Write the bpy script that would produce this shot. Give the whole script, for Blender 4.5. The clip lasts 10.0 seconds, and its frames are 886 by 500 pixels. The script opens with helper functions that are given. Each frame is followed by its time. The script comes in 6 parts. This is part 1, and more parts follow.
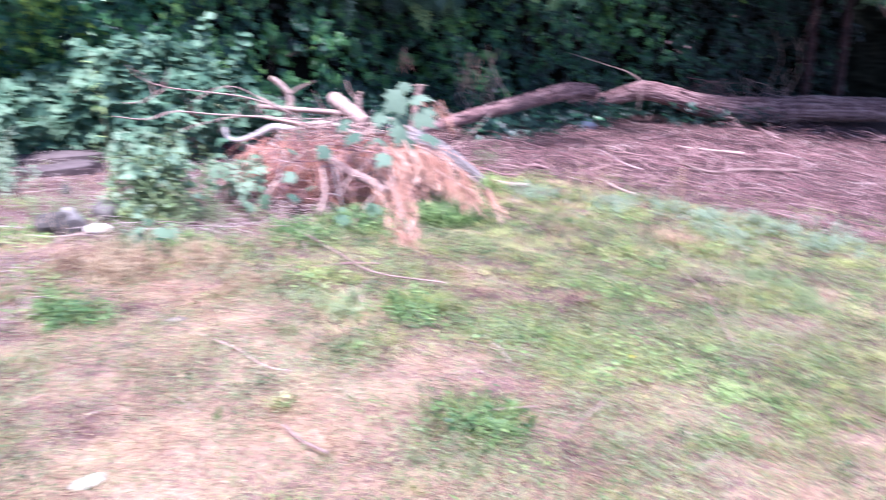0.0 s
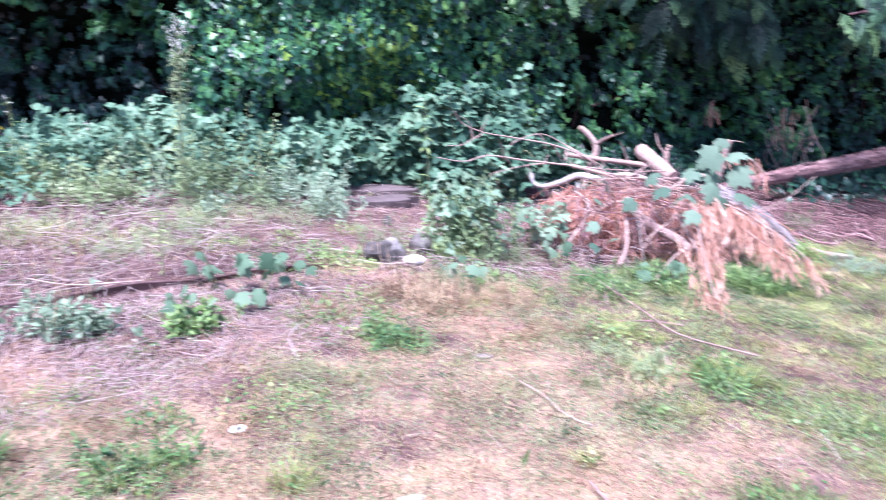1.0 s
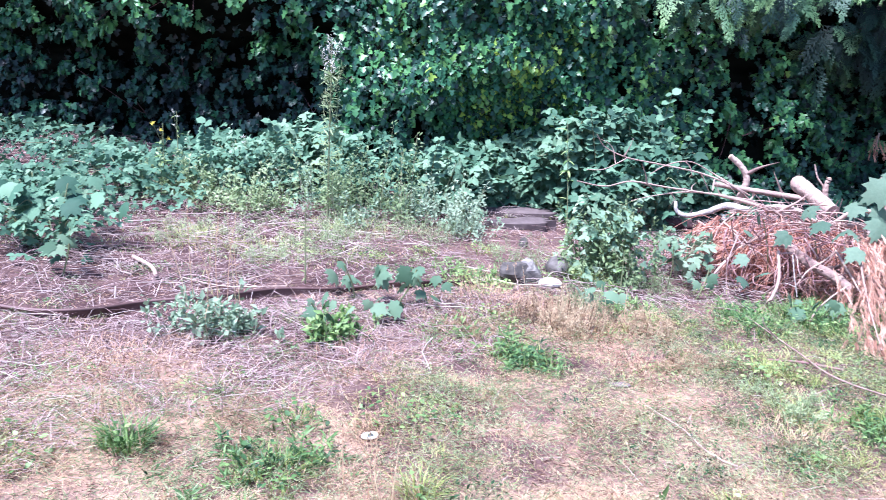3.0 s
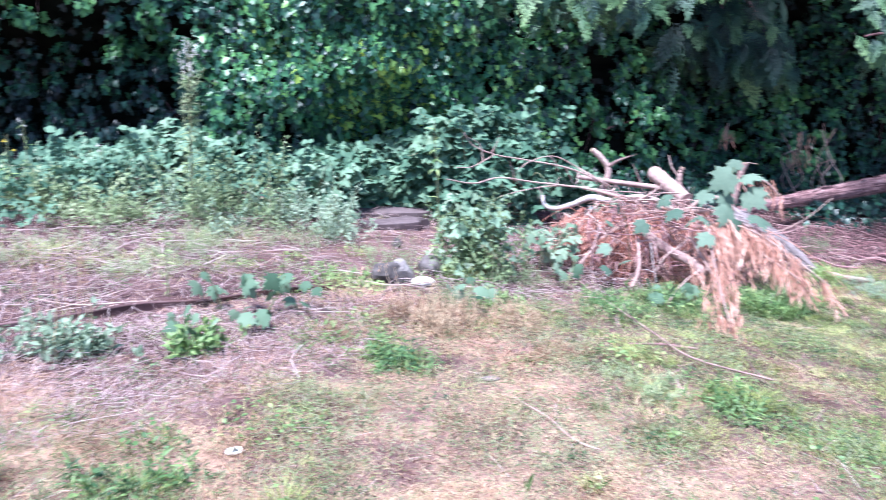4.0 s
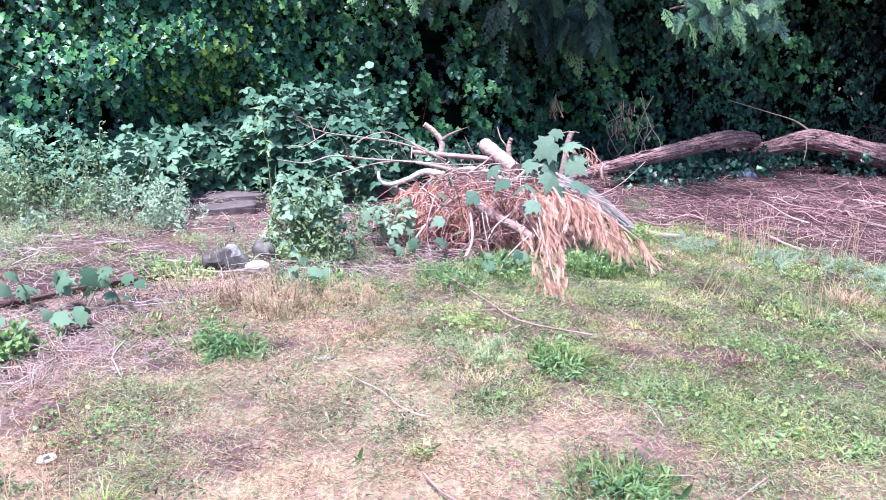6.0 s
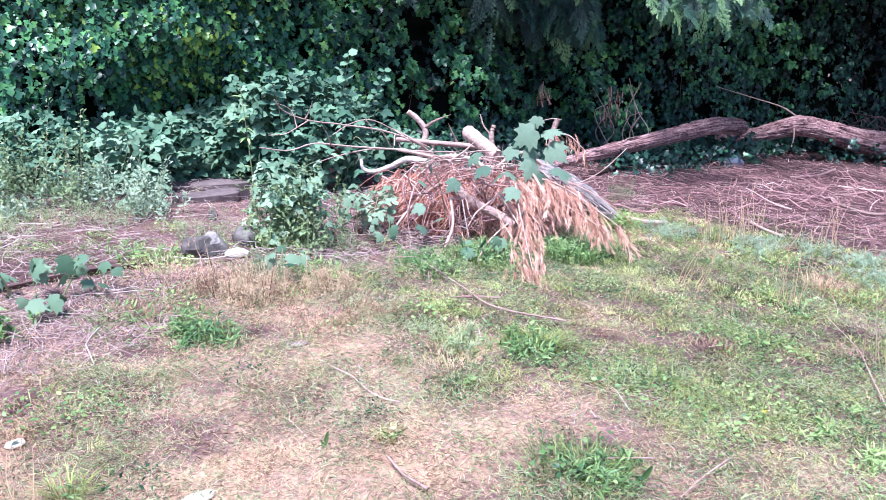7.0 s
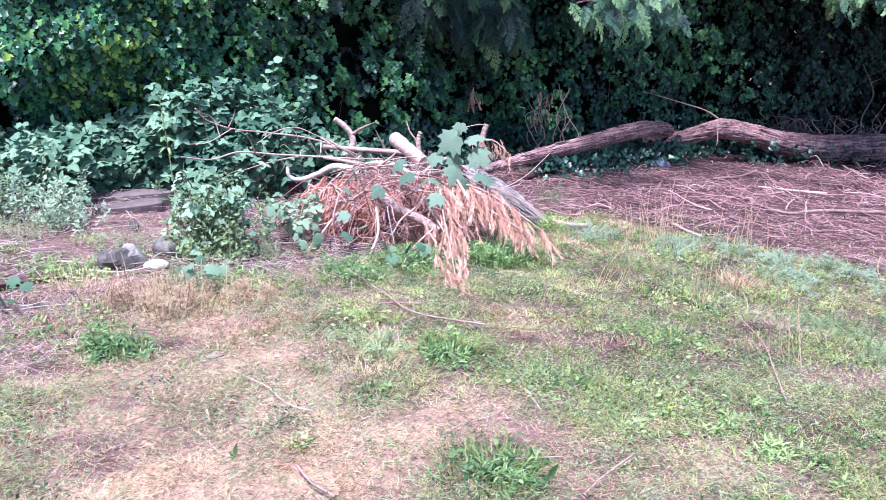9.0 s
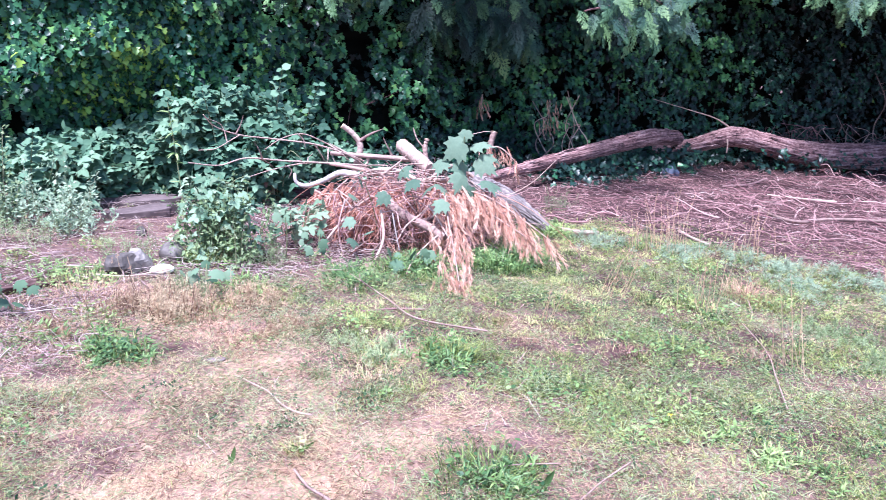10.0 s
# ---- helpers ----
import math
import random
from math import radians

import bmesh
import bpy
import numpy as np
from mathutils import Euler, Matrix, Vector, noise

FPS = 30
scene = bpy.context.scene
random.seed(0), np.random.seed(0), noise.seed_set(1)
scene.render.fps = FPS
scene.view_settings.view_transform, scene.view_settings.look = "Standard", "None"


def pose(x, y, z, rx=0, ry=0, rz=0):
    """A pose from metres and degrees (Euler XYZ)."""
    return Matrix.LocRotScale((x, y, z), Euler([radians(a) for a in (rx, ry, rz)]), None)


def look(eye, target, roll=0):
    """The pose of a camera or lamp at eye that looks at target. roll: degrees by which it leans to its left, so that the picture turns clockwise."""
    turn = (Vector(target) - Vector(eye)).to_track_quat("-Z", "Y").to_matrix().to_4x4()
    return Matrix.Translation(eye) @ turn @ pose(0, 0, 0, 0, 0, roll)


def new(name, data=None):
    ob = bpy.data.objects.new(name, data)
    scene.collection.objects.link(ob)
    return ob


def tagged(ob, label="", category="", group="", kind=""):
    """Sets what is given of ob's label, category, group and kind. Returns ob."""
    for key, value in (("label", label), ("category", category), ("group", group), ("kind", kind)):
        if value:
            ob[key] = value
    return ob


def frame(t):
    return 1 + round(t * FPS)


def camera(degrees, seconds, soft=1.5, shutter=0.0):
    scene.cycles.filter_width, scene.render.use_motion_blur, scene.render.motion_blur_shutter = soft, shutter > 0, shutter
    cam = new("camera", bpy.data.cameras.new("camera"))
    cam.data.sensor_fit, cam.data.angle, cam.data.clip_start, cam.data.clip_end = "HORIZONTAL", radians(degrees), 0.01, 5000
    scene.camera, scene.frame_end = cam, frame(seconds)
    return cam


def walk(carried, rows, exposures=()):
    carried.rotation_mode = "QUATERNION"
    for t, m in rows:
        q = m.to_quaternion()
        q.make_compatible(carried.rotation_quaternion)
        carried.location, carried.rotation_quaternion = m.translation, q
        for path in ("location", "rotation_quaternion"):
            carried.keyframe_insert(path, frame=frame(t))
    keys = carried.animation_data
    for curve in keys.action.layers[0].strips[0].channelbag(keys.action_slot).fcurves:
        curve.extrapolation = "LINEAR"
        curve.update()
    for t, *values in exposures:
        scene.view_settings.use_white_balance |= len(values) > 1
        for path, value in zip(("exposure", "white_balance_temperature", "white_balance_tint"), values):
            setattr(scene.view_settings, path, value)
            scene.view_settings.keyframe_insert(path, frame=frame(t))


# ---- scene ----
cam = camera(59.4, 10.0, soft=0.5, shutter=0.6)
PATH = [
    (0, (0.347, 0.001, 1.248), (0.983, 1.796, 0.638), 1.3),
    (0.5, (0.249, 0.018, 1.272), (0.505, 1.921, 0.713), 1.6),
    (1, (0.173, 0.042, 1.269), (0.137, 1.974, 0.753), 1.7),
    (1.5, (0.116, 0.049, 1.267), (-0.124, 1.975, 0.786), 2.4),
    (2, (0.098, 0.046, 1.264), (-0.266, 1.956, 0.797), 2.6),
    (2.2, (0.097, 0.044, 1.262), (-0.297, 1.949, 0.798), 2.6),
    (3.3, (0.151, 0.072, 1.212), (-0.177, 1.991, 0.757), 2.2),
    (3.5, (0.164, 0.068, 1.219), (-0.108, 1.997, 0.767), 2.1),
    (4, (0.22, 0.088, 1.23), (0.139, 2.034, 0.779), 1.5),
    (4.5, (0.268, 0.092, 1.234), (0.361, 2.036, 0.776), 1.1),
    (5, (0.286, 0.088, 1.234), (0.499, 2.021, 0.765), 0.9),
    (5.5, (0.302, 0.081, 1.235), (0.578, 2.001, 0.75), 0.7),
    (7, (0.437, 0.026, 1.241), (0.733, 1.93, 0.708), 0.4),
    (7.5, (0.466, 0.016, 1.244), (0.786, 1.914, 0.7), 0.4),
    (8, (0.494, 0.016, 1.242), (0.843, 1.909, 0.699), 0.4),
    (8.5, (0.517, 0.009, 1.249), (0.911, 1.895, 0.715), 0.4),
    (9, (0.553, -0.022, 1.256), (0.989, 1.859, 0.736), 0.3),
    (9.5, (0.581, -0.042, 1.261), (1.026, 1.84, 0.755), 0.2),
    (10, (0.592, -0.044, 1.257), (1.0, 1.848, 0.754), 0.4),
]
walk(cam, [(t, look(eye, target, roll)) for t, eye, target, roll in PATH], [(0, 1.73, 5400, 26), (1.5, 1.71, 5270, 22), (2.2, 1.66, 5260, 16), (4, 1.68, 5270, 17), (5, 1.62, 5310, 16), (8, 1.59, 5360, 17), (9.5, 1.64, 5320, 20), (10, 1.66, 5320, 20)])

# ---- light ----
SUN_EL, SUN_AZ = radians(66), radians(215)
world = bpy.data.worlds.new("sky")
world.use_nodes = True
scene.world = world
wn = world.node_tree.nodes
sky = wn.new("ShaderNodeTexSky")
sky.sky_type, sky.sun_disc, sky.sun_elevation, sky.sun_rotation = "NISHITA", False, SUN_EL, SUN_AZ
sky.air_density, sky.dust_density = 1.0, 0.6
world.node_tree.links.new(sky.outputs[0], wn["Background"].inputs[0])
wn["Background"].inputs[1].default_value = 0.080
sun = new("sun", bpy.data.lights.new("sun", "SUN"))
sun.data.energy, sun.data.angle, sun.data.color = 3.7, radians(14), (1.0, 0.95, 0.90)
sun.matrix_world = look((0, 0, 30), (-30 * math.sin(SUN_AZ) / math.tan(SUN_EL), -30 * math.cos(SUN_AZ) / math.tan(SUN_EL), 0))

rng = np.random.default_rng(7)


# ---- materials ----
def mat(name, stops, rough=0.7, scale=30.0, bump=0.0, translucent=0.0, gloss=0.5, fine=0.35):
    """A surface whose colour runs over the stops with its tone, and is broken by two noises."""
    m = bpy.data.materials.new(name)
    m.use_nodes = True
    n, l = m.node_tree.nodes, m.node_tree.links
    p = n["Principled BSDF"]
    p.inputs["Roughness"].default_value = rough
    p.inputs["Specular IOR Level"].default_value = gloss
    tone = n.new("ShaderNodeAttribute")
    tone.attribute_name = "tone"
    co = n.new("ShaderNodeTexCoord")
    src = co.outputs["Object"]
    small, big = n.new("ShaderNodeTexNoise"), n.new("ShaderNodeTexNoise")
    for tex, s in ((small, scale), (big, scale * 0.13)):
        tex.inputs["Scale"].default_value = s
        tex.inputs["Detail"].default_value = 5
        l.new(src, tex.inputs["Vector"])
    mix1 = n.new("ShaderNodeMath")
    mix1.operation = "MULTIPLY_ADD"
    mix1.inputs[1].default_value = fine
    l.new(small.outputs["Fac"], mix1.inputs[0])
    l.new(tone.outputs["Fac"], mix1.inputs[2])
    mix2 = n.new("ShaderNodeMath")
    mix2.operation = "MULTIPLY_ADD"
    mix2.inputs[1].default_value = fine
    l.new(big.outputs["Fac"], mix2.inputs[0])
    l.new(mix1.outputs[0], mix2.inputs[2])
    sub = n.new("ShaderNodeMath")
    sub.operation = "SUBTRACT"
    sub.inputs[1].default_value = fine
    l.new(mix2.outputs[0], sub.inputs[0])
    ramp = n.new("ShaderNodeValToRGB")
    e = ramp.color_ramp.elements
    e[0].color, e[1].color = (*stops[0], 1), (*stops[-1], 1)
    for k, c in enumerate(stops[1:-1], 1):
        e.new(k / (len(stops) - 1)).color = (*c, 1)
    l.new(sub.outputs[0], ramp.inputs[0])
    l.new(ramp.outputs[0], p.inputs["Base Color"])
    if bump:
        b = n.new("ShaderNodeBump")
        b.inputs["Strength"].default_value, b.inputs["Distance"].default_value = bump, 0.01
        l.new(small.outputs["Fac"], b.inputs["Height"])
        l.new(b.outputs[0], p.inputs["Normal"])
    if translucent:
        tr, mx = n.new("ShaderNodeBsdfTranslucent"), n.new("ShaderNodeMixShader")
        l.new(ramp.outputs[0], tr.inputs[0])
        mx.inputs[0].default_value = translucent
        l.new(p.outputs[0], mx.inputs[1])
        l.new(tr.outputs[0], mx.inputs[2])
        l.new(mx.outputs[0], n["Material Output"].inputs[0])
    return m


M = {
    "soil": mat("lawn_and_litter", [(0.02, 0.011, 0.012), (0.08, 0.043, 0.044), (0.185, 0.112, 0.104), (0.47, 0.315, 0.225)], 0.95, 45, 0.6, gloss=0.15, fine=0.55),
    "straw": mat("dry_straw", [(0.13, 0.07, 0.056), (0.34, 0.19, 0.148), (0.58, 0.355, 0.238), (0.66, 0.45, 0.29), (0.67, 0.51, 0.33)], 0.85, 12, translucent=0.15, fine=0.2),
    "grass": mat("green_grass", [(0.045, 0.085, 0.022), (0.17, 0.22, 0.056), (0.39, 0.435, 0.125), (0.60, 0.58, 0.265)], 0.55, 9, translucent=0.25, fine=0.2),
    "weed": mat("weed_leaf", [(0.026, 0.072, 0.028), (0.105, 0.20, 0.064), (0.25, 0.37, 0.12), (0.45, 0.53, 0.21)], 0.5, 14, translucent=0.25, fine=0.25),
    "twig": mat("litter_twig", [(0.085, 0.036, 0.04), (0.28, 0.136, 0.142), (0.51, 0.31, 0.295), (0.70, 0.55, 0.505)], 0.85, 25, fine=0.25),
    "twig_grey": mat("bleached_twig", [(0.11, 0.062, 0.064), (0.27, 0.168, 0.168), (0.45, 0.32, 0.305), (0.62, 0.50, 0.465)], 0.85, 25, fine=0.25),
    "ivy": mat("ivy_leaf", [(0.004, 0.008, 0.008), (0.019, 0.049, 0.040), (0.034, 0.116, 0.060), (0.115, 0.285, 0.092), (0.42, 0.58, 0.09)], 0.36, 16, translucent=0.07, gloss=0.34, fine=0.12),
    # near-black, stands for shade in the gaps between ivy leaves
    "hedge_shade": mat("inner_hedge_shade", [(0.003, 0.004, 0.0035), (0.008, 0.009, 0.007), (0.014, 0.015, 0.012)], 0.95, 9, 0.5, gloss=0.0),
    "bramble": mat("bramble_leaf", [(0.036, 0.088, 0.058), (0.085, 0.172, 0.105), (0.165, 0.275, 0.172), (0.26, 0.37, 0.24)], 0.66, 15, translucent=0.14, gloss=0.25, fine=0.15),
    "sage": mat("grey_green_leaf", [(0.042, 0.085, 0.048), (0.115, 0.190, 0.115), (0.22, 0.300, 0.195), (0.36, 0.44, 0.305)], 0.7, 15, translucent=0.18, gloss=0.2, fine=0.15),
    "feather": mat("feathery_weed", [(0.09, 0.14, 0.065), (0.21, 0.29, 0.13), (0.35, 0.43, 0.22), (0.52, 0.56, 0.34)], 0.6, 14, translucent=0.3, fine=0.2),
    "rust": mat("dead_weed", [(0.12, 0.055, 0.042), (0.32, 0.19, 0.125), (0.53, 0.38, 0.245), (0.68, 0.55, 0.37)], 0.8, 14, translucent=0.2, fine=0.25),
    "cane": mat("green_cane", [(0.10, 0.13, 0.06), (0.22, 0.24, 0.12), (0.38, 0.34, 0.24)], 0.6, 30),
    "fern": mat("conifer_spray", [(0.008, 0.026, 0.022), (0.030, 0.080, 0.056), (0.090, 0.180, 0.078), (0.205, 0.33, 0.125)], 0.6, 10, translucent=0.15, fine=0.25),
    "dead": mat("dead_conifer_spray", [(0.16, 0.065, 0.048), (0.50, 0.25, 0.18), (0.76, 0.435, 0.33), (0.86, 0.585, 0.46)], 0.8, 12, translucent=0.15, fine=0.25),
    "dead_red": mat("dead_red_needles", [(0.08, 0.022, 0.017), (0.35, 0.125, 0.088), (0.66, 0.32, 0.235), (0.84, 0.55, 0.44)], 0.8, 12, translucent=0.1, fine=0.25),
    "bark_red": mat("red_brown_bark", [(0.03, 0.013, 0.016), (0.155, 0.074, 0.076), (0.35, 0.20, 0.193), (0.53, 0.36, 0.34)], 0.9, 34, 1.0, fine=0.7),
    "bark_pale": mat("pale_bark", [(0.10, 0.06, 0.055), (0.28, 0.18, 0.16), (0.46, 0.31, 0.265), (0.61, 0.44, 0.375)], 0.85, 40, 1.0, fine=0.8),
    "bark_grey": mat("grey_lichened_bark", [(0.08, 0.062, 0.06), (0.21, 0.165, 0.16), (0.38, 0.32, 0.30), (0.55, 0.49, 0.46)], 0.9, 50, 1.0, fine=0.9),
    "cut": mat("cut_wood", [(0.45, 0.30, 0.20), (0.62, 0.45, 0.31), (0.74, 0.60, 0.45)], 0.8, 40, 0.3),
    "board": mat("weathered_wood", [(0.07, 0.055, 0.054), (0.20, 0.162, 0.158), (0.38, 0.32, 0.31)], 0.9, 14, 0.9, fine=0.7),
    "rock": mat("grey_rock", [(0.055, 0.045, 0.042), (0.14, 0.118, 0.11), (0.26, 0.228, 0.215), (0.58, 0.53, 0.48)], 0.9, 24, 0.8, fine=0.6),
    "pale_stone": mat("pale_stone", [(0.50, 0.46, 0.38), (0.68, 0.64, 0.55), (0.80, 0.77, 0.68)], 0.8, 20, 0.3, fine=0.4),
    "blue_stone": mat("slate_blue_stone", [(0.10, 0.11, 0.16), (0.19, 0.21, 0.29), (0.30, 0.33, 0.42)], 0.8, 20, 0.3, fine=0.4),
    "slab": mat("grey_slab", [(0.05, 0.036, 0.036), (0.12, 0.088, 0.088), (0.23, 0.175, 0.172)], 0.9, 18, 0.4, fine=0.6),
    "edging": mat("brown_edging", [(0.05, 0.024, 0.022), (0.12, 0.062, 0.058), (0.22, 0.13, 0.125)], 0.6, 20, 0.3, fine=0.5),
    "syc": mat("broad_lobed_leaf", [(0.088, 0.148, 0.102), (0.175, 0.25, 0.172), (0.275, 0.36, 0.258)], 0.7, 60, 0.25, gloss=0.25, translucent=0.25, fine=0.45),
    "flower": mat("pale_flower", [(0.40, 0.39, 0.33), (0.58, 0.56, 0.49), (0.72, 0.70, 0.63)], 0.8, 30),
    "yellow": mat("yellow_petal", [(0.60, 0.45, 0.03), (0.75, 0.60, 0.06), (0.80, 0.68, 0.12)], 0.7, 30),
}


# ---- geometry helpers ----
class Soup:
    """Vertices and faces gathered for one mesh."""

    def __init__(self):
        self.v, self.f, self.t, self.n = [], [], [], 0

    def add(self, v, f, tone=0.5):
        v = np.asarray(v, float).reshape(-1, 3)
        self.f.append(np.asarray(f, int) + self.n)
        self.v.append(v)
        self.t.append(np.broadcast_to(np.asarray(tone, float), (len(v),)))
        self.n += len(v)
        return self

    def mesh(self, name, material, smooth=True):
        me = bpy.data.meshes.new(name)
        v = np.concatenate(self.v)
        sizes = np.concatenate([np.full(len(f), f.shape[1]) for f in self.f])
        loops = np.concatenate([f.ravel() for f in self.f])
        me.vertices.add(len(v))
        me.vertices.foreach_set("co", v.ravel())
        me.loops.add(len(loops))
        me.loops.foreach_set("vertex_index", loops.astype(np.int32))
        me.polygons.add(len(sizes))
        me.polygons.foreach_set("loop_start", np.concatenate([[0], np.cumsum(sizes)[:-1]]).astype(np.int32))
        me.polygons.foreach_set("use_smooth", np.full(len(sizes), smooth))
        me.attributes.new("tone", "FLOAT", "POINT").data.foreach_set("value", np.concatenate(self.t).astype(np.float32))
        me.materials.append(material)
        me.update(calc_edges=True)
        me.validate()
        return me


def thing(name, label, category, at=(0, 0, 0), group="", kind=""):
    ob = new(name)
    ob.empty_display_size = 0.1
    ob.location = at
    return tagged(ob, label, category, group, kind)


def part(name, soup, material, parent, label="", smooth=True, kind=""):
    """One mesh under a thing; its points are given in the world."""
    at = Vector(parent.location) if parent.parent is None else Vector(parent.parent.location)
    for k in range(len(soup.v)):
        soup.v[k] = soup.v[k] - np.array(at)
    ob = new(name, soup.mesh(name, material, smooth))
    ob.parent = parent
    return tagged(ob, label, kind=kind)


def unit(a):
    return a / np.maximum(np.linalg.norm(a, axis=-1, keepdims=True), 1e-9)


def basis(tip, face):
    """Frames whose y axis is the tip direction and whose z axis lies towards face."""
    y = unit(np.asarray(tip, float))
    x = unit(np.cross(y, face))
    return np.stack([x, y, np.cross(x, y)], -1)


def scatter(soup, tv, tf, frames, places, sizes, tones, shade=None):
    """Copies of a small shape joined into the soup."""
    n, m = len(places), len(tv)
    sizes = np.broadcast_to(np.asarray(sizes, float), (n,))
    v = np.einsum("nij,mj->nmi", frames, tv) * sizes[:, None, None] + np.asarray(places)[:, None]
    f = (np.asarray(tf)[None] + (np.arange(n) * m)[:, None, None]).reshape(-1, np.asarray(tf).shape[1])
    t = np.repeat(np.broadcast_to(tones, (n,)), m)
    soup.add(v.reshape(-1, 3), f, t if shade is None else np.clip(t + np.tile(shade, n), 0, 1))


def smooth_line(pts, steps=6):
    """A Catmull-Rom line through points."""
    p = np.asarray(pts, float)
    if len(p) < 3:
        return p[0] + (p[-1] - p[0]) * np.linspace(0, 1, steps * 2)[:, None]
    q = np.vstack([2 * p[0] - p[1], p, 2 * p[-1] - p[-2]])
    out, u = [], np.linspace(0, 1, steps, endpoint=False)[:, None]
    for a, b, c, d in zip(q[:-3], q[1:-2], q[2:-1], q[3:]):
        out.append(0.5 * (2 * b + (c - a) * u + (2 * a - 5 * b + 4 * c - d) * u**2 + (3 * b - a - 3 * c + d) * u**3))
    return np.vstack(out + [p[-1:]])


def tube(soup, pts, r0, r1, sides=8, tone=0.5, rough=0.0, cap=True, steps=6, seed=0):
    """A branch along a smooth line, from radius r0 to r1, with an uneven skin."""
    p = smooth_line(pts, steps)
    k = len(p)
    d = unit(np.gradient(p, axis=0))
    up = np.where(np.abs(d[:, 2:3]) > 0.9, [[1.0, 0, 0]], [[0, 0, 1.0]])
    x = unit(np.cross(d, up))
    y = np.cross(x, d)
    a = np.linspace(0, 2 * np.pi, sides, endpoint=False)
    r = np.linspace(r0, r1, k)[:, None] * np.ones((k, sides))
    if rough:
        g = np.random.default_rng(seed + k * 13 + sides)
        r *= 1 + rough * (0.6 * g.normal(0, 1, (1, sides)) + 0.5 * g.normal(0, 1, (k, 1)) + 0.35 * g.normal(0, 1, (k, sides)))
    v = p[:, None] + r[..., None] * (x[:, None] * np.cos(a)[None, :, None] + y[:, None] * np.sin(a)[None, :, None])
    i, j = np.meshgrid(np.arange(k - 1), np.arange(sides), indexing="ij")
    j2 = (j + 1) % sides
    f = np.stack([i * sides + j, i * sides + j2, (i + 1) * sides + j2, (i + 1) * sides + j], -1).reshape(-1, 4)
    soup.add(v.reshape(-1, 3), f, tone)
    if cap:
        for e, s in ((0, -1), (k - 1, 1)):
            ring = v[e]
            c = np.vstack([ring, p[e] + s * d[e] * r[e].mean() * 0.15])
            o = np.arange(sides)
            tri = np.stack([o, (o + 1) % sides, np.full(sides, sides)], -1)
            soup.add(c, tri[:, ::-1] if s < 0 else tri, tone)
    return p


def disc(soup, centre, normal, radius, thick=0.004, tone=0.5, sides=14):
    """A thin sawn face, slightly uneven."""
    b = basis(np.cross(normal, (0.3, 0.2, 1)), normal)
    a = np.linspace(0, 2 * np.pi, sides, endpoint=False)
    g = np.random.default_rng(int(radius * 1e5))
    r = radius * (1 + 0.05 * g.normal(0, 1, sides))
    ring = np.stack([r * np.cos(a), r * np.sin(a), 0 * a], -1)
    v = np.vstack([ring, ring * 0.96 + (0, 0, thick), [[0, 0, thick]]]) @ b.T + np.asarray(centre)
    o = np.arange(sides)
    o2 = (o + 1) % sides
    soup.add(v, np.stack([o, o2, o2 + sides, o + sides], -1), tone)
    soup.add(v, np.stack([o + sides, o2 + sides, np.full(sides, 2 * sides)], -1), tone)


# ---- leaf shapes: y runs from the stalk to the tip, z is up ----
def leaf_shape(outline, fold=0.12, droop=0.15):
    o = np.array(outline, float)
    both = np.vstack([o, (o * (-1, 1))[::-1][1:-1] if o[0, 0] == 0 and o[-1, 0] == 0 else (o * (-1, 1))[::-1]])
    z = fold * np.abs(both[:, 0]) - droop * both[:, 1] ** 2
    v = np.vstack([np.column_stack([both, z]), [[0, 0.42, -droop * 0.18]]])
    n = len(both)
    k = np.arange(n)
    return v, np.stack([(k + 1) % n, k, np.full(n, n)], -1)


IVY = leaf_shape([(0, 0.10), (0.24, 0.0), (0.56, 0.17), (0.25, 0.40), (0.38, 0.62), (0, 1.0)], 0.22, 0.2)
OVAL = leaf_shape([(0, 0), (0.20, 0.12), (0.34, 0.40), (0.24, 0.74), (0, 1.0)])
ROUND = leaf_shape([(0, 0), (0.36, 0.2), (0.44, 0.6), (0, 0.95)])
DIAMOND = (np.array([(0, 0, 0), (0.24, 0.45, 0.06), (0, 1.0, -0.1), (-0.24, 0.45, 0.06)]), np.array([(0, 1, 2), (0, 2, 3)]))
SLIM = (np.array([(0, 0, 0), (0.075, 0.45, 0.01), (0, 1.0, -0.15), (-0.075, 0.45, 0.01)]), np.array([(0, 1, 2), (0, 2, 3)]))
FINE = (np.array([(0, 0, 0), (0.032, 0.45, 0.0), (0, 1.0, -0.12), (-0.032, 0.45, 0.0)]), np.array([(0, 1, 2), (0, 2, 3)]))
LANCE = leaf_shape([(0, 0), (0.10, 0.25), (0.09, 0.6), (0, 1.0)], 0.3, 0.4)
SYC = leaf_shape([(0, 0.10), (0.14, 0.0), (0.34, 0.05), (0.38, 0.19), (0.60, 0.36), (0.45, 0.42), (0.52, 0.64), (0.31, 0.58), (0.22, 0.62), (0.20, 0.82), (0.09, 0.80), (0, 1.05)], -0.26, 0.45)


def gz(x, y):
    """The ground's height: it falls gently to the east, with small humps."""
    x, y = np.asarray(x, float), np.asarray(y, float)
    near = np.exp(-((x - 2) ** 2 + (y - 5) ** 2) / 200.0)
    bumps = 0.018 * np.sin(1.9 * x + 0.7 * y) * np.sin(1.3 * y - 0.6 * x + 1) + 0.009 * np.sin(5.1 * x - 2.2 * y) * np.sin(4.3 * y + 1.7 * x)
    return -0.0612 * 25 * np.tanh(x / 25) + bumps * near


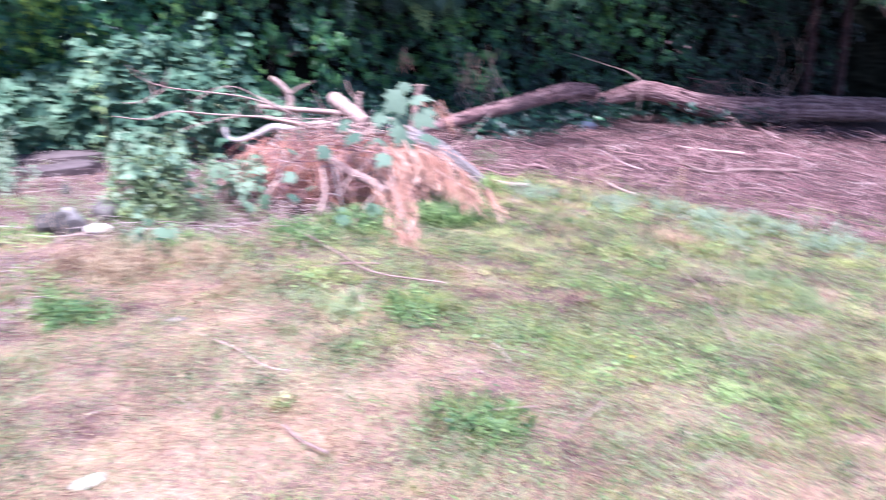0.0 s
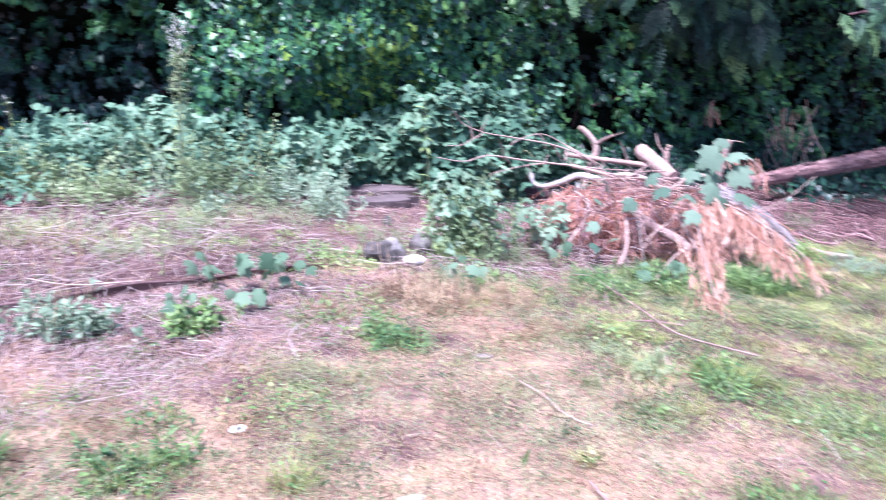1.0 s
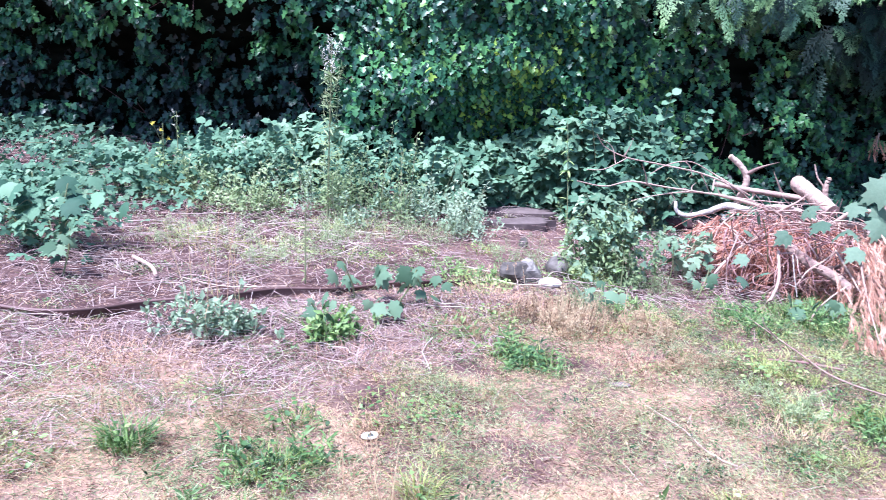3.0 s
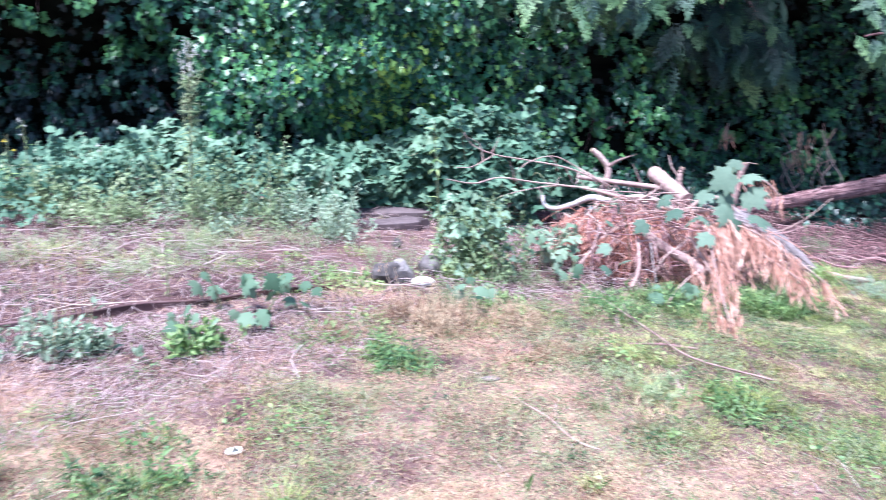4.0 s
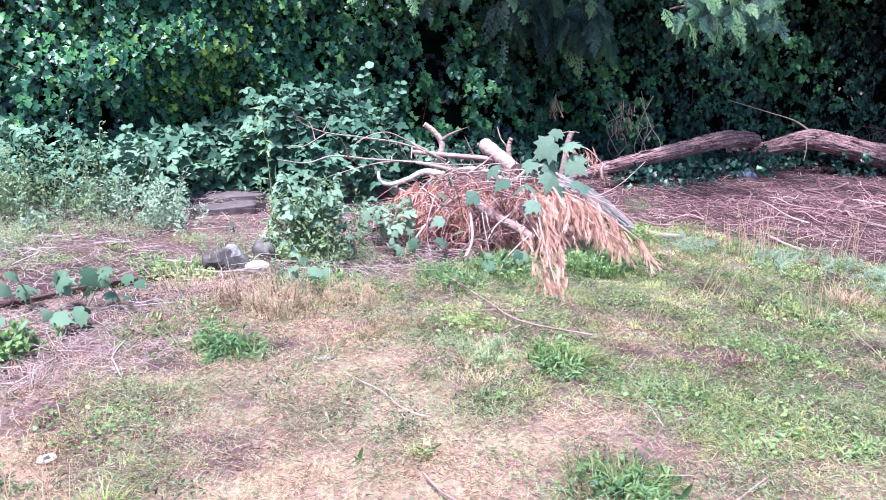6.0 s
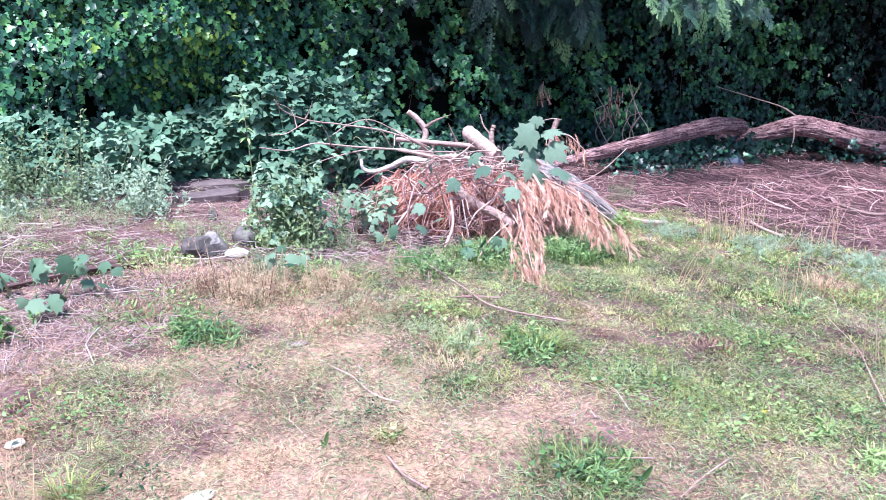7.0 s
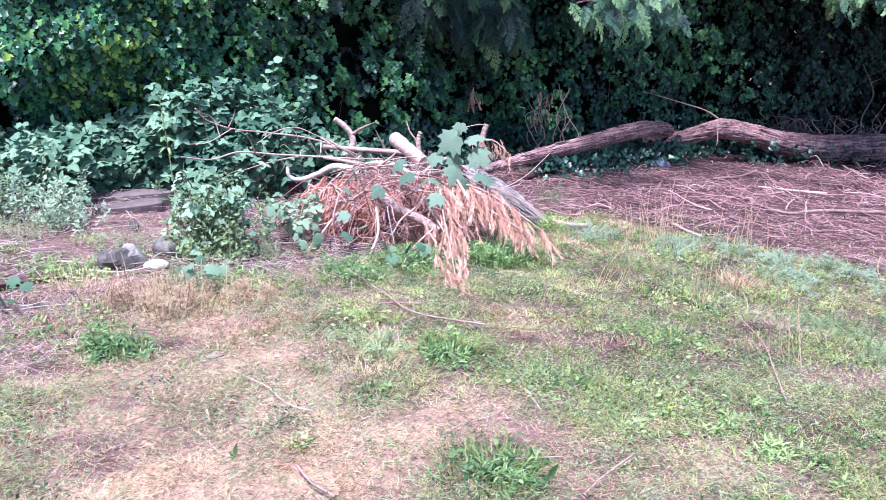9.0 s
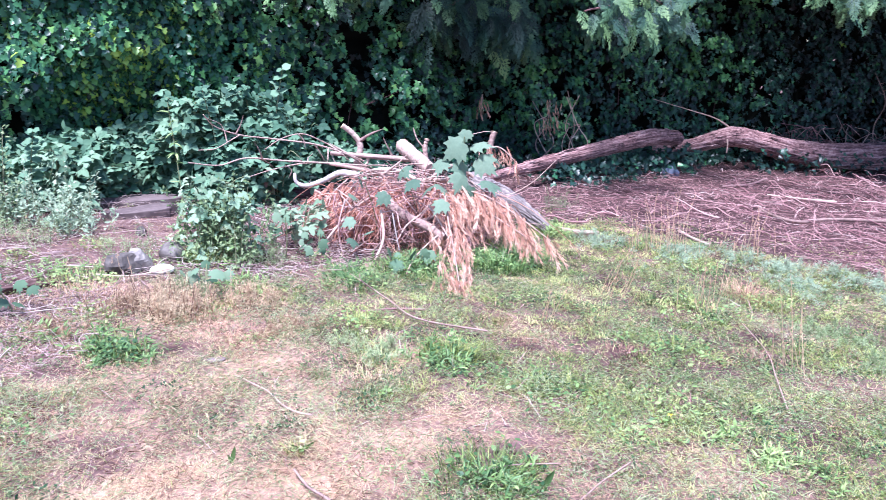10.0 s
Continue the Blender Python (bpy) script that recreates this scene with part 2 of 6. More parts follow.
def inside(poly, x, y):
    """Metres inside (positive) or outside (negative) a plan outline."""
    p = np.array(poly, float)
    q = np.roll(p, -1, 0)
    odd = np.zeros(np.shape(x), bool)
    far = np.full(np.shape(x), 1e9)
    for (ax, ay), (bx, by) in zip(p, q):
        hit = ((ay > y) != (by > y)) & (x < (bx - ax) * (y - ay) / (by - ay + 1e-12) + ax)
        odd ^= hit
        t = np.clip(((x - ax) * (bx - ax) + (y - ay) * (by - ay)) / ((bx - ax) ** 2 + (by - ay) ** 2), 0, 1)
        far = np.minimum(far, np.hypot(x - ax - t * (bx - ax), y - ay - t * (by - ay)))
    return np.where(odd, far, -far)


def waves(x, y, s, k):
    """A cheap smooth noise from -1 to 1."""
    g = np.random.default_rng(k)
    out = 0
    for i in range(7):
        a, ph, f = g.uniform(0, 2 * np.pi), g.uniform(0, 6.3), s * g.uniform(0.6, 2.2)
        out = out + np.sin(f * (x * np.cos(a) + y * np.sin(a)) + ph)
    return out / 3.2


EDGE = [(-3.4, 3.0), (-2.7, 2.86), (-2.2, 2.78), (-1.9, 2.86), (-1.75, 3.1), (-1.45, 3.38), (-1.28, 3.6), (-1.05, 3.82), (-0.82, 4.0), (-0.5, 4.22)]


def off_edge(x, y):
    """Metres from the lawn edging."""
    far = np.full(np.shape(x), 1e9)
    for (ax, ay), (bx, by) in zip(EDGE, EDGE[1:]):
        t = np.clip(((x - ax) * (bx - ax) + (y - ay) * (by - ay)) / ((bx - ax) ** 2 + (by - ay) ** 2), 0, 1)
        far = np.minimum(far, np.hypot(x - ax - t * (bx - ax), y - ay - t * (by - ay)))
    return far


LITTER_WEST = [(-6, 2.5), (-2.4, 2.6), (-1.9, 2.7), (-1.4, 3.2), (-0.8, 3.95), (-0.3, 4.4), (0.45, 4.2), (0.9, 4.4), (1.3, 4.9), (1.4, 7.8), (-0.3, 7.6), (-1.2, 7.4), (-3.5, 7.8), (-9, 8.6), (-9, 2.5)]
LITTER_EAST = [(2.5, 5.7), (3.1, 6.1), (3.6, 6.1), (3.7, 5.3), (4.1, 4.95), (4.55, 4.5), (4.9, 3.7), (7, 3), (20, 2.5), (20, 13), (5, 12), (3.2, 9.8), (1.4, 8.2), (1.4, 6)]


LITTER_SOUTH = [(-4, 2.3), (-2.2, 2.35), (-1.5, 2.4), (-1.0, 2.6), (-0.7, 2.85), (-0.45, 3.2), (-0.2, 3.75), (0.0, 4.3), (-0.5, 4.5), (-1.6, 3.6), (-4, 3.2)]


def litter(x, y):
    """1 on the bare, twig-strewn ground, 0 on the lawn."""
    d = np.maximum(inside(LITTER_WEST, x, y), inside(LITTER_EAST, x, y)) + 0.13 * waves(x, y, 6, 3)
    e = inside(LITTER_SOUTH, x, y) + 0.16 * waves(x, y, 5, 4)
    return np.maximum(np.clip(d / 0.25 + 0.5, 0, 1), 0.72 * np.clip(e / 0.4 + 0.4, 0, 1))


GREENS = [(1.9, 2.6, 0.8, 0.25), (2.7, 3.5, 0.9, 0.25), (3.0, 4.3, 0.8, 0.3), (1.2, 4.1, 0.4, 0.5), (-0.24, 2.72, 0.22, 0.55), (-0.08, 3.32, 0.16, 0.5), (1.18, 2.06, 0.2, 0.5), (-0.72, 1.95, 0.16, 0.6), (0.3, 4.2, 0.3, 0.35), (-0.5, 4.2, 0.2, 0.4), (0.95, 2.95, 0.25, 0.25), (-0.1, 2.2, 0.2, 0.3),
          (0.2, 2.15, 0.4, -0.45), (0.98, 2.31, 0.2, -0.7), (0.84, 2.81, 0.12, -0.7), (-0.9, 2.35, 0.4, -0.3), (1.71, 3.2, 0.14, -0.8), (2.15, 3.1, 0.16, -0.8), (2.48, 2.9, 0.13, -0.8), (0.2, 3.6, 0.25, -0.4), (0.6, 3.5, 0.25, -0.3), (2.1, 2.05, 0.2, -0.3), (3.2, 3.75, 0.16, -0.6)]


def green(x, y):
    """How green the lawn is: lush to the east, parched to the south-west, with bare and weedy patches."""
    base = 0.42 + 0.36 * np.clip((x - 0.9) / 1.2, -0.6, 1) + 0.16 * np.clip((y - 2.6) / 0.8, -1, 0.5)
    for px, py, r, k in GREENS:
        base = base + k * np.exp(-(((x - px) / r) ** 2 + ((y - py) / (0.8 * r)) ** 2))
    return np.clip(base + 0.30 * waves(x, y, 4.5, 11) + 0.18 * waves(x, y, 13, 12), 0, 1)


HOLLOWS = [(1.71, 3.2, 0.10), (2.15, 3.12, 0.13), (2.05, 3.22, 0.08), (2.48, 2.88, 0.11), (1.42, 3.3, 0.07), (0.45, 3.48, 0.09), (-0.3, 3.05, 0.10), (-0.62, 2.62, 0.12), (0.12, 3.28, 0.08), (-0.05, 2.45, 0.08), (3.0, 3.3, 0.1), (2.6, 4.3, 0.1)]


def hollow(x, y):
    """1 in the small bare brown hollows of the lawn."""
    out = 0.0 * x
    for px, py, r in HOLLOWS:
        out = np.maximum(out, np.exp(-(((x - px) / (1.3 * r)) ** 2 + ((y - py) / (0.8 * r)) ** 2)))
    out = np.maximum(out * (1 + 0.5 * waves(x, y, 25, 15)), 1.2 * (waves(x, y, 8.5, 16) - 0.80))
    return np.clip(out, 0, 1)


def bare(x, y):
    """1 on the trodden soil round the old slabs."""
    return np.clip(1.4 - np.hypot((x + 0.45) / 0.75, (y - 5.3) / 1.0), 0, 1)


# ---- ground ----
def ground():
    def axis(lo, hi, step):
        far = step * 1.35 ** np.arange(1, 34)
        far = np.cumsum(far)
        return np.concatenate([lo - far[::-1], np.arange(lo, hi, step), hi + far])

    xs, ys = axis(-6, 13, 0.12), axis(-1.5, 13, 0.12)
    x, y = np.meshgrid(xs, ys, indexing="ij")
    z = gz(x, y) + 0.006 * waves(x, y, 22, 5) * np.exp(-(x**2 + y**2) / 150)
    lit = litter(x, y)
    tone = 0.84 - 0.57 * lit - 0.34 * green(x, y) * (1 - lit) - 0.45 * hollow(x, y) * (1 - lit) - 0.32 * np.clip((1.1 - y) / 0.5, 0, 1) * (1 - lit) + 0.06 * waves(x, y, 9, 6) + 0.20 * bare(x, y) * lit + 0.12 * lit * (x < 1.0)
    v = np.stack([x, y, z], -1).reshape(-1, 3)
    i, j = np.meshgrid(np.arange(len(xs) - 1), np.arange(len(ys) - 1), indexing="ij")
    w = len(ys)
    f = np.stack([i * w + j, (i + 1) * w + j, (i + 1) * w + j + 1, i * w + j + 1], -1).reshape(-1, 4)
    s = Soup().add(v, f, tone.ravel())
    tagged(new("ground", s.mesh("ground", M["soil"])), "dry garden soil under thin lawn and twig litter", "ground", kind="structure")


ground()


def fan(n, r0, r1, a0=-50, a1=58, power=1.0):
    """Places on the lawn, denser towards its near end."""
    r = r0 + (r1 - r0) * rng.random(n) ** power
    a = np.radians(rng.uniform(a0, a1, n))
    return 0.3 + r * np.sin(a), r * np.cos(a)


def blades(soup, x, y, length, width, lift, tones, lean=None, curve=0.5, base=0.0):
    """Bent two-piece blades from the ground at x, y."""
    n = len(x)
    az = rng.uniform(0, 2 * np.pi, n) if lean is None else lean
    d = np.stack([np.cos(az), np.sin(az), 0 * az], -1)
    side = np.stack([-np.sin(az), np.cos(az), 0 * az], -1)
    up = np.array([0, 0, 1.0])
    p0 = np.stack([x, y, gz(x, y) + base], -1)
    c, s = np.cos(lift)[:, None], np.sin(lift)[:, None]
    p1 = p0 + (d * c + up * s) * length[:, None] * 0.55
    l2 = lift * (1 - curve)
    p2 = p1 + (d * np.cos(l2)[:, None] + up * np.sin(l2)[:, None]) * length[:, None] * 0.45
    w = side * width[:, None] * 0.5
    v = np.stack([p0 - w, p0 + w, p1 + w * 0.85, p1 - w * 0.85, p2], 1).reshape(-1, 3)
    k = (np.arange(n) * 5)[:, None]
    t = np.repeat(tones, 5)
    soup.add(v, k + np.array([[0, 1, 2, 3]]), t)
    soup.f.append(k + np.array([[3, 2, 4]]) + soup.n - len(v))


def leaflets(soup, shape, x, y, h, size, tones, tilt=0.5):
    """Small leaves held at height h, facing roughly up."""
    n = len(x)
    az = rng.uniform(0, 2 * np.pi, n)
    tip = np.stack([np.cos(az), np.sin(az), rng.normal(0.1, tilt, n)], -1)
    face = np.stack([rng.normal(0, tilt, n), rng.normal(0, tilt, n), np.ones(n)], -1)
    scatter(soup, *shape, basis(tip, face), np.stack([x, y, gz(x, y) + h], -1), size, tones)


def comb(x, y):
    """The way in which the flattened grass lies."""
    return 2.2 * waves(x, y, 5.0, 71) + 1.4 * waves(x, y, 14, 72) + rng.normal(0, 1.3, len(x))


def round_about(n):
    """Places on the lawn beside and behind its near, tended part."""
    x, y = 0.3 + rng.normal(0, 4.2, n), rng.normal(-1.2, 2.8, n)
    keep = ((np.hypot(x - 0.3, y) < 1.2) | (np.abs(np.degrees(np.arctan2(x - 0.3, y)) - 4) > 54)) & (litter(x, y) < 0.5)
    return x[keep], y[keep]


def mounds(n):
    """Small mounds of turf: their places, radius, height and how green each is."""
    x, y = fan(n, 1.25, 7.2, power=0.85)
    keep = rng.random(n) > 0.85 * hollow(x, y)
    x, y = x[keep], y[keep]
    n = len(x)
    return x, y, rng.uniform(0.022, 0.075, n), rng.uniform(0.004, 0.042, n), green(x, y) + rng.normal(0, 0.20, n)


def lawn():
    mx, my, mr, mh, mg = mounds(5200)
    leafy = mg > 0.5
    pale = rng.normal(0, 1, len(mx))

    def strew(n, pick, loose):
        """Blades on the chosen mounds, and some loose ones between; gives places, way of leaning, base height and each one's mound tone."""
        i = rng.choice(np.nonzero(pick)[0], n)
        ox, oy = rng.normal(0, 1, n) * mr[i], rng.normal(0, 1, n) * mr[i]
        x, y = mx[i] + ox, my[i] + oy
        q = np.hypot(ox, oy) / mr[i]
        lx, ly = fan(loose, 1.2, 7.6, power=1.1)
        lean = np.concatenate([np.arctan2(oy, ox) + rng.normal(0, 0.8, n), comb(lx, ly)])
        base = np.concatenate([mh[i] * np.exp(-q * q) * rng.random(n), 0.004 * rng.random(loose)])
        return np.concatenate([x, lx]), np.concatenate([y, ly]), lean, base, np.concatenate([pale[i], rng.normal(0, 0.7, loose)]), np.concatenate([np.exp(-0.5 * q * q), np.zeros(loose)])

    # dry straw
    s = Soup()
    x, y, lean, base, pt, up = strew(104000, ~leafy, 84000)
    lit, gr = litter(x, y), green(x, y)
    keep = (rng.random(len(x)) > lit * 0.75) & (rng.random(len(x)) > 0.75 * hollow(x, y)) & (rng.random(len(x)) > 0.42 * gr)
    x, y, lean, base, pt, up, lit = x[keep], y[keep], lean[keep], base[keep], pt[keep], up[keep], lit[keep]
    r, n = np.hypot(x, y), len(x)
    blades(s, x, y, 0.012 + 0.05 * rng.random(n) ** 1.7, np.maximum(0.0011, r * 0.00052) * rng.uniform(0.6, 1.4, n), np.abs(rng.normal(0.12, 0.2, n)) + 0.45 * up * rng.random(n), np.clip(0.68 + 0.12 * np.exp(-((x - 0.5) / 0.5) ** 2 - ((y - 2.7) / 0.4) ** 2) - 0.16 * lit + 0.19 * pt + rng.normal(0, 0.12, n) + 0.16 * waves(x, y, 4, 21) + 0.10 * waves(x, y, 17, 22), 0, 1), lean=lean, curve=0.9, base=0.003 + base)
    # the lawn goes on round about
    x, y = round_about(44000)
    n = len(x)
    leaflets(s, SLIM, x, y, rng.uniform(0.004, 0.03, n), rng.uniform(0.05, 0.16, n), np.clip(0.32 + rng.normal(0, 0.2, n) + 0.15 * waves(x, y, 4, 21), 0, 1), 0.3)
    tagged(new("dry_grass", s.mesh("dry_grass", M["straw"])), "pale dry straw lying matted over the lawn", "grass", kind="stuff")
    # green blades
    s = Soup()
    x, y, lean, base, pt, up = strew(85000, leafy, 30000)
    keep = (rng.random(len(x)) > 0.9 * litter(x, y)) & (rng.random(len(x)) > 0.8 * hollow(x, y)) & (rng.random(len(x)) < 0.25 + green(x, y))
    x, y, lean, base, pt, up = x[keep], y[keep], lean[keep], base[keep], pt[keep], up[keep]
    r, n = np.hypot(x, y), len(x)
    blades(s, x, y, rng.uniform(0.018, 0.065, n), np.maximum(0.0012, r * 0.0006) * rng.uniform(0.7, 1.4, n), np.abs(rng.normal(0.25, 0.3, n)) + 0.5 * up * rng.random(n), np.clip(0.74 - 0.26 * green(x, y) + 0.24 * pt + rng.normal(0, 0.14, n) + 0.18 * waves(x, y, 4, 23) + 0.12 * waves(x, y, 17, 24), 0, 1), lean=lean, curve=0.7, base=0.002 + base)
    x, y = round_about(44000)
    keep = rng.random(len(x)) < 0.45 + green(x, y)
    x, y = x[keep], y[keep]
    n = len(x)
    leaflets(s, SLIM, x, y, rng.uniform(0.006, 0.04, n), rng.uniform(0.05, 0.15, n), np.clip(0.28 + rng.normal(0, 0.18, n), 0, 1), 0.45)
    tagged(new("green_grass", s.mesh("green_grass", M["grass"])), "short green grass growing in uneven patches", "grass", kind="stuff")
    # low broad weeds
    s = Soup()
    x, y = fan(22000, 1.2, 7.0)
    keep = rng.random(len(x)) < np.clip(green(x, y) * 1.2 - 0.25, 0, 1) ** 1.3 * (1 - litter(x, y))
    x, y = x[keep], y[keep]
    n = len(x)
    leaflets(s, DIAMOND, x, y, rng.uniform(0.008, 0.045, n), rng.uniform(0.006, 0.013, n), np.clip(0.52 + rng.normal(0, 0.18, n) + 0.25 * waves(x, y, 3.5, 25), 0, 1))
    tagged(new("lawn_weeds", s.mesh("lawn_weeds", M["weed"])), "small round-leaved weeds spreading through the lawn", "weeds", kind="stuff")
    # fine pale fuzz over the turf
    s = Soup()
    x, y = fan(190000, 1.2, 5.5, power=0.95)
    keep = (rng.random(len(x)) < np.clip(0.32 + 0.5 * waves(x, y, 5, 29) + 0.25 * green(x, y) + 0.6 * np.exp(-((x - 0.45) / 0.5) ** 2 - ((y - 2.85) / 0.35) ** 2), 0.03, 0.95)) & (rng.random(len(x)) > litter(x, y)) & (rng.random(len(x)) > 0.9 * hollow(x, y))
    x, y = x[keep], y[keep]
    n = len(x)
    leaflets(s, FINE, x, y, rng.uniform(0.006, 0.04, n), rng.uniform(0.016, 0.040, n), np.clip(0.66 + rng.normal(0, 0.22, n) + 0.25 * waves(x, y, 6, 30), 0, 1), 0.6)
    tagged(new("lawn_fuzz", s.mesh("lawn_fuzz", M["feather"])), "fine pale yellow-green moss-like weeds matted in the turf", "weeds", kind="stuff")


lawn()


def lawn_clumps():
    """Low cushions of mixed weeds, green, grey-green and withered, all over the lawn."""
    x, y = fan(4600, 1.3, 7.0, power=0.75)
    lit, gr = litter(x, y), green(x, y)
    keep = (rng.random(len(x)) > lit * 0.8) & (off_edge(x, y) > 0.10) & (rng.random(len(x)) > 0.9 * hollow(x, y))
    x, y, lit, gr = x[keep], y[keep], lit[keep], gr[keep]
    u = rng.random(len(x))
    kind = np.where(u < 0.03 + 0.42 * gr + 0.2 * lit, 0, np.where(u < 0.22 + 0.60 * gr + 0.4 * lit, 1, 2))
    names = (("weed_cushions", "weed", "small bright and dark green weed cushions in the lawn", DIAMOND), ("grey_weed_cushions", "feather", "small feathery grey-green weed cushions in the lawn", FINE), ("withered_weed_cushions", "rust", "small rusty withered weed cushions in dry grass", FINE))
    for k, (name, m, label, shape) in enumerate(names):
        cx, cy = x[kind == k], y[kind == k]
        c = len(cx)
        rad, top = rng.uniform(0.03, 0.13, c), rng.uniform(0.012, 0.075, c)
        ct = rng.normal((0.30, 0.56, 0.40)[k], (0.28, 0.24, 0.28)[k], c)
        big = rng.uniform(0.5, 0.95, c) if k == 0 else rng.uniform(1.1, 1.9, c)
        many = (rad * 620 / np.maximum(big, 0.8) * (1.0 if k == 0 else 1.9)).astype(int)
        i = np.repeat(np.arange(c), many)
        n = len(i)
        q, a = rng.random(n) ** 0.5, rng.uniform(0, 6.3, n)
        px, py = cx[i] + rad[i] * q * np.cos(a), cy[i] + rad[i] * q * np.sin(a)
        s = Soup()
        leaflets(s, shape, px, py, 0.004 + top[i] * (1 - q * q) * rng.uniform(0.3, 1.1, n), rng.uniform(0.010, 0.024, n) * big[i], np.clip(ct[i] + rng.normal(0, 0.16, n), 0, 1), 0.6)
        tagged(new(name, s.mesh(name, M[m])), label, "weeds", kind="stuff")

    # upright bunches of green grass
    x, y = fan(1500, 1.3, 6.5, power=0.8)
    keep = (rng.random(len(x)) < 0.12 + 0.55 * green(x, y)) & (litter(x, y) < 0.4) & (waves(x, y, 3.2, 81) > -0.1)
    x, y = x[keep], y[keep]
    c = len(x)
    many = rng.integers(16, 60, c)
    i = np.repeat(np.arange(c), many)
    n = len(i)
    rad, tall, ct = rng.uniform(0.012, 0.05, c), rng.uniform(0.03, 0.085, c), rng.normal(0.26, 0.22, c)
    px, py = x[i] + rng.normal(0, 1, n) * rad[i], y[i] + rng.normal(0, 1, n) * rad[i]
    s = Soup()
    blades(s, px, py, tall[i] * rng.uniform(0.6, 1.3, n), np.maximum(0.0016, 0.0007 * np.hypot(px, py)) * rng.uniform(0.7, 1.4, n), rng.uniform(0.5, 1.35, n), np.clip(ct[i] + rng.normal(0, 0.12, n), 0, 1), curve=0.6)
    tagged(new("grass_bunches", s.mesh("grass_bunches", M["grass"])), "small upright bunches of darker green grass in the lawn", "grass", kind="stuff")


lawn_clumps()


def twig_litter():
    # fine needles and stems
    s = Soup()
    n = 60000
    x, y = fan(n, 2.2, 13.0, -58, 62, power=1.0)
    keep = (rng.random(n) < np.maximum(litter(x, y), 0.06) * (1 - 0.6 * bare(x, y))) & (off_edge(x, y) > 0.07)
    x, y = x[keep], y[keep]
    r, n = np.hypot(x, y), len(x)
    w = Soup()
    for soup, pick in ((s, x > 1.4), (w, x <= 1.4)):
        a, b, q = x[pick], y[pick], r[pick]
        n = len(a)
        blades(soup, a, b, rng.uniform(0.05, 0.20, n), np.maximum(0.0016, q * 0.0006) * rng.uniform(0.6, 1.4, n), rng.normal(0.06, 0.2, n), np.clip(0.66 - 0.24 * (a > 1.8) + rng.normal(0, 0.28, n), 0, 1), curve=1.2, base=0.006 + 0.02 * rng.random(n))
    # dry strands on the lawn side of the edging
    x, y = rng.uniform(-3.0, -0.1, 13000), rng.uniform(1.5, 4.1, 13000)
    keep = (inside([(-3.2, 1.5), (-1.4, 1.6), (-0.9, 2.2), (-0.5, 3.0), (0.0, 3.9), (-0.45, 4.15), (-1.5, 3.3), (-1.9, 2.8), (-3.2, 2.8)], x, y) + 0.12 * waves(x, y, 6, 33) > 0) & (off_edge(x, y) > 0.08)
    x, y = x[keep], y[keep]
    n = len(x)
    blades(w, x, y, rng.uniform(0.04, 0.18, n), rng.uniform(0.0012, 0.0028, n), rng.normal(0.06, 0.2, n), np.clip(0.54 + rng.normal(0, 0.25, n), 0, 1), curve=1.2, base=0.01 + 0.02 * rng.random(n))
    tagged(new("needle_litter", s.mesh("needle_litter", M["twig"])), "brown needles and stems strewn over bare soil", "leaf litter", kind="stuff")
    tagged(new("dry_stems", w.mesh("dry_stems", M["twig_grey"])), "bleached dry stems strewn over bare mauve soil", "leaf litter", kind="stuff")
    # thicker twigs
    s, w = Soup(), Soup()
    x, y = fan(12000, 2.3, 11.5, -56, 60, power=0.8)
    keep = (rng.random(len(x)) < litter(x, y) * (1 - 0.75 * bare(x, y))) & (off_edge(x, y) > 0.13)
    for px, py in zip(x[keep], y[keep]):
        az, ln = rng.uniform(0, 2 * math.pi), rng.uniform(0.10, 0.42)
        u = np.array([-0.5, -0.1, 0.25, 0.5]) * ln
        bend = rng.normal(0, 0.17, 4) * ln
        lx, ly = px + u * math.cos(az) - bend * math.sin(az), py + u * math.sin(az) + bend * math.cos(az)
        r = 0.0012 + 0.0026 * rng.random() ** 3
        tube(w if px < 1.4 else s, np.stack([lx, ly, gz(lx, ly) + r + rng.uniform(0.004, 0.03) + np.abs(np.cumsum(rng.normal(0, 0.016, 4)))], -1), r, r * 0.5, 3, np.clip(rng.normal(0.68 if px < 1.8 else 0.36, 0.27), 0, 1), cap=False, steps=2)
    for k in range(900):
        px, py = rng.uniform(2.3, 10.5), rng.uniform(5.2, 10.2)
        if litter(px, py) < 0.6 or py > 4.4 + 0.62 * px:
            continue
        az, ln, r = rng.uniform(0, math.pi), rng.uniform(0.15, 0.5), rng.uniform(0.003, 0.0075)
        u = np.array([-0.5, -0.2, 0.1, 0.3, 0.5]) * ln
        bend = np.cumsum(rng.normal(0, 0.065, 5)) * ln
        lx, ly = px + u * math.cos(az) - bend * math.sin(az), py + u * math.sin(az) + bend * math.cos(az)
        tube(s, np.stack([lx, ly, gz(lx, ly) + r + rng.uniform(0.005, 0.06) + np.abs(np.cumsum(rng.normal(0, 0.034, 5)))], -1), r, r * 0.5, 4, np.clip(rng.normal(0.38, 0.22), 0, 1), cap=False, steps=2)
    tagged(new("twig_litter", s.mesh("twig_litter", M["twig"])), "thin dead twigs scattered on the bare soil", "twigs", kind="stuff")
    tagged(new("bleached_twigs", w.mesh("bleached_twigs", M["twig_grey"])), "thin bleached twigs scattered before the brambles", "twigs", kind="stuff")


twig_litter()


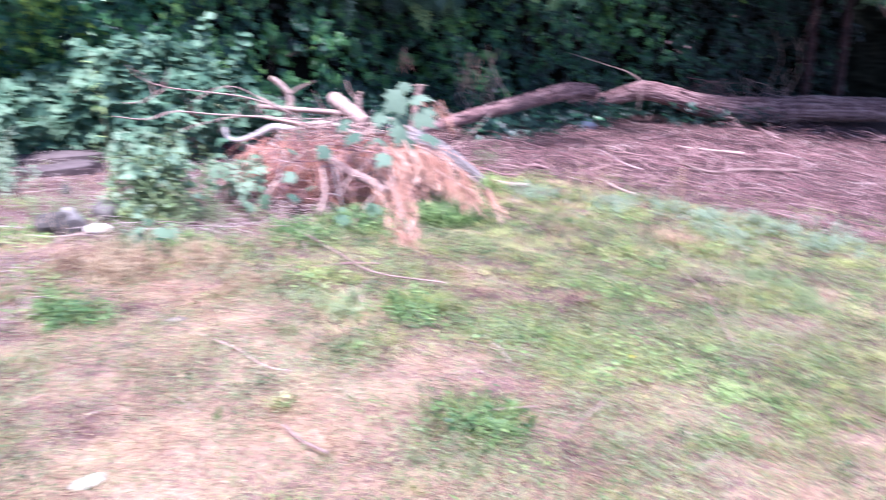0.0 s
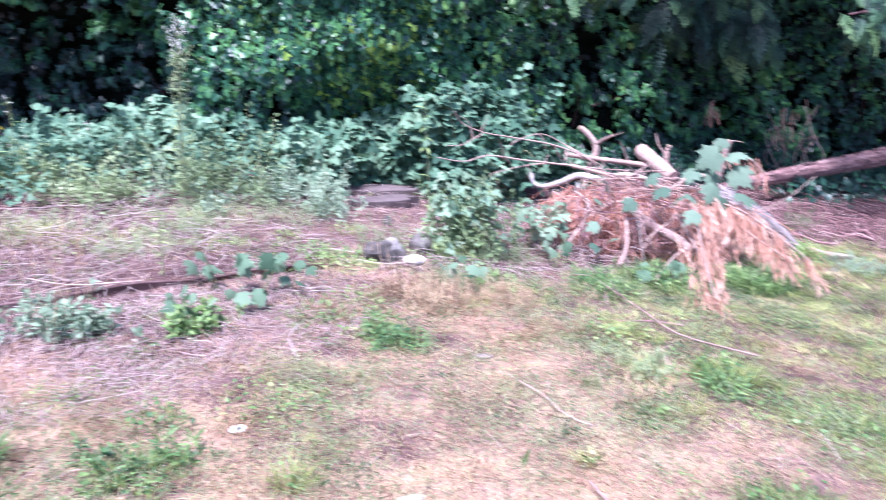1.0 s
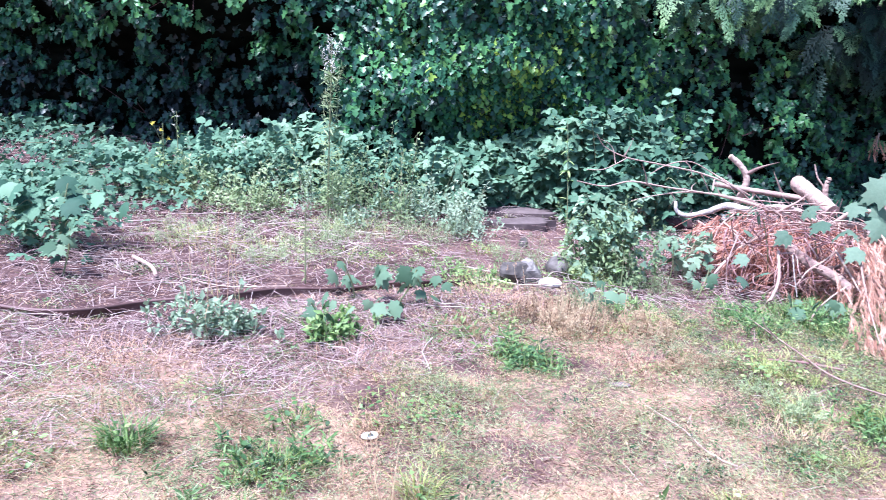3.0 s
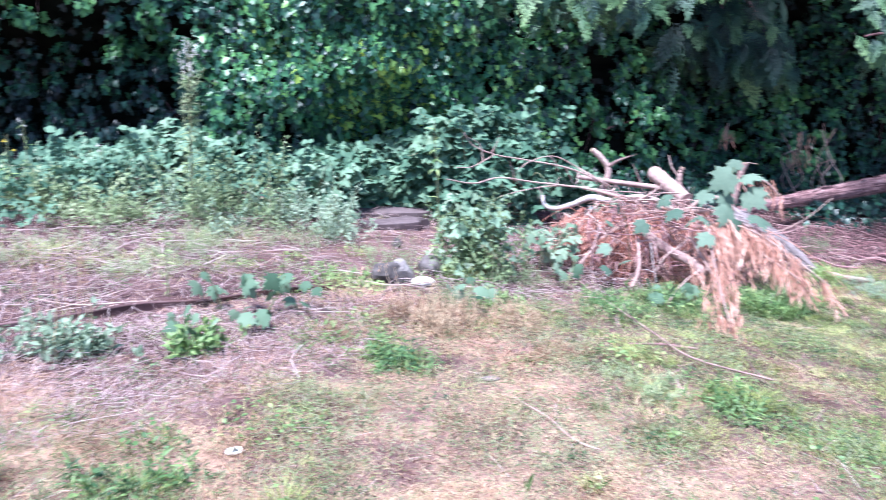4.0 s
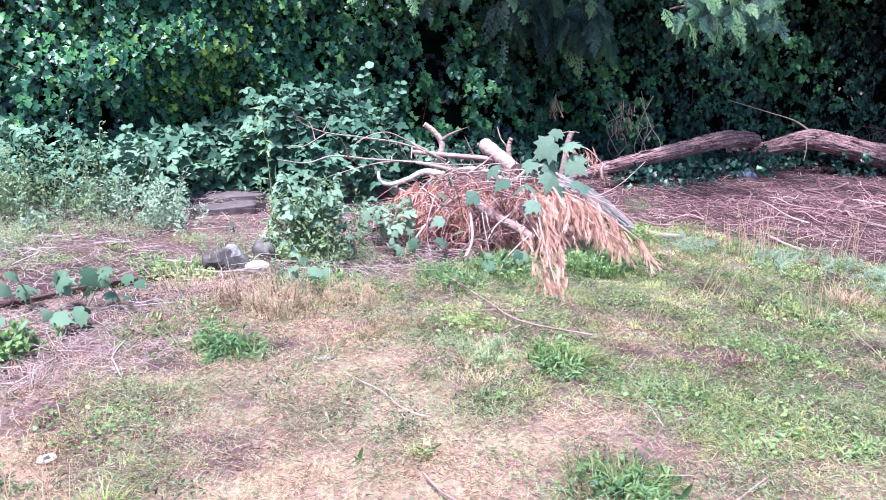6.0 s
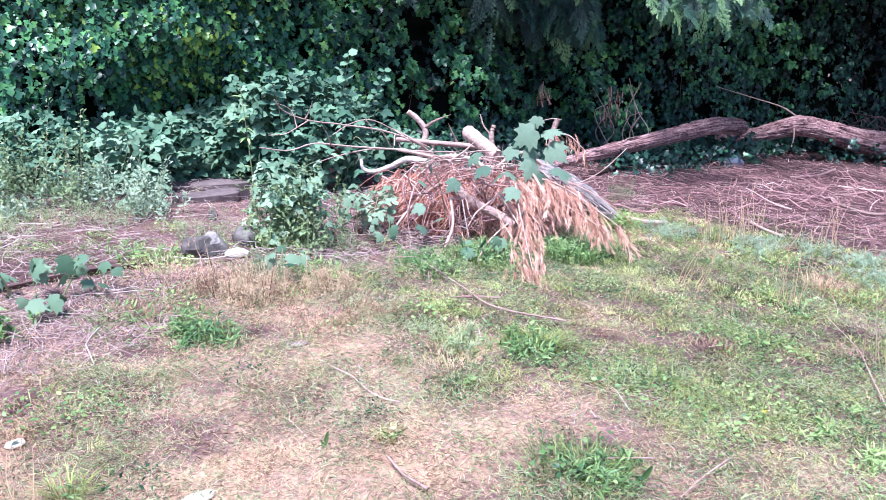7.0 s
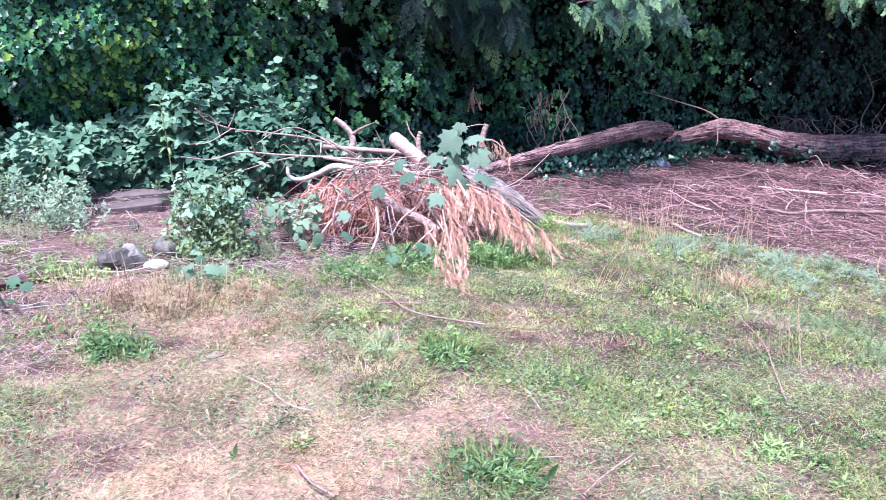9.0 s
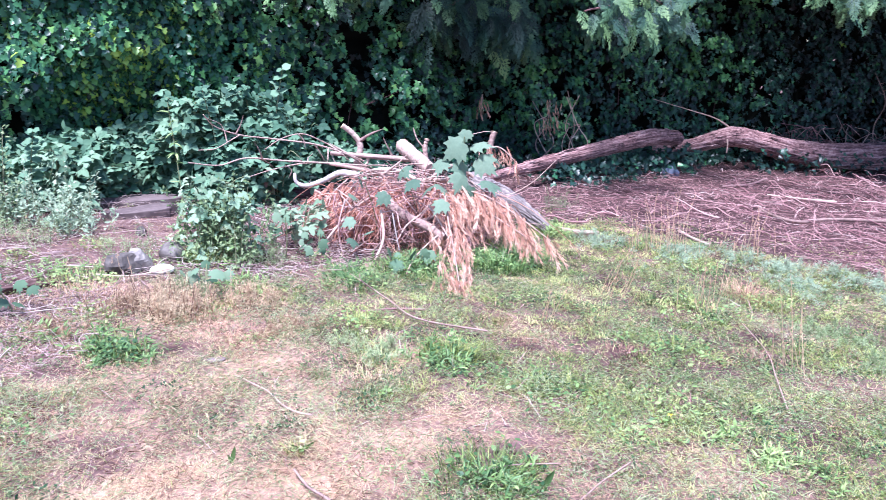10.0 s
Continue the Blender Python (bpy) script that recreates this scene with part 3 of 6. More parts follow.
# ---- hedge ----
HEDGE = np.array([(-14, 8.2), (-7, 7.7), (-3.3, 7.4), (-0.8, 7.15), (0.5, 7.5), (1.6, 8.8), (3.3, 10.1), (6, 10.9), (10, 11.6), (14, 12.2), (22, 12.5)])


def hedge_y(x):
    return np.interp(x, HEDGE[:, 0], HEDGE[:, 1])


def hedge_face(x, h):
    """How far the ivy's face stands forward (towards the lawn) at height h."""
    bulge = (0.46 + 0.07 * waves(x * 2.6, h * 0.7, 2.4, 59)) * np.exp(-((x + 0.7) / 1.1) ** 2) * np.clip((h - 0.5) / 0.45, 0, 1)
    eave = 0.60 * np.clip((-1.9 - x) / 1.2, 0, 1) * np.clip((h - 0.9) / 0.6, 0, 1)
    hollow = 0.55 * np.clip((x - 9.3) / 0.8, 0, 1) * np.clip((h - 0.1) / 0.3, 0, 1)
    return hedge_y(x) + hollow - bulge - eave - 0.24 * waves(x, h, 2.2, 41) - 0.10 * waves(x, h, 5.5, 42)


def hedge_hole(x, h):
    """Small gaps where light shows through the thin east end."""
    far = (x > 9.7) & (x < 12.2) & (h > 1.2) & (h < 2.4) & (waves(x, h, 30, 48) > 0.85)
    low = (np.hypot((x - 8.95) / 0.45, (h - 1.05) / 0.2) < 1) & (waves(x, h, 30, 58) > 0.5)
    return far | low


def hedge():
    h = thing("ivy_hedge", "tall dense dark green ivy hedge along the garden edge", "hedge", (2, 10, 0))
    # a near-black sheet that paints the shade inside, two-sided with thickness
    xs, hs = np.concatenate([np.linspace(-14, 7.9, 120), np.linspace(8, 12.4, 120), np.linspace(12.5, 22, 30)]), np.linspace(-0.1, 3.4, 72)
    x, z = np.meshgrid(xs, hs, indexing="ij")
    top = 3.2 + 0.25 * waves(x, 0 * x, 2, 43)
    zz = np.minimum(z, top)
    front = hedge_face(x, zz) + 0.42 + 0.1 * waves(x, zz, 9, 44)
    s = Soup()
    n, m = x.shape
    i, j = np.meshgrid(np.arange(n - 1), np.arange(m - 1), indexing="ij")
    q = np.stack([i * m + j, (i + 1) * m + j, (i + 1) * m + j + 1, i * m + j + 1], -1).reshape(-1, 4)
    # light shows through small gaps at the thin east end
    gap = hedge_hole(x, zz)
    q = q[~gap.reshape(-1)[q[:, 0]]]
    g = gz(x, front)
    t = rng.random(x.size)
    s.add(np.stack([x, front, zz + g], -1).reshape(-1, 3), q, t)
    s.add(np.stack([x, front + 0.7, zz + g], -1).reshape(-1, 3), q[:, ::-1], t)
    part("inside", s, M["hedge_shade"], h, "near-black sheet standing for shade inside the hedge", kind="stuff")
    # leaves, in overlapping clumps that stand out from the dark inside
    s = Soup()
    step = 0.155
    cx, ch = np.meshgrid(np.arange(-7.5, 13.4, step), np.arange(0.03, 2.75, step), indexing="ij")
    cx, ch = cx.ravel() + rng.uniform(-0.6, 0.6, cx.size) * step, ch.ravel() + rng.uniform(-0.6, 0.6, ch.size) * step
    dark = (waves(cx, ch, 8.0, 57) < -0.42) | (waves(cx, ch, 13, 56) < -0.46)
    ok = ~(dark & (rng.random(len(cx)) < np.where(cx < -1.6, 0.6, 0.9))) & ~((ch > 2.45) & (cx < 4) & (rng.random(len(cx)) < 0.6)) & ~((cx > 9.0) & (ch > 0.6) & (rng.random(len(cx)) < 0.30)) & ~(hedge_hole(cx, ch) & (rng.random(len(cx)) < 0.85))
    ok &= ~((np.hypot((cx + 0.35) / 0.55, (ch - 0.62) / 0.16) < 1) & (rng.random(len(cx)) < 0.8))
    cx, ch = cx[ok], ch[ok]
    K = len(cx)
    pale = np.exp(-((cx + 0.4) / 0.85) ** 2)
    rad, out = rng.uniform(0.08, 0.17, K), rng.uniform(-0.16, 0.20, K)
    many = (rng.uniform(17, 30, K) * (1 + 0.35 * pale)).astype(int)
    # shade painted into tone: darker low down at both ends and eastward
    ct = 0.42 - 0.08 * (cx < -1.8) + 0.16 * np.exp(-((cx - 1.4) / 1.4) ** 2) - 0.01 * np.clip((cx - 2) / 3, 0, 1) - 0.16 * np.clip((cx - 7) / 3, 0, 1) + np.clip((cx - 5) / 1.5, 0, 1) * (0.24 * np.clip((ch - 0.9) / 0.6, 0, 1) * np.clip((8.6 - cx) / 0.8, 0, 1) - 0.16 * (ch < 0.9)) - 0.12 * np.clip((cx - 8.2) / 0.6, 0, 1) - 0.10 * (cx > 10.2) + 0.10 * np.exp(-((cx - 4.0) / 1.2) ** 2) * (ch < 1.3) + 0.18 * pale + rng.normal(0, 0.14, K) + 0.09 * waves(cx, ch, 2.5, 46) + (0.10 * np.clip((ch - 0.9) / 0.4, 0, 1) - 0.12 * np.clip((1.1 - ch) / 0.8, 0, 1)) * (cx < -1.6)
    i = np.repeat(np.arange(K), many)
    n = len(i)
    az, el = rng.normal(0, 0.75, n), rng.uniform(-0.75, 1.35, n)
    d = np.stack([np.sin(az) * np.cos(el), -np.cos(az) * np.cos(el), np.sin(el)], -1)
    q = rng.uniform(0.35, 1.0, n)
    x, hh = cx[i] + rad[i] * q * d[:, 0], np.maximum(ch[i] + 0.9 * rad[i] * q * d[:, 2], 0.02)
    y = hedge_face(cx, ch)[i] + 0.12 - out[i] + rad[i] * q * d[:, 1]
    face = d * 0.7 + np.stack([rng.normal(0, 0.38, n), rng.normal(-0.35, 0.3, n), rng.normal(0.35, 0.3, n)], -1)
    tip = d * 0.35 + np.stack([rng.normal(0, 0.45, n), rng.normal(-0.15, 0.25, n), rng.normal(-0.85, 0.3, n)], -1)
    # tone also falls inside each clump and rises upward, as painted shading
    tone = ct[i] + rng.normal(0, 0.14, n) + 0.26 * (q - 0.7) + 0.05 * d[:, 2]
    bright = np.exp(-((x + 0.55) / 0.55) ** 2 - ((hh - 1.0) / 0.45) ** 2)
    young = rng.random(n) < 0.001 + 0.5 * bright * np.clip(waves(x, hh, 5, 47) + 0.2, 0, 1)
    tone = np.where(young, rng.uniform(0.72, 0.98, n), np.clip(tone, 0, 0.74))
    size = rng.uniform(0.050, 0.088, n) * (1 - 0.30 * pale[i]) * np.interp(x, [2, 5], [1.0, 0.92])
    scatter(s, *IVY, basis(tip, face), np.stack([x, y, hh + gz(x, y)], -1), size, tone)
    # leaves deeper in, toned near-black to paint the shade there
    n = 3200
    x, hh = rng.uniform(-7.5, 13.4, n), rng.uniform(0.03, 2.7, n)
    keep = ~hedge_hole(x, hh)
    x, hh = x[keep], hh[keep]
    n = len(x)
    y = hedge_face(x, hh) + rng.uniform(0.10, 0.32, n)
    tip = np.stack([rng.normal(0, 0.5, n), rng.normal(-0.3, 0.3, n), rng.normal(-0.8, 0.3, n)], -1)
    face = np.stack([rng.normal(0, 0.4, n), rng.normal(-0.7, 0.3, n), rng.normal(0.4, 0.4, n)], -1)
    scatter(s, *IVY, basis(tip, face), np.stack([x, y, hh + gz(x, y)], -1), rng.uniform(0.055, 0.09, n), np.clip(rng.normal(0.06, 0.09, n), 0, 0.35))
    # hanging strands that stand out from the face, young at their tips
    K = 1150
    west = np.arange(K) < 520
    sx = np.where(west, rng.normal(-0.55, 0.75, K), rng.uniform(-2.5, 13, K))
    stop = np.where(west, rng.uniform(0.75, 2.3, K), rng.uniform(0.4, 2.4, K))
    slen = np.where(west, rng.uniform(0.25, 0.8, K), rng.uniform(0.15, 0.5, K))
    out = rng.uniform(0.0, 0.20, K)
    # strands east of 5 and 9 m toned down for the shade there
    st = np.where(west, rng.normal(0.50, 0.14, K), rng.normal(0.40, 0.14, K) - 0.12 * (sx > 5) - 0.08 * (sx > 9))
    m = 13
    i, u = np.repeat(np.arange(K), m), np.tile(np.linspace(0, 1, m), K)
    keep = rng.random(K * m) < np.repeat(slen / 0.8 + 0.3, m)
    i, u = i[keep], u[keep]
    n = len(i)
    x = sx[i] + rng.normal(0, 0.035, n) + 0.05 * np.sin(u * 5 + i)
    hh = np.maximum(stop[i] - slen[i] * u, 0.12)
    y = hedge_face(x, hh) - out[i] * (0.4 + 0.6 * np.sin(u * 3.0)) + rng.normal(0, 0.02, n)
    tip = np.stack([rng.normal(0, 0.55, n), rng.normal(-0.4, 0.3, n), rng.normal(-0.8, 0.35, n)], -1)
    face = np.stack([rng.normal(0, 0.5, n), rng.normal(-0.75, 0.35, n), rng.normal(0.55, 0.4, n)], -1)
    fresh = (u > 0.6) & (rng.random(K) < np.where(west & (stop - slen < 1.35), 0.8 * np.exp(-((sx + 0.6) / 0.5) ** 2), 0.01))[i]
    tone = np.where(fresh, rng.uniform(0.74, 1.0, n), np.clip(st[i] + rng.normal(0, 0.10, n), 0.1, 0.8))
    scatter(s, *IVY, basis(tip, face), np.stack([x, y, hh + gz(x, y)], -1), rng.uniform(0.045, 0.078, n), tone)
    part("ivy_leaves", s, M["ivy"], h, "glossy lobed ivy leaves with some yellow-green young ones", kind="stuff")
    # bare stems in the ivy
    s = Soup()
    for k in range(40):
        px, ph = rng.uniform(-5, 12), rng.uniform(0.1, 1.6)
        pts = [(px + dx, float(hedge_face(px + dx, ph)) - 0.05 - rng.uniform(0, 0.06), ph + dz + float(gz(px, 8))) for dx, dz in ((0, 0), (rng.normal(0, 0.1), rng.normal(0.1, 0.15)), (rng.normal(0, 0.25), rng.normal(0.1, 0.3)))]
        tube(s, pts, 0.004, 0.002, 5, 0.3 * rng.random(), steps=4)
    part("bare_stem", s, M["bark_red"], h, "bare brown climbing stems", kind="stuff")


hedge()


def ground_ivy():
    s = Soup()
    n = 1700
    u = rng.random(n)
    x = 3.2 + 6.2 * u
    u = waves(x, 0 * x, 3.0, 66)
    x = x[u > -0.25]
    n = len(x)
    y = np.interp(x, [3.2, 6.0, 7.0, 9.4], [7.9, 9.75, 9.95, 10.3]) + rng.normal(0.05, 0.28, n)
    hh = rng.uniform(0.02, 0.26, n) * np.interp(x, [5.5, 6.5], [1.0, 1.4])
    tip = np.stack([rng.normal(0, 0.6, n), rng.normal(-0.5, 0.4, n), rng.normal(-0.35, 0.3, n)], -1)
    face = np.stack([rng.normal(0, 0.4, n), rng.normal(-0.6, 0.3, n), rng.normal(0.8, 0.3, n)], -1)
    scatter(s, *IVY, basis(tip, face), np.stack([x, y, hh + gz(x, y)], -1), rng.uniform(0.05, 0.085, n), np.clip(0.22 + rng.normal(0, 0.14, n), 0, 0.6))
    # between the logs and the hedge
    n = 3000
    x = rng.uniform(0.5, 7.5, n)
    t = rng.random(n) ** 0.7
    y = np.interp(x, [0.5, 3.2, 6.0, 9.4], [7.0, 8.3, 10.2, 11]) * (1 - t) + hedge_y(x) * t
    hh = rng.uniform(0.02, 0.14, n) + 0.35 * t**3
    tip = np.stack([rng.normal(0, 0.6, n), rng.normal(-0.5, 0.4, n), rng.normal(-0.35, 0.3, n)], -1)
    face = np.stack([rng.normal(0, 0.4, n), rng.normal(-0.6, 0.3, n), rng.normal(0.8, 0.3, n)], -1)
    scatter(s, *IVY, basis(tip, face), np.stack([x, y, hh + gz(x, y)], -1), rng.uniform(0.05, 0.085, n), np.clip(0.22 + rng.normal(0, 0.15, n), 0, 0.65))
    tagged(new("ground_ivy", s.mesh("ground_ivy", M["ivy"])), "dark ivy creeping under the fallen logs", "ivy", kind="stuff")


ground_ivy()


# ---- fallen logs ----
def on(x, y, h):
    return (x, y, float(gz(x, y)) + h)


def bark_log(name, label, pts, r0, r1, stubs=(), bark="bark_red", coarse=1.0, end="cut"):
    ob = thing(name, label, "log", pts[0])
    s = Soup()
    p = smooth_line(pts, 34)
    k, sides = len(p), 72
    d = unit(np.gradient(p, axis=0))
    x = unit(np.cross(d, [[0, 0, 1.0]]))
    y = np.cross(x, d)
    a = np.linspace(0, 2 * np.pi, sides, endpoint=False)
    g = np.random.default_rng(len(pts) + 100)
    ridge = g.normal(0, 1, (1, sides)) * 0.04
    for i in range(k - 1):
        ridge = np.vstack([ridge, 0.86 * ridge[-1:] + g.normal(0, 1, (1, sides)) * 0.022])
    slow = np.cos(np.linspace(0, 2 * np.pi, sides, endpoint=False) * 3 + 1)[None] * 0.05
    r = np.interp(np.linspace(0, 1, k), np.linspace(0, 1, len(np.ravel((r0, r1)))), np.ravel((r0, r1)))[:, None] if np.ndim(r0) == 0 else np.interp(np.linspace(0, 1, k), np.linspace(0, 1, len(r0)), r0)[:, None]
    r = r * (1 + ridge * coarse + slow * coarse + 0.008 * g.normal(0, 1, (k, 1)) + 0.012 * g.normal(0, 1, (k, sides)))
    v = p[:, None] + r[..., None] * (x[:, None] * np.cos(a)[None, :, None] + y[:, None] * np.sin(a)[None, :, None])
    i, j = np.meshgrid(np.arange(k - 1), np.arange(sides), indexing="ij")
    f = np.stack([i * sides + j, i * sides + (j + 1) % sides, (i + 1) * sides + (j + 1) % sides, (i + 1) * sides + j], -1).reshape(-1, 4)
    tone = np.clip(0.48 + ridge * 4.5 + g.normal(0, 0.10, (k, sides)), 0, 1)
    s.add(v.reshape(-1, 3), f, tone.ravel())
    part("trunk", s, M[bark], ob)
    # lifted strips of bark
    s = Soup()
    for q in range(int(40 * k / 40)):
        i0, j0, ln = g.integers(0, max(1, k - 9)), g.integers(0, sides), g.integers(4, 9)
        line = [v[min(i0 + t, k - 1), j0] + 0.004 * unit(v[min(i0 + t, k - 1), j0] - p[min(i0 + t, k - 1)]) * 1.5 for t in range(0, ln, 2)]
        tube(s, line, 0.006, 0.002, 4, g.random(), steps=3)
    part("loose_bark", s, M[bark], ob, kind="stuff")
    for e, sg in ((0, -1), (k - 1, 1)):
        c = Soup()
        disc(c, p[e], d[e] * sg, r[e].mean() * 0.97, 0.006, 0.5, 22)
        part("cut_end", c, M[end], ob)
    for pts2, ra, rb in stubs:
        t = Soup()
        tube(t, pts2, ra, rb, 6, 0.5, 0.08)
        part("branch_stub", t, M["bark_pale"], ob)
    return ob


bark_log("fallen_log", "fallen red-brown log resting on ivy beside the hedge", [on(2.7, 7.45, 0.17), on(3.3, 7.92, 0.235), on(4.5, 8.8, 0.37), on(5.4, 9.4, 0.455), on(6.02, 9.82, 0.43)], (0.04, 0.062, 0.09, 0.108, 0.098), 0, (), "bark_red", 1.0, "bark_red")
bark_log("fallen_log", "bent red-brown fallen trunk lying along the hedge", [on(6.0, 10.45, 0.18), on(6.5, 10.2, 0.31), on(6.95, 10.0, 0.48), on(7.4, 10.0, 0.42), on(8.1, 10.05, 0.28), on(9.0, 10.15, 0.24), on(10.2, 10.3, 0.25), on(12.5, 10.6, 0.27)], (0.085, 0.095, 0.135, 0.14, 0.17, 0.19, 0.2, 0.2), 0,
         [([on(6.95, 10.0, 0.60), on(6.75, 10.1, 0.72), on(6.45, 10.25, 0.80), on(5.9, 10.4, 0.93)], 0.014, 0.004), ([on(6.85, 9.93, 0.52), on(6.83, 9.86, 0.35), on(6.8, 9.84, 0.2)], 0.012, 0.006)])


# ---- conifer over the hedge ----
def spray_shape(pinnae=8, width=0.42, droop=0.25, leaf=0.020, seed=1):
    """A flat lacy fan, 1 long, drooping at its tip: a midrib with side twigs that fork in its own plane."""
    g = np.random.default_rng(seed)
    v, f = [], []

    def strip(a, b, side, w):
        k = len(v)
        m = a * 0.45 + b * 0.55
        v.extend([a, m - side * w, b, m + side * w])
        f.append((k, k + 1, k + 2, k + 3))

    def bent(p):
        return np.array([p[0], p[1], p[2] - droop * (p[1] ** 2 + 0.8 * p[0] ** 2)])

    xa, ya = np.array([1.0, 0, 0]), np.array([0, 1.0, 0])
    for k in range(4):
        strip(bent(ya * k / 4), bent(ya * (k + 1.15) / 4), xa, leaf * 0.6)
    for k in range(pinnae):
        u = 0.06 + 0.86 * k / pinnae
        for sg in (-1, 1):
            ln = width * (1.02 - u) ** 0.7 * g.uniform(0.7, 1.15)
            d = unit(np.array([sg * g.uniform(0.55, 0.95), 1.0, g.normal(0, 0.12)]))
            b = ya * (u + (0.05 if sg > 0 else 0))
            side = np.cross(d, (0, 0, 1))
            for q in range(2):
                strip(bent(b + d * ln * q / 2), bent(b + d * ln * (q + 1.1) / 2), side, leaf)
            for q in range(5):
                s2 = (-1, 1)[q % 2]
                d2 = unit(d + s2 * 0.75 * side + (0, 0.25, g.normal(0, 0.12)))
                c = b + d * ln * (0.18 + 0.15 * q)
                strip(bent(c), bent(c + d2 * ln * (0.46 - 0.05 * q) * g.uniform(0.8, 1.2)), np.cross(d2, (0, 0, 1)), leaf * 0.95)
    return np.array(v), np.array(f)


SPRAYS = [spray_shape(seed=k, droop=0.2 + 0.1 * k) for k in range(3)]
SHADING_SPRAYS = [spray_shape(pinnae=3, leaf=0.05, width=0.5, seed=k + 5, droop=0.2 + 0.1 * k) for k in range(2)]


def plume_shape(seed):
    """A withered spray: thin blades bunched along a drooping rib, 1 long."""
    g = np.random.default_rng(seed)
    v, f = [], []
    for k in range(46):
        b = np.array([0, 0.72 * g.random() ** 1.1, 0])
        d = unit(np.array([g.normal(0, 0.2), 1.0, g.normal(0, 0.16)]))
        e = b + d * g.uniform(0.16, 0.32)
        w = np.array([1.0, 0, g.normal(0, 0.5)]) * g.uniform(0.004, 0.009)
        m = (b + e) / 2 + (g.normal(0, 0.012), 0, g.normal(0, 0.012))
        f.append([len(v) + i for i in range(4)])
        v.extend([b, m - w, e, m + w])
    return np.array(v), np.array(f)


HANGS = [plume_shape(10 + k) for k in range(4)]


def hang(soup, shapes, places, sizes, tones, out=(0, -0.5, 0), spread=0.45, down=0.9, rough=0.3):
    """Sprays that droop from the places given."""
    places, sizes, tones = np.asarray(places, float), np.asarray(sizes, float), np.asarray(tones, float)
    for k, shape in enumerate(shapes):
        pick = np.arange(len(places)) % len(shapes) == k
        n = pick.sum()
        if not n:
            continue
        tip = np.array(out) + np.stack([rng.normal(0, spread, n), rng.normal(0, spread, n), -down + rng.normal(0, rough, n)], -1)
        face = np.stack([rng.normal(0, 0.5, n), -np.ones(n) * 0.8, rng.normal(0.4, 0.3, n)], -1)
        scatter(soup, *shape, basis(tip, face), places[pick], sizes[pick], tones[pick], (np.hypot(shape[0][:, 0] * 2.2, shape[0][:, 1]) - 0.6) * 0.45)


def conifer():
    tree = thing("conifer_tree", "tall dark conifer with drooping feathery green sprays", "tree", on(3.3, 10.75, 0))
    s = Soup()
    tube(s, [on(3.3, 10.75, -0.1), on(3.28, 10.73, 1.2), on(3.3, 10.75, 3), on(3.35, 10.75, 6), on(3.3, 10.75, 9)], 0.12, 0.04, 14, 0.35, 0.06)
    part("trunk", s, M["bark_red"], tree, "dark reddish bark")
    def bough(line, n, tone, size):
        """A drooping bough with n sprays of that tone and length."""
        s = Soup()
        p = tube(s, line, 0.035, 0.008, 7, 0.4, 0.05)
        b = part("bough", s, M["bark_red"], tree)
        u = rng.random(n) ** 0.7 * (len(p) - 1.01)
        i = u.astype(int)
        at = p[i] + (p[np.minimum(i + 1, len(p) - 1)] - p[i]) * (u - i)[:, None] + rng.normal(0, 0.12, (n, 3)) * (1, 0.8, 0.8)
        s = Soup()
        hang(s, SPRAYS, at, rng.uniform(0.45, 1.2, n) * size, np.clip(tone + rng.normal(0, 0.26, n), 0, 1), spread=0.42)
        part("spray", s, M["fern"], b, kind="stuff")

    # tones paint light in: nearer boughs lighter, the two rear ones darker
    bough([(3.3, 10.7, 3.3), (2.6, 8.8, 2.75), (1.7, 7.7, 2.25), (0.9, 7.3, 1.96), (-0.5, 7.25, 2.0)], 130, 0.50, 0.36)
    bough([(3.3, 10.7, 3.0), (2.8, 9.0, 2.6), (2.0, 7.9, 2.15), (1.3, 7.4, 1.95)], 75, 0.42, 0.36)
    bough([(3.3, 10.7, 2.5), (3.1, 9.9, 2.25), (2.75, 9.2, 1.8), (2.3, 9.15, 1.66)], 130, 0.26, 0.42)
    bough([(3.3, 10.7, 2.4), (3.4, 9.95, 2.1), (3.4, 9.3, 1.62), (3.05, 9.2, 1.47)], 150, 0.26, 0.42)
    bough([(3.3, 10.7, 3.2), (3.6, 9.0, 2.8), (3.85, 7.8, 2.15), (3.85, 7.2, 1.72), (3.45, 7.05, 1.60)], 130, 0.50, 0.30)
    bough([(3.3, 10.7, 3.2), (3.8, 8.8, 2.7), (4.15, 7.6, 2.1), (4.25, 7.2, 1.72), (4.5, 7.1, 1.64)], 120, 0.50, 0.30)
    bough([(3.3, 10.7, 3.4), (4.6, 8.8, 2.9), (5.6, 7.8, 2.3), (6.3, 7.3, 1.92), (7.0, 7.2, 1.8)], 140, 0.58, 0.34)
    bough([(3.3, 10.7, 3.6), (5.5, 9.3, 3.0), (7.3, 8.6, 2.5), (8.8, 8.4, 1.9), (9.4, 8.3, 1.65)], 85, 0.58, 0.34)
    # a withered bough and its brown sprays
    for line, n in (([(3.6, 9.0, 2.8), (4.0, 7.7, 2.2), (4.25, 7.2, 1.95), (4.4, 7.1, 1.85)], 14), ([(7.3, 8.6, 2.5), (8.9, 8.45, 1.75), (9.6, 8.45, 1.4)], 16)):
        s = Soup()
        p = tube(s, line, 0.02, 0.006, 6, 0.6)
        b = part("bough", s, M["bark_pale"], tree, "withered brown bough")
        s = Soup()
        at = p[rng.integers(len(p) * 3 // 5, len(p), n)] + rng.normal(0, 0.05, (n, 3))
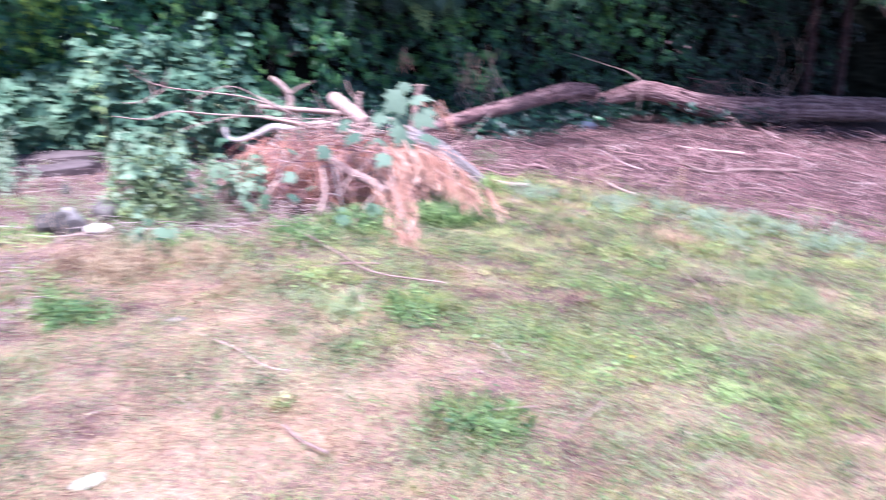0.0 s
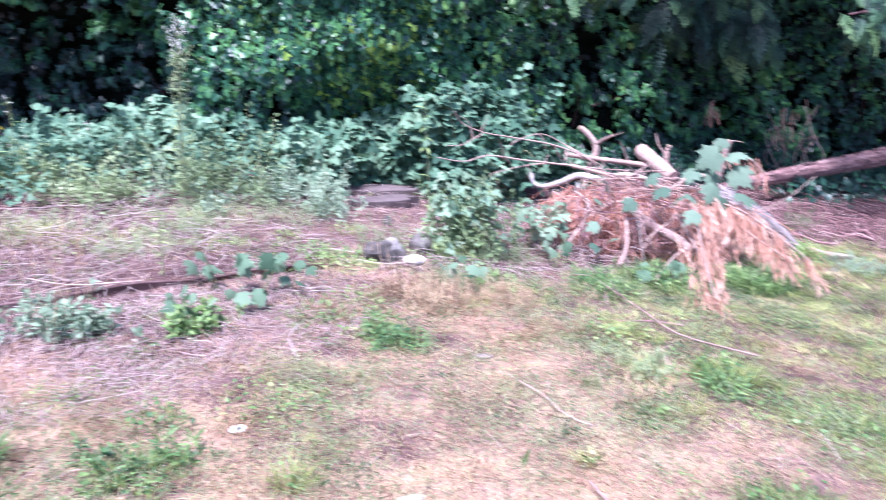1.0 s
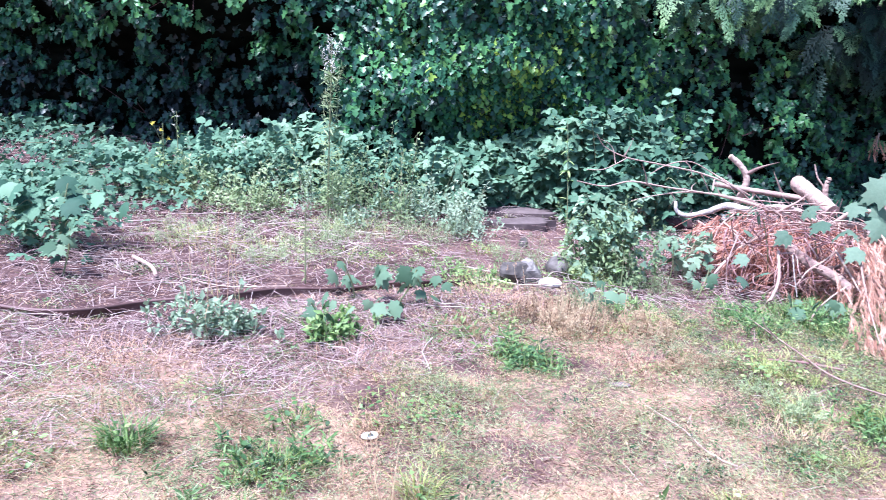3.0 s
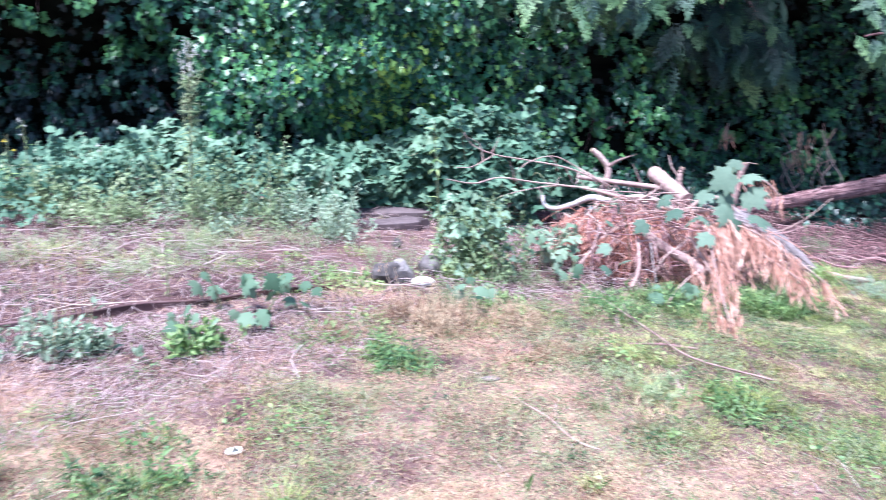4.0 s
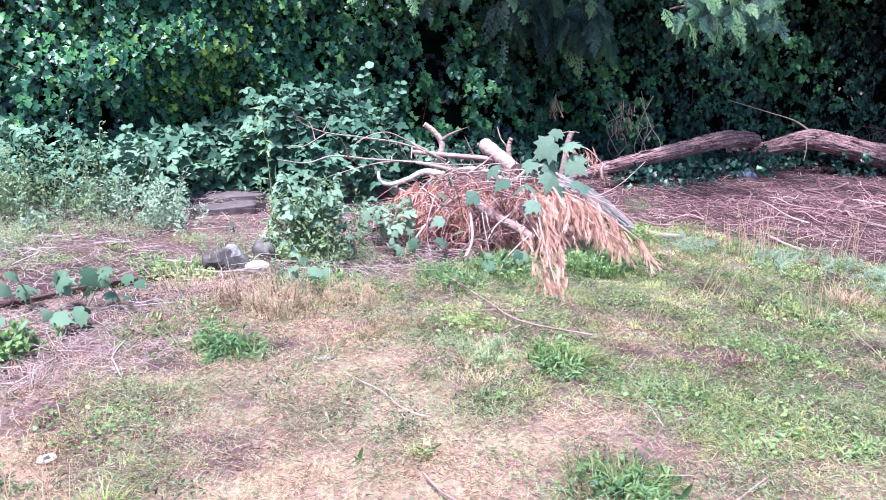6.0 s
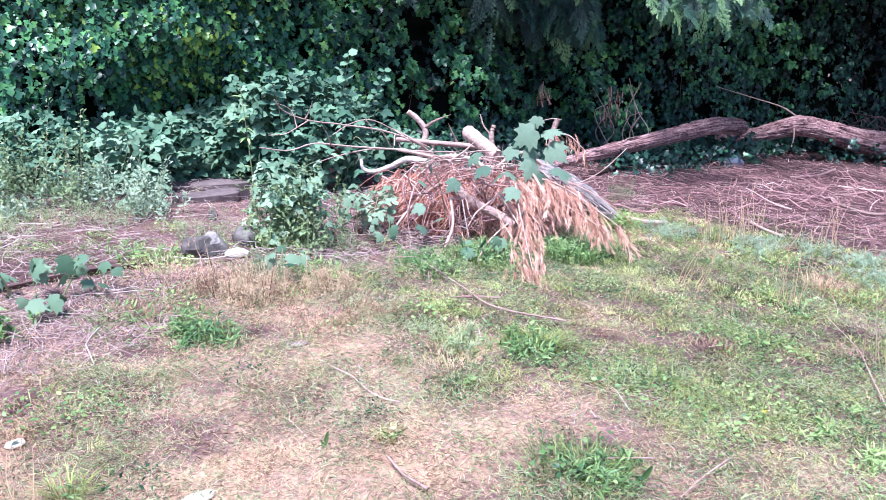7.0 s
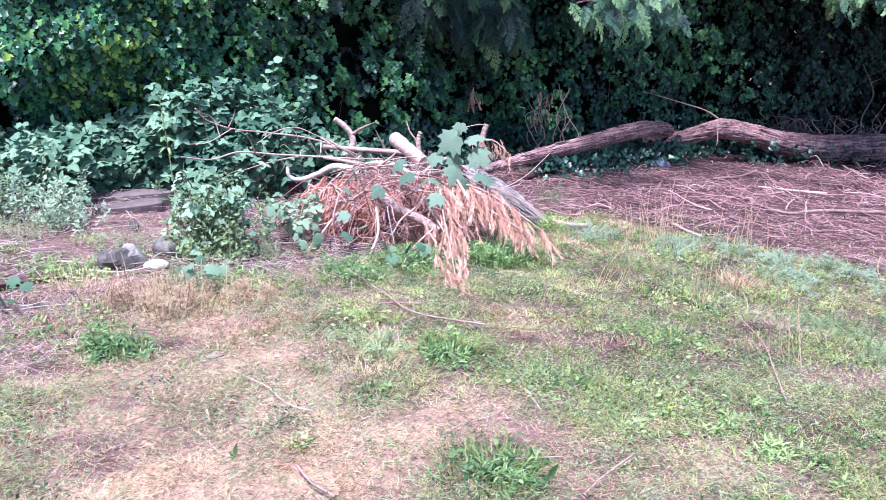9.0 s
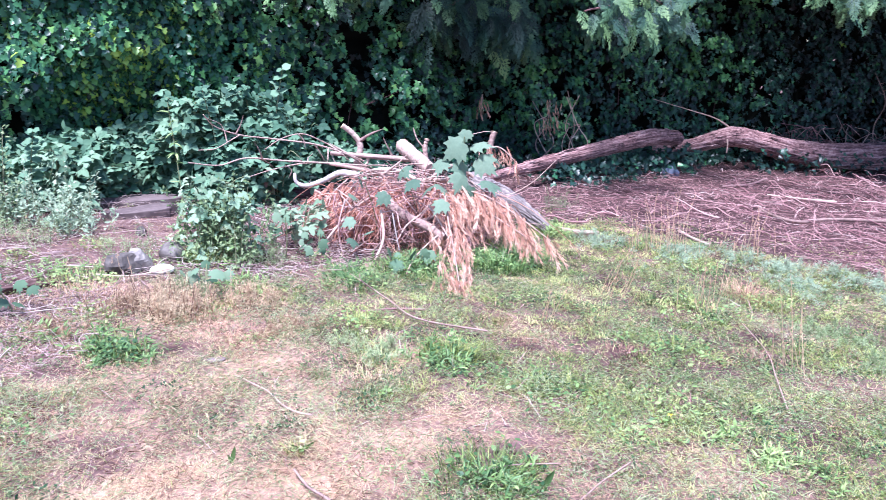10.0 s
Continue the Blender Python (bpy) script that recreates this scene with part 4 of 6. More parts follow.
        hang(s, HANGS, at, rng.uniform(0.14, 0.26, n), rng.uniform(0.5, 1, n))
        part("spray", s, M["dead"], b, kind="stuff")
    # unseen sprays added overhead to shade the hedge and logs
    s = Soup()
    n = 260
    x, y = 1.3 + 11 * rng.random(n) ** 0.85, rng.uniform(9.7, 13, n)
    z = rng.uniform(2.8, 5.5, n) + 0.12 * np.abs(x - 3.3)
    hang(s, SHADING_SPRAYS, np.stack([x, y, z], -1), rng.uniform(0.9, 1.5, n), np.clip(rng.normal(0.35, 0.15, n), 0, 1), spread=0.9, down=0.6)
    n = 620
    x, z = 5.0 + 12.0 * rng.random(n) ** 0.55, rng.uniform(3.0, 4.4, n)
    y = 12.6 - rng.random(n) * np.interp(x, [6.5, 8.5, 10], [2.8, 4.7, 5.2])
    hang(s, SHADING_SPRAYS, np.stack([x, y, z], -1), rng.uniform(1.0, 1.5, n), np.clip(rng.normal(0.35, 0.15, n), 0, 1), spread=0.9, down=0.35)
    n = 130
    x, y, z = rng.uniform(0.9, 5.6, n), rng.uniform(7.9, 10.2, n), rng.uniform(3.2, 4.7, n)
    hang(s, SHADING_SPRAYS, np.stack([x, y, z], -1), rng.uniform(0.8, 1.3, n), np.clip(rng.normal(0.35, 0.15, n), 0, 1), spread=0.9, down=0.25)
    n = 300
    x, y, z = rng.uniform(8.4, 15.5, n), rng.uniform(7.3, 9.6, n), rng.uniform(3.3, 4.6, n)
    hang(s, SHADING_SPRAYS, np.stack([x, y, z], -1), rng.uniform(1.0, 1.5, n), np.clip(rng.normal(0.35, 0.15, n), 0, 1), spread=0.9, down=0.25)
    part("shading_crown", s, M["fern"], tree, "unseen sprays added overhead to shade the hedge", kind="stuff")


conifer()


# ---- brush heap ----
def stick(name, label, pts, r0, r1, m="bark_pale", tone=0.5, sides=8, rough=0.07, cut=False, group="", twigs=0, cat="branch"):
    ob = thing(name, label, cat, pts[0], group)
    s = Soup()
    p = tube(s, pts, r0, r1, sides, tone, rough, steps=8, seed=int(abs(pts[0][0]) * 97))
    part("stem", s, M[m], ob)
    if cut:
        c = Soup()
        d = unit(p[0] - p[1])
        disc(c, p[0] + d * 0.003, d, r0 * 0.98)
        part("cut_face", c, M["cut"], ob, "pale sawn end")
    for k in range(twigs):
        q = p[rng.integers(len(p) // 4, len(p) - 1)]
        d = unit(rng.normal(0, 1, 3) + (0, -0.2, 0.1))
        ln = rng.uniform(0.08, 0.25)
        c = Soup()
        tube(c, [q, q + d * ln * 0.5 + rng.normal(0, 0.015, 3), q + d * ln + rng.normal(0, 0.03, 3)], r1 * 0.7 + 0.001, 0.0012, 5, rng.random(), cap=False, steps=4)
        part("twig", c, M[m], ob)
    return ob


HEAP = "branches of the brush heap"
def branch(label, pts, r0, r1, bark, tone, cut, twigs):
    k = 0.85 if cut else 0.70
    stick("branch", label, pts, r0 * k, r1 * k, bark, tone * 0.86, 10 if max(r0, r1) > 0.02 else 7, 0.10, cut, HEAP, twigs)


branch("curved pale bare branch sticking up from the brush heap", [(1.13, 6.35, 0.64), (1.19, 6.35, 0.595), (1.25, 6.35, 0.526), (1.27, 6.35, 0.458), (1.25, 6.35, 0.377), (1.23, 6.35, 0.308), (1.2, 6.35, 0.203)], 0.024, 0.032, "bark_pale", 0.95, True, 1)
branch("thick pale branch lying across the brush heap", [(1.02, 6.3, 0.427), (1.21, 6.3, 0.407), (1.44, 6.3, 0.383), (1.69, 6.3, 0.358)], 0.026, 0.034, "bark_pale", 0.6, False, 3)
branch("thick sawn branch stub with a pale cut end", [(1.58, 6.1, 0.502), (1.63, 5.9, 0.457), (1.73, 5.7, 0.367)], 0.066, 0.062, "bark_pale", 0.8, True, 0)
branch("short sawn upright stub in the brush heap", [(1.76, 6.0, 0.557), (1.74, 5.98, 0.479), (1.76, 5.95, 0.274)], 0.02, 0.026, "bark_pale", 0.5, True, 0)
branch("thin upright bare twig", [(1.65, 6.0, 0.651), (1.68, 6.0, 0.564), (1.73, 6.0, 0.492), (1.76, 6.0, 0.377)], 0.007, 0.01, "bark_pale", 0.95, False, 0)
branch("grey lichened limb slanting down the front of the heap", [(1.29, 5.15, 0.289), (1.35, 5.04, 0.217), (1.46, 4.93, 0.152), (1.55, 4.83, 0.119), (1.63, 4.72, 0.069)], 0.04, 0.034, "bark_pale", 0.55, True, 3)
branch("long pale bough lying along the top of the heap", [(0.96, 5.5, 0.455), (1.16, 5.5, 0.413), (1.36, 5.5, 0.36), (1.55, 5.5, 0.328), (1.76, 5.5, 0.313), (1.93, 5.5, 0.311)], 0.014, 0.024, "bark_pale", 0.8, False, 5)
branch("crooked pale branch on the brush heap", [(1.67, 5.45, 0.325), (1.78, 5.45, 0.415), (1.88, 5.45, 0.426), (1.95, 5.45, 0.383), (2.0, 5.45, 0.341)], 0.02, 0.016, "bark_pale", 0.7, False, 2)
branch("grey forked limb reaching out of the heap", [(0.72, 5.9, 0.331), (0.73, 5.86, 0.271), (0.8, 5.82, 0.247), (0.93, 5.78, 0.289), (1.05, 5.74, 0.349), (1.19, 5.7, 0.33)], 0.016, 0.04, "bark_grey", 0.9, False, 2)
branch("pinkish bare branch hanging down the front of the heap", [(1.25, 4.95, 0.219), (1.25, 4.84, 0.076), (1.2, 4.72, -0.005), (1.13, 4.61, -0.058), (1.05, 4.5, -0.046)], 0.013, 0.014, "bark_pale", 0.8, False, 3)
branch("thin grey hanging twig", [(1.31, 4.85, 0.22), (1.32, 4.78, 0.108), (1.33, 4.7, 0.008)], 0.006, 0.004, "bark_grey", 0.8, False, 2)
branch("thin pale twig curving down to the grass", [(1.58, 4.7, 0.093), (1.48, 4.59, 0.057), (1.38, 4.47, 0.004), (1.31, 4.36, -0.067), (1.26, 4.25, -0.062)], 0.007, 0.004, "bark_pale", 0.95, False, 2)
branch("bent pale twig on the front of the heap", [(1.59, 5.0, 0.241), (1.5, 4.92, 0.184), (1.4, 4.83, 0.139), (1.33, 4.75, 0.068)], 0.01, 0.006, "bark_pale", 0.85, False, 2)
branch("pale cane leaning against the heap", [(0.89, 4.9, 0.054), (0.96, 5.03, 0.097), (1.07, 5.17, 0.177), (1.23, 5.3, 0.25)], 0.01, 0.013, "bark_pale", 0.8, False, 4)
branch("thin pale branch hanging over the withered fronds", [(1.56, 4.9, 0.252), (1.61, 4.78, 0.159), (1.64, 4.67, 0.091), (1.67, 4.55, 0.02)], 0.01, 0.006, "bark_pale", 0.85, False, 3)
branch("thin bare twig pointing away from the heap", [(1.98, 5.2, 0.254), (2.12, 5.24, 0.235), (2.25, 5.28, 0.24), (2.42, 5.31, 0.319), (2.6, 5.35, 0.463)], 0.008, 0.003, "bark_pale", 0.85, False, 1)
branch("pale bare branch lying over the heap", [(1.29, 5.6, 0.376), (1.37, 5.53, 0.396), (1.46, 5.47, 0.391), (1.56, 5.4, 0.344)], 0.03, 0.016, "bark_pale", 0.98, True, 2)
branch("dark crooked branch across the top of the heap", [(1.06, 5.6, 0.43), (1.26, 5.5, 0.402), (1.42, 5.4, 0.316), (1.58, 5.3, 0.261), (1.72, 5.2, 0.258)], 0.01, 0.008, "bark_pale", 0.35, False, 4)
branch("thin bare twig above the heap", [(2.09, 6.0, 0.584), (2.16, 6.0, 0.6), (2.24, 6.0, 0.613), (2.31, 6.0, 0.604)], 0.004, 0.003, "bark_pale", 0.95, False, 0)
branch("short sawn upright stub behind the brush heap", [(2.78, 7.65, 0.43), (2.74, 7.64, 0.3), (2.66, 7.6, -0.15)], 0.034, 0.04, "bark_pale", 0.35, True, 0)
branch("long thin bare twig arching out of the heap", [(0.12, 5.5, 0.81), (0.18, 5.62, 0.72), (0.34, 5.73, 0.645), (0.57, 5.85, 0.6), (0.88, 5.97, 0.54), (1.14, 6.08, 0.44), (1.29, 6.2, 0.33)], 0.005, 0.012, "bark_pale", 0.85, False, 5)
branch("thin bare side twig", [(0.07, 5.5, 0.57), (0.18, 5.57, 0.57), (0.3, 5.63, 0.63), (0.34, 5.73, 0.645)], 0.004, 0.006, "bark_pale", 0.85, False, 1)
branch("long thin bare twig reaching out of the heap", [(0.01, 5.4, 0.5), (0.2, 5.52, 0.46), (0.38, 5.64, 0.49), (0.63, 5.76, 0.45), (1.04, 5.88, 0.4), (1.28, 6.0, 0.36)], 0.006, 0.012, "bark_pale", 0.85, False, 4)
branch("thin arching bare twig", [(0.51, 5.8, 0.53), (0.64, 5.88, 0.6), (0.8, 5.96, 0.62), (0.97, 6.04, 0.54), (1.11, 6.12, 0.46), (1.28, 6.2, 0.37)], 0.004, 0.009, "bark_pale", 0.8, False, 3)
branch("thin straight bare twig", [(0.39, 5.6, 0.36), (0.56, 5.73, 0.39), (0.79, 5.87, 0.41), (1.07, 6.0, 0.39)], 0.004, 0.009, "bark_pale", 0.8, False, 3)
# thinner bare branches lying crosswise on the heap
for k in range(26):
    px, py = rng.uniform(0.95, 1.9), rng.uniform(5.0, 5.95)
    top = 0.40 - 0.40 * abs(px - 1.45) - 0.25 * max(0.0, 5.45 - py) + rng.normal(0, 0.03)
    az, ln = rng.choice([0.0, 0.0, math.pi / 2]) + rng.normal(0, 0.5), rng.uniform(0.18, 0.42)
    d = np.array([math.cos(az), 0.7 * math.sin(az), rng.normal(0, 0.12)]) * ln
    c = np.array([px, py, top])
    branch("thin bare branch lying across the brush heap", [c - d, c - d * 0.3 + rng.normal(0, 0.02, 3), c + d * 0.4 + rng.normal(0, 0.02, 3), c + d + (0, 0, -0.05)], rng.uniform(0.005, 0.013), 0.004, "bark_pale", rng.uniform(0.35, 0.9), False, 1)


def heap_brush():
    """The brown dead conifer brush that fills the heap."""
    ob = thing("dead_brush", "heap of dead orange-brown conifer brush", "brush heap", on(1.5, 5.6, 0))
    # inner mound, its lowest tones standing for shade between the strands
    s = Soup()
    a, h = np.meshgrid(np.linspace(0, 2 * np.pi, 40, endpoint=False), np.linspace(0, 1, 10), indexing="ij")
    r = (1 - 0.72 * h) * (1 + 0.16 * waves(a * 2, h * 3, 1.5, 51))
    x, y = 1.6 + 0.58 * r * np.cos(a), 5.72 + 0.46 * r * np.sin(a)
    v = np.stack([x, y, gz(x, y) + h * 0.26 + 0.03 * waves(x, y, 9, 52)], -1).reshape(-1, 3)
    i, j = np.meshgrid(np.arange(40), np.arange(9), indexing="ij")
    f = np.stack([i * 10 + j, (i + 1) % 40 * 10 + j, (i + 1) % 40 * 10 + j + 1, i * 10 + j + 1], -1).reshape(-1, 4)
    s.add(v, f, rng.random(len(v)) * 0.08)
    part("shaded_core", s, M["twig"], ob, "inner mound of dead twigs, toned near-black for shade", kind="stuff")
    # long brown strands hanging on the west and front sides
    s = Soup()
    n = 2600
    a = rng.uniform(-math.pi * 1.1, 0.15, n)
    h = rng.random(n) ** 0.8 * 0.95
    r = (1.1 - 0.72 * h) * (1 + 0.12 * rng.normal(0, 1, n))
    x, y = 1.48 + 0.64 * r * np.cos(a), 5.60 + 0.54 * r * np.sin(a)
    z = gz(x, y) + h * 0.36
    sweep = rng.normal(-0.4, 0.8, n) + 0.8 * waves(x * 1.5, z * 2, 4, 54)
    d = np.stack([np.cos(a) * 0.55 + sweep, np.sin(a) * 0.55 + rng.normal(0, 0.4, n), -0.40 + rng.normal(0, 0.45, n)], -1)
    ln = np.minimum(rng.uniform(0.08, 0.34, n), (z - gz(x, y) + 0.08) * 1.5)
    p0 = np.stack([x, y, z], -1)
    side = unit(np.cross(d, (0, 0.3, 1))) * rng.uniform(0.0008, 0.0024, n)[:, None]
    p1 = p0 + unit(d + (0, 0, 0.35)) * ln[:, None] * 0.5
    p2 = p1 + unit(d - (0, 0, 0.35)) * ln[:, None] * 0.5
    k = (np.arange(n) * 5)[:, None]
    tone = np.repeat(np.clip(0.54 + rng.normal(0, 0.2, n) + 0.25 * waves(x * 1.0, z, 6, 53), 0, 1), 5)
    s.add(np.stack([p0 - side, p0 + side, p1 + side, p1 - side, p2], 1).reshape(-1, 3), k + np.array([[0, 1, 2, 3]]), tone)
    s.f.append(k + np.array([[3, 2, 4]]))
    part("dead_needles", s, M["dead_red"], ob, "hanging orange-brown dead needles", kind="stuff")
    # red-brown twigs sweeping out and down from the top
    s = Soup()
    for k in range(240):
        a = rng.uniform(-math.pi * 1.12, 0.1)
        c = np.array([1.5 + rng.normal(0, 0.2), 5.4 + rng.normal(0, 0.1), 0.22 + rng.normal(0, 0.05)])
        q = rng.uniform(0.25, 0.72)
        e = c + (math.cos(a) * q, math.sin(a) * q * 0.75, 0)
        e[2] = float(gz(e[0], e[1])) + max(0.01, 0.33 - 0.44 * q + rng.normal(0, 0.07))
        m = (c + e) / 2 + (0, 0, 0.06) + rng.normal(0, 0.05, 3)
        f = e + (rng.normal(0, 0.05), rng.normal(-0.02, 0.04), -min(0.08, e[2] - float(gz(e[0], e[1])) - 0.005))
        tube(s, [c, m, e, f], rng.uniform(0.0015, 0.0035), 0.001, 4, np.clip(rng.normal(0.5, 0.25), 0, 1), cap=False, steps=4)
    part("red_twig_tangle", s, M["dead_red"], ob, "thin red-brown dead twigs", kind="stuff")
    # tangled fine twigs through the top
    s = Soup()
    for k in range(520):
        a, h = rng.uniform(0, 2 * math.pi), rng.uniform(0.2, 1.0)
        r = (1.1 - 0.7 * h) * rng.uniform(0.6, 1.15)
        c = np.array([1.5 + 0.62 * r * math.cos(a), 5.6 + 0.62 * r * math.sin(a), 0.0])
        c[2] = float(gz(c[0], c[1])) + h * 0.38
        d = unit(rng.normal(0, 1, 3) * (1, 0.6, 0.45))
        ln = rng.uniform(0.08, 0.26)
        w = rng.normal(0, 0.03, 3)
        tube(s, [c - d * ln, c + w, c + d * ln], rng.uniform(0.0015, 0.0040), 0.0015, 4, rng.uniform(0.2, 0.9), cap=False, steps=3)
    # long bent twigs hanging over the front
    for k in range(150):
        c = np.array([rng.uniform(0.95, 2.15), 0.0, 0.0])
        c[1] = 5.25 - 0.30 * math.sqrt(max(0.0, 1 - ((c[0] - 1.5) / 0.75) ** 2)) + rng.uniform(-0.05, 0.2)
        c[2] = float(gz(c[0], c[1])) + rng.uniform(0.12, 0.46)
        d = np.array([rng.normal(0, 0.6), -0.35 + rng.normal(0, 0.2), rng.normal(-0.45, 0.45)])
        ln = rng.uniform(0.12, 0.36)
        pts = [c, c + d * ln * 0.4 + rng.normal(0, 0.03, 3), c + d * ln * 0.75 + rng.normal(0, 0.04, 3), c + d * ln * 1.05 + (0, 0, -0.04) + rng.normal(0, 0.04, 3)]
        tube(s, [(p[0], p[1], max(p[2], float(gz(p[0], p[1])) + 0.01)) for p in pts], rng.uniform(0.002, 0.006), 0.0015, 5, rng.uniform(0.2, 0.8), cap=False, steps=5)
    part("twig_tangle", s, M["twig"], ob, kind="stuff")


heap_brush()


def dead_frond(label, line, n, lo, hi, width=0.07, tone=0.75, out=(0.12, -0.25, 0), spread=0.2, m="dead"):
    ob = thing("dead_frond", label, "branch", line[0], "withered fronds of the brush heap")
    s = Soup()
    p = tube(s, line, 0.007, 0.003, 6, 0.6)
    part("stem", s, M["bark_pale"], ob)
    s = Soup()
    u = rng.random(n) * (len(p) - 1.01)
    i = u.astype(int)
    at = p[i] + (p[i + 1] - p[i]) * (u - i)[:, None] + rng.normal(0, width, (n, 3)) * (1, 0.7, 0.3)
    hang(s, HANGS, at, rng.uniform(lo, hi, n), np.clip(rng.normal(tone, 0.18, n), 0, 1), out=out, spread=spread, down=1.0, rough=0.15)
    part("withered_sprays", s, M[m], ob, "pinkish-tan hanging withered sprays", kind="stuff")


dead_frond("withered tan conifer frond trailing down the heap", [(1.74, 5.0, 0.35), (1.93, 4.88, 0.31), (2.10, 4.74, 0.21), (2.28, 4.52, 0.07)], 90, 0.11, 0.29, 0.05, 0.70, (0.40, -0.25, 0), 0.3)
dead_frond("withered tan conifer frond hanging to the grass", [(1.67, 4.90, 0.31), (1.64, 4.65, 0.18), (1.62, 4.40, 0.06), (1.55, 3.95, -0.02)], 125, 0.10, 0.22, 0.06, 0.74, (0.15, -0.2, 0), 0.3)
dead_frond("withered tan conifer frond on top of the heap", [(2.2, 5.95, 0.5), (2.32, 5.85, 0.5), (2.42, 5.75, 0.40)], 18, 0.12, 0.22, 0.03, 0.5)
dead_frond("withered tan conifer frond draped over the heap", [(1.66, 5.2, 0.33), (1.82, 5.0, 0.3), (1.98, 4.88, 0.25)], 60, 0.12, 0.28, 0.05, 0.74, (0.3, -0.25, 0), 0.3)
dead_frond("withered tan conifer frond at the heap's foot", [(1.95, 4.9, 0.2), (2.08, 4.72, 0.12), (2.2, 4.6, 0.04)], 40, 0.12, 0.22, 0.03, 0.62)
dead_frond("withered orange conifer frond inside the heap", [(1.0, 5.45, 0.28), (1.1, 5.25, 0.22), (1.15, 5.1, 0.15)], 40, 0.14, 0.28, 0.07, 0.55, (-0.7, -0.3, 0.3), 0.4, "dead_red")
dead_frond("withered orange conifer frond inside the heap", [(1.1, 5.65, 0.32), (0.98, 5.45, 0.26), (0.92, 5.3, 0.18)], 40, 0.14, 0.28, 0.07, 0.6, (-0.6, -0.4, 0.2), 0.4, "dead_red")
bark_log("weathered_log", "weathered grey split log leaning on the heap", [(2.15, 6.15, 0.19), (2.40, 5.88, 0.07), (2.66, 5.58, -0.12)], (0.075, 0.078, 0.03), 0, (), "board", 2.4, "board")
stick("cut_branch", "short cut branch with a pale end lying on grass", [(2.74, 5.63, -0.125), (2.9, 5.58, -0.145), (3.06, 5.56, -0.155)], 0.022, 0.018, "bark_pale", 0.6, 9, 0.06, True)


# ---- broad-leaved shoots ----
def shoot(label, base, leaves, mat_name="syc", shape=SYC, name="sapling", cat="sapling", stem=True, group=""):
    """A shoot with large leaves, each at its own place: (x, y, z, size)."""
    ob = thing(name, label, cat, base, group)
    if stem:
        s = Soup()
        top = max(leaves, key=lambda l: l[2])
        tube(s, [base, ((base[0] + top[0]) / 2 + 0.01, (base[1] + top[1]) / 2, (base[2] + top[2]) / 2), top[:3]], 0.005, 0.003, 6, 0.5)
        part("stem", s, M["cane"], ob)
    for x, y, z, size in leaves:
        s = Soup()
        az = rng.uniform(-1.8, 1.8)
        tip = np.array([[math.sin(az), -math.cos(az) * 0.8, rng.normal(-0.3, 0.35)]])
        face = np.array([[rng.normal(0, 0.55), rng.normal(-0.40, 0.5), 0.8]])
        scatter(s, *shape, basis(tip, face), [(x - tip[0, 0] * size / 2, y - tip[0, 1] * size / 2, z - tip[0, 2] * size / 2)], [size], [np.clip(rng.normal(0.40, 0.22), 0, 1)])
        part("leaf", s, M[mat_name], ob)
    return ob


shoot("broad-leaved maple shoot growing through the brush heap", (1.85, 5.25, 0.1), [(1.73, 5.0, 0.60, 0.19), (1.95, 5.08, 0.64, 0.16), (1.97, 5.0, 0.50, 0.17), (1.82, 5.0, 0.47, 0.14), (1.99, 4.92, 0.39, 0.16), (1.78, 4.92, 0.40, 0.15), (1.84, 5.08, 0.68, 0.10), (1.66, 5.05, 0.5, 0.13), (2.06, 5.1, 0.54, 0.12), (1.87, 4.9, 0.31, 0.12)])
shoot("broad-leaved maple shoot growing through the brush heap", (1.55, 5.2, 0.1), [(1.435, 4.9, 0.41, 0.13), (1.52, 4.82, 0.38, 0.12), (1.6, 4.72, 0.29, 0.12), (1.42, 5.1, 0.46, 0.12), (1.66, 4.95, 0.37, 0.11)])
shoot("broad-leaved maple shoot growing through the brush heap", (1.25, 5.15, 0.05), [(1.15, 5.0, 0.40, 0.11), (1.25, 4.9, 0.31, 0.11), (1.08, 4.95, 0.33, 0.10), (1.02, 4.85, 0.18, 0.10), (1.05, 4.8, 0.06, 0.09), (1.12, 4.7, 0.14, 0.09)])


def seedling(x, y, n, h, size, spread=0.12, label="young broad-leaved maple seedling in the litter"):
    z = float(gz(x, y))
    a = rng.uniform(0, 6.3)
    lv = []
    for k in range(n + 2):
        q = spread * rng.uniform(0.3, 1.1)
        lv.append((x + q * math.cos(a + k * 2.4), y + q * 0.7 * math.sin(a + k * 2.4), z + h * rng.uniform(0.35, 1.0), min(0.10, size * rng.uniform(0.4, 0.85))))
    return shoot(label, (x, y, z), lv, "sage", group="maple seedlings")


for x, y, n, h, size in ((-1.0, 3.66, 4, 0.22, 0.13), (-0.78, 3.62, 4, 0.26, 0.13), (-0.80, 3.42, 3, 0.10, 0.13), (-0.64, 3.72, 4, 0.16, 0.12), (-0.98, 3.15, 5, 0.16, 0.09), (0.19, 3.95, 5, 0.17, 0.12), (0.62, 4.85, 6, 0.30, 0.10), (0.78, 4.7, 5, 0.22, 0.09), (1.35, 4.45, 5, 0.14, 0.12), (-2.38, 3.3, 6, 0.25, 0.14)):
    seedling(x, y, n, h, size)


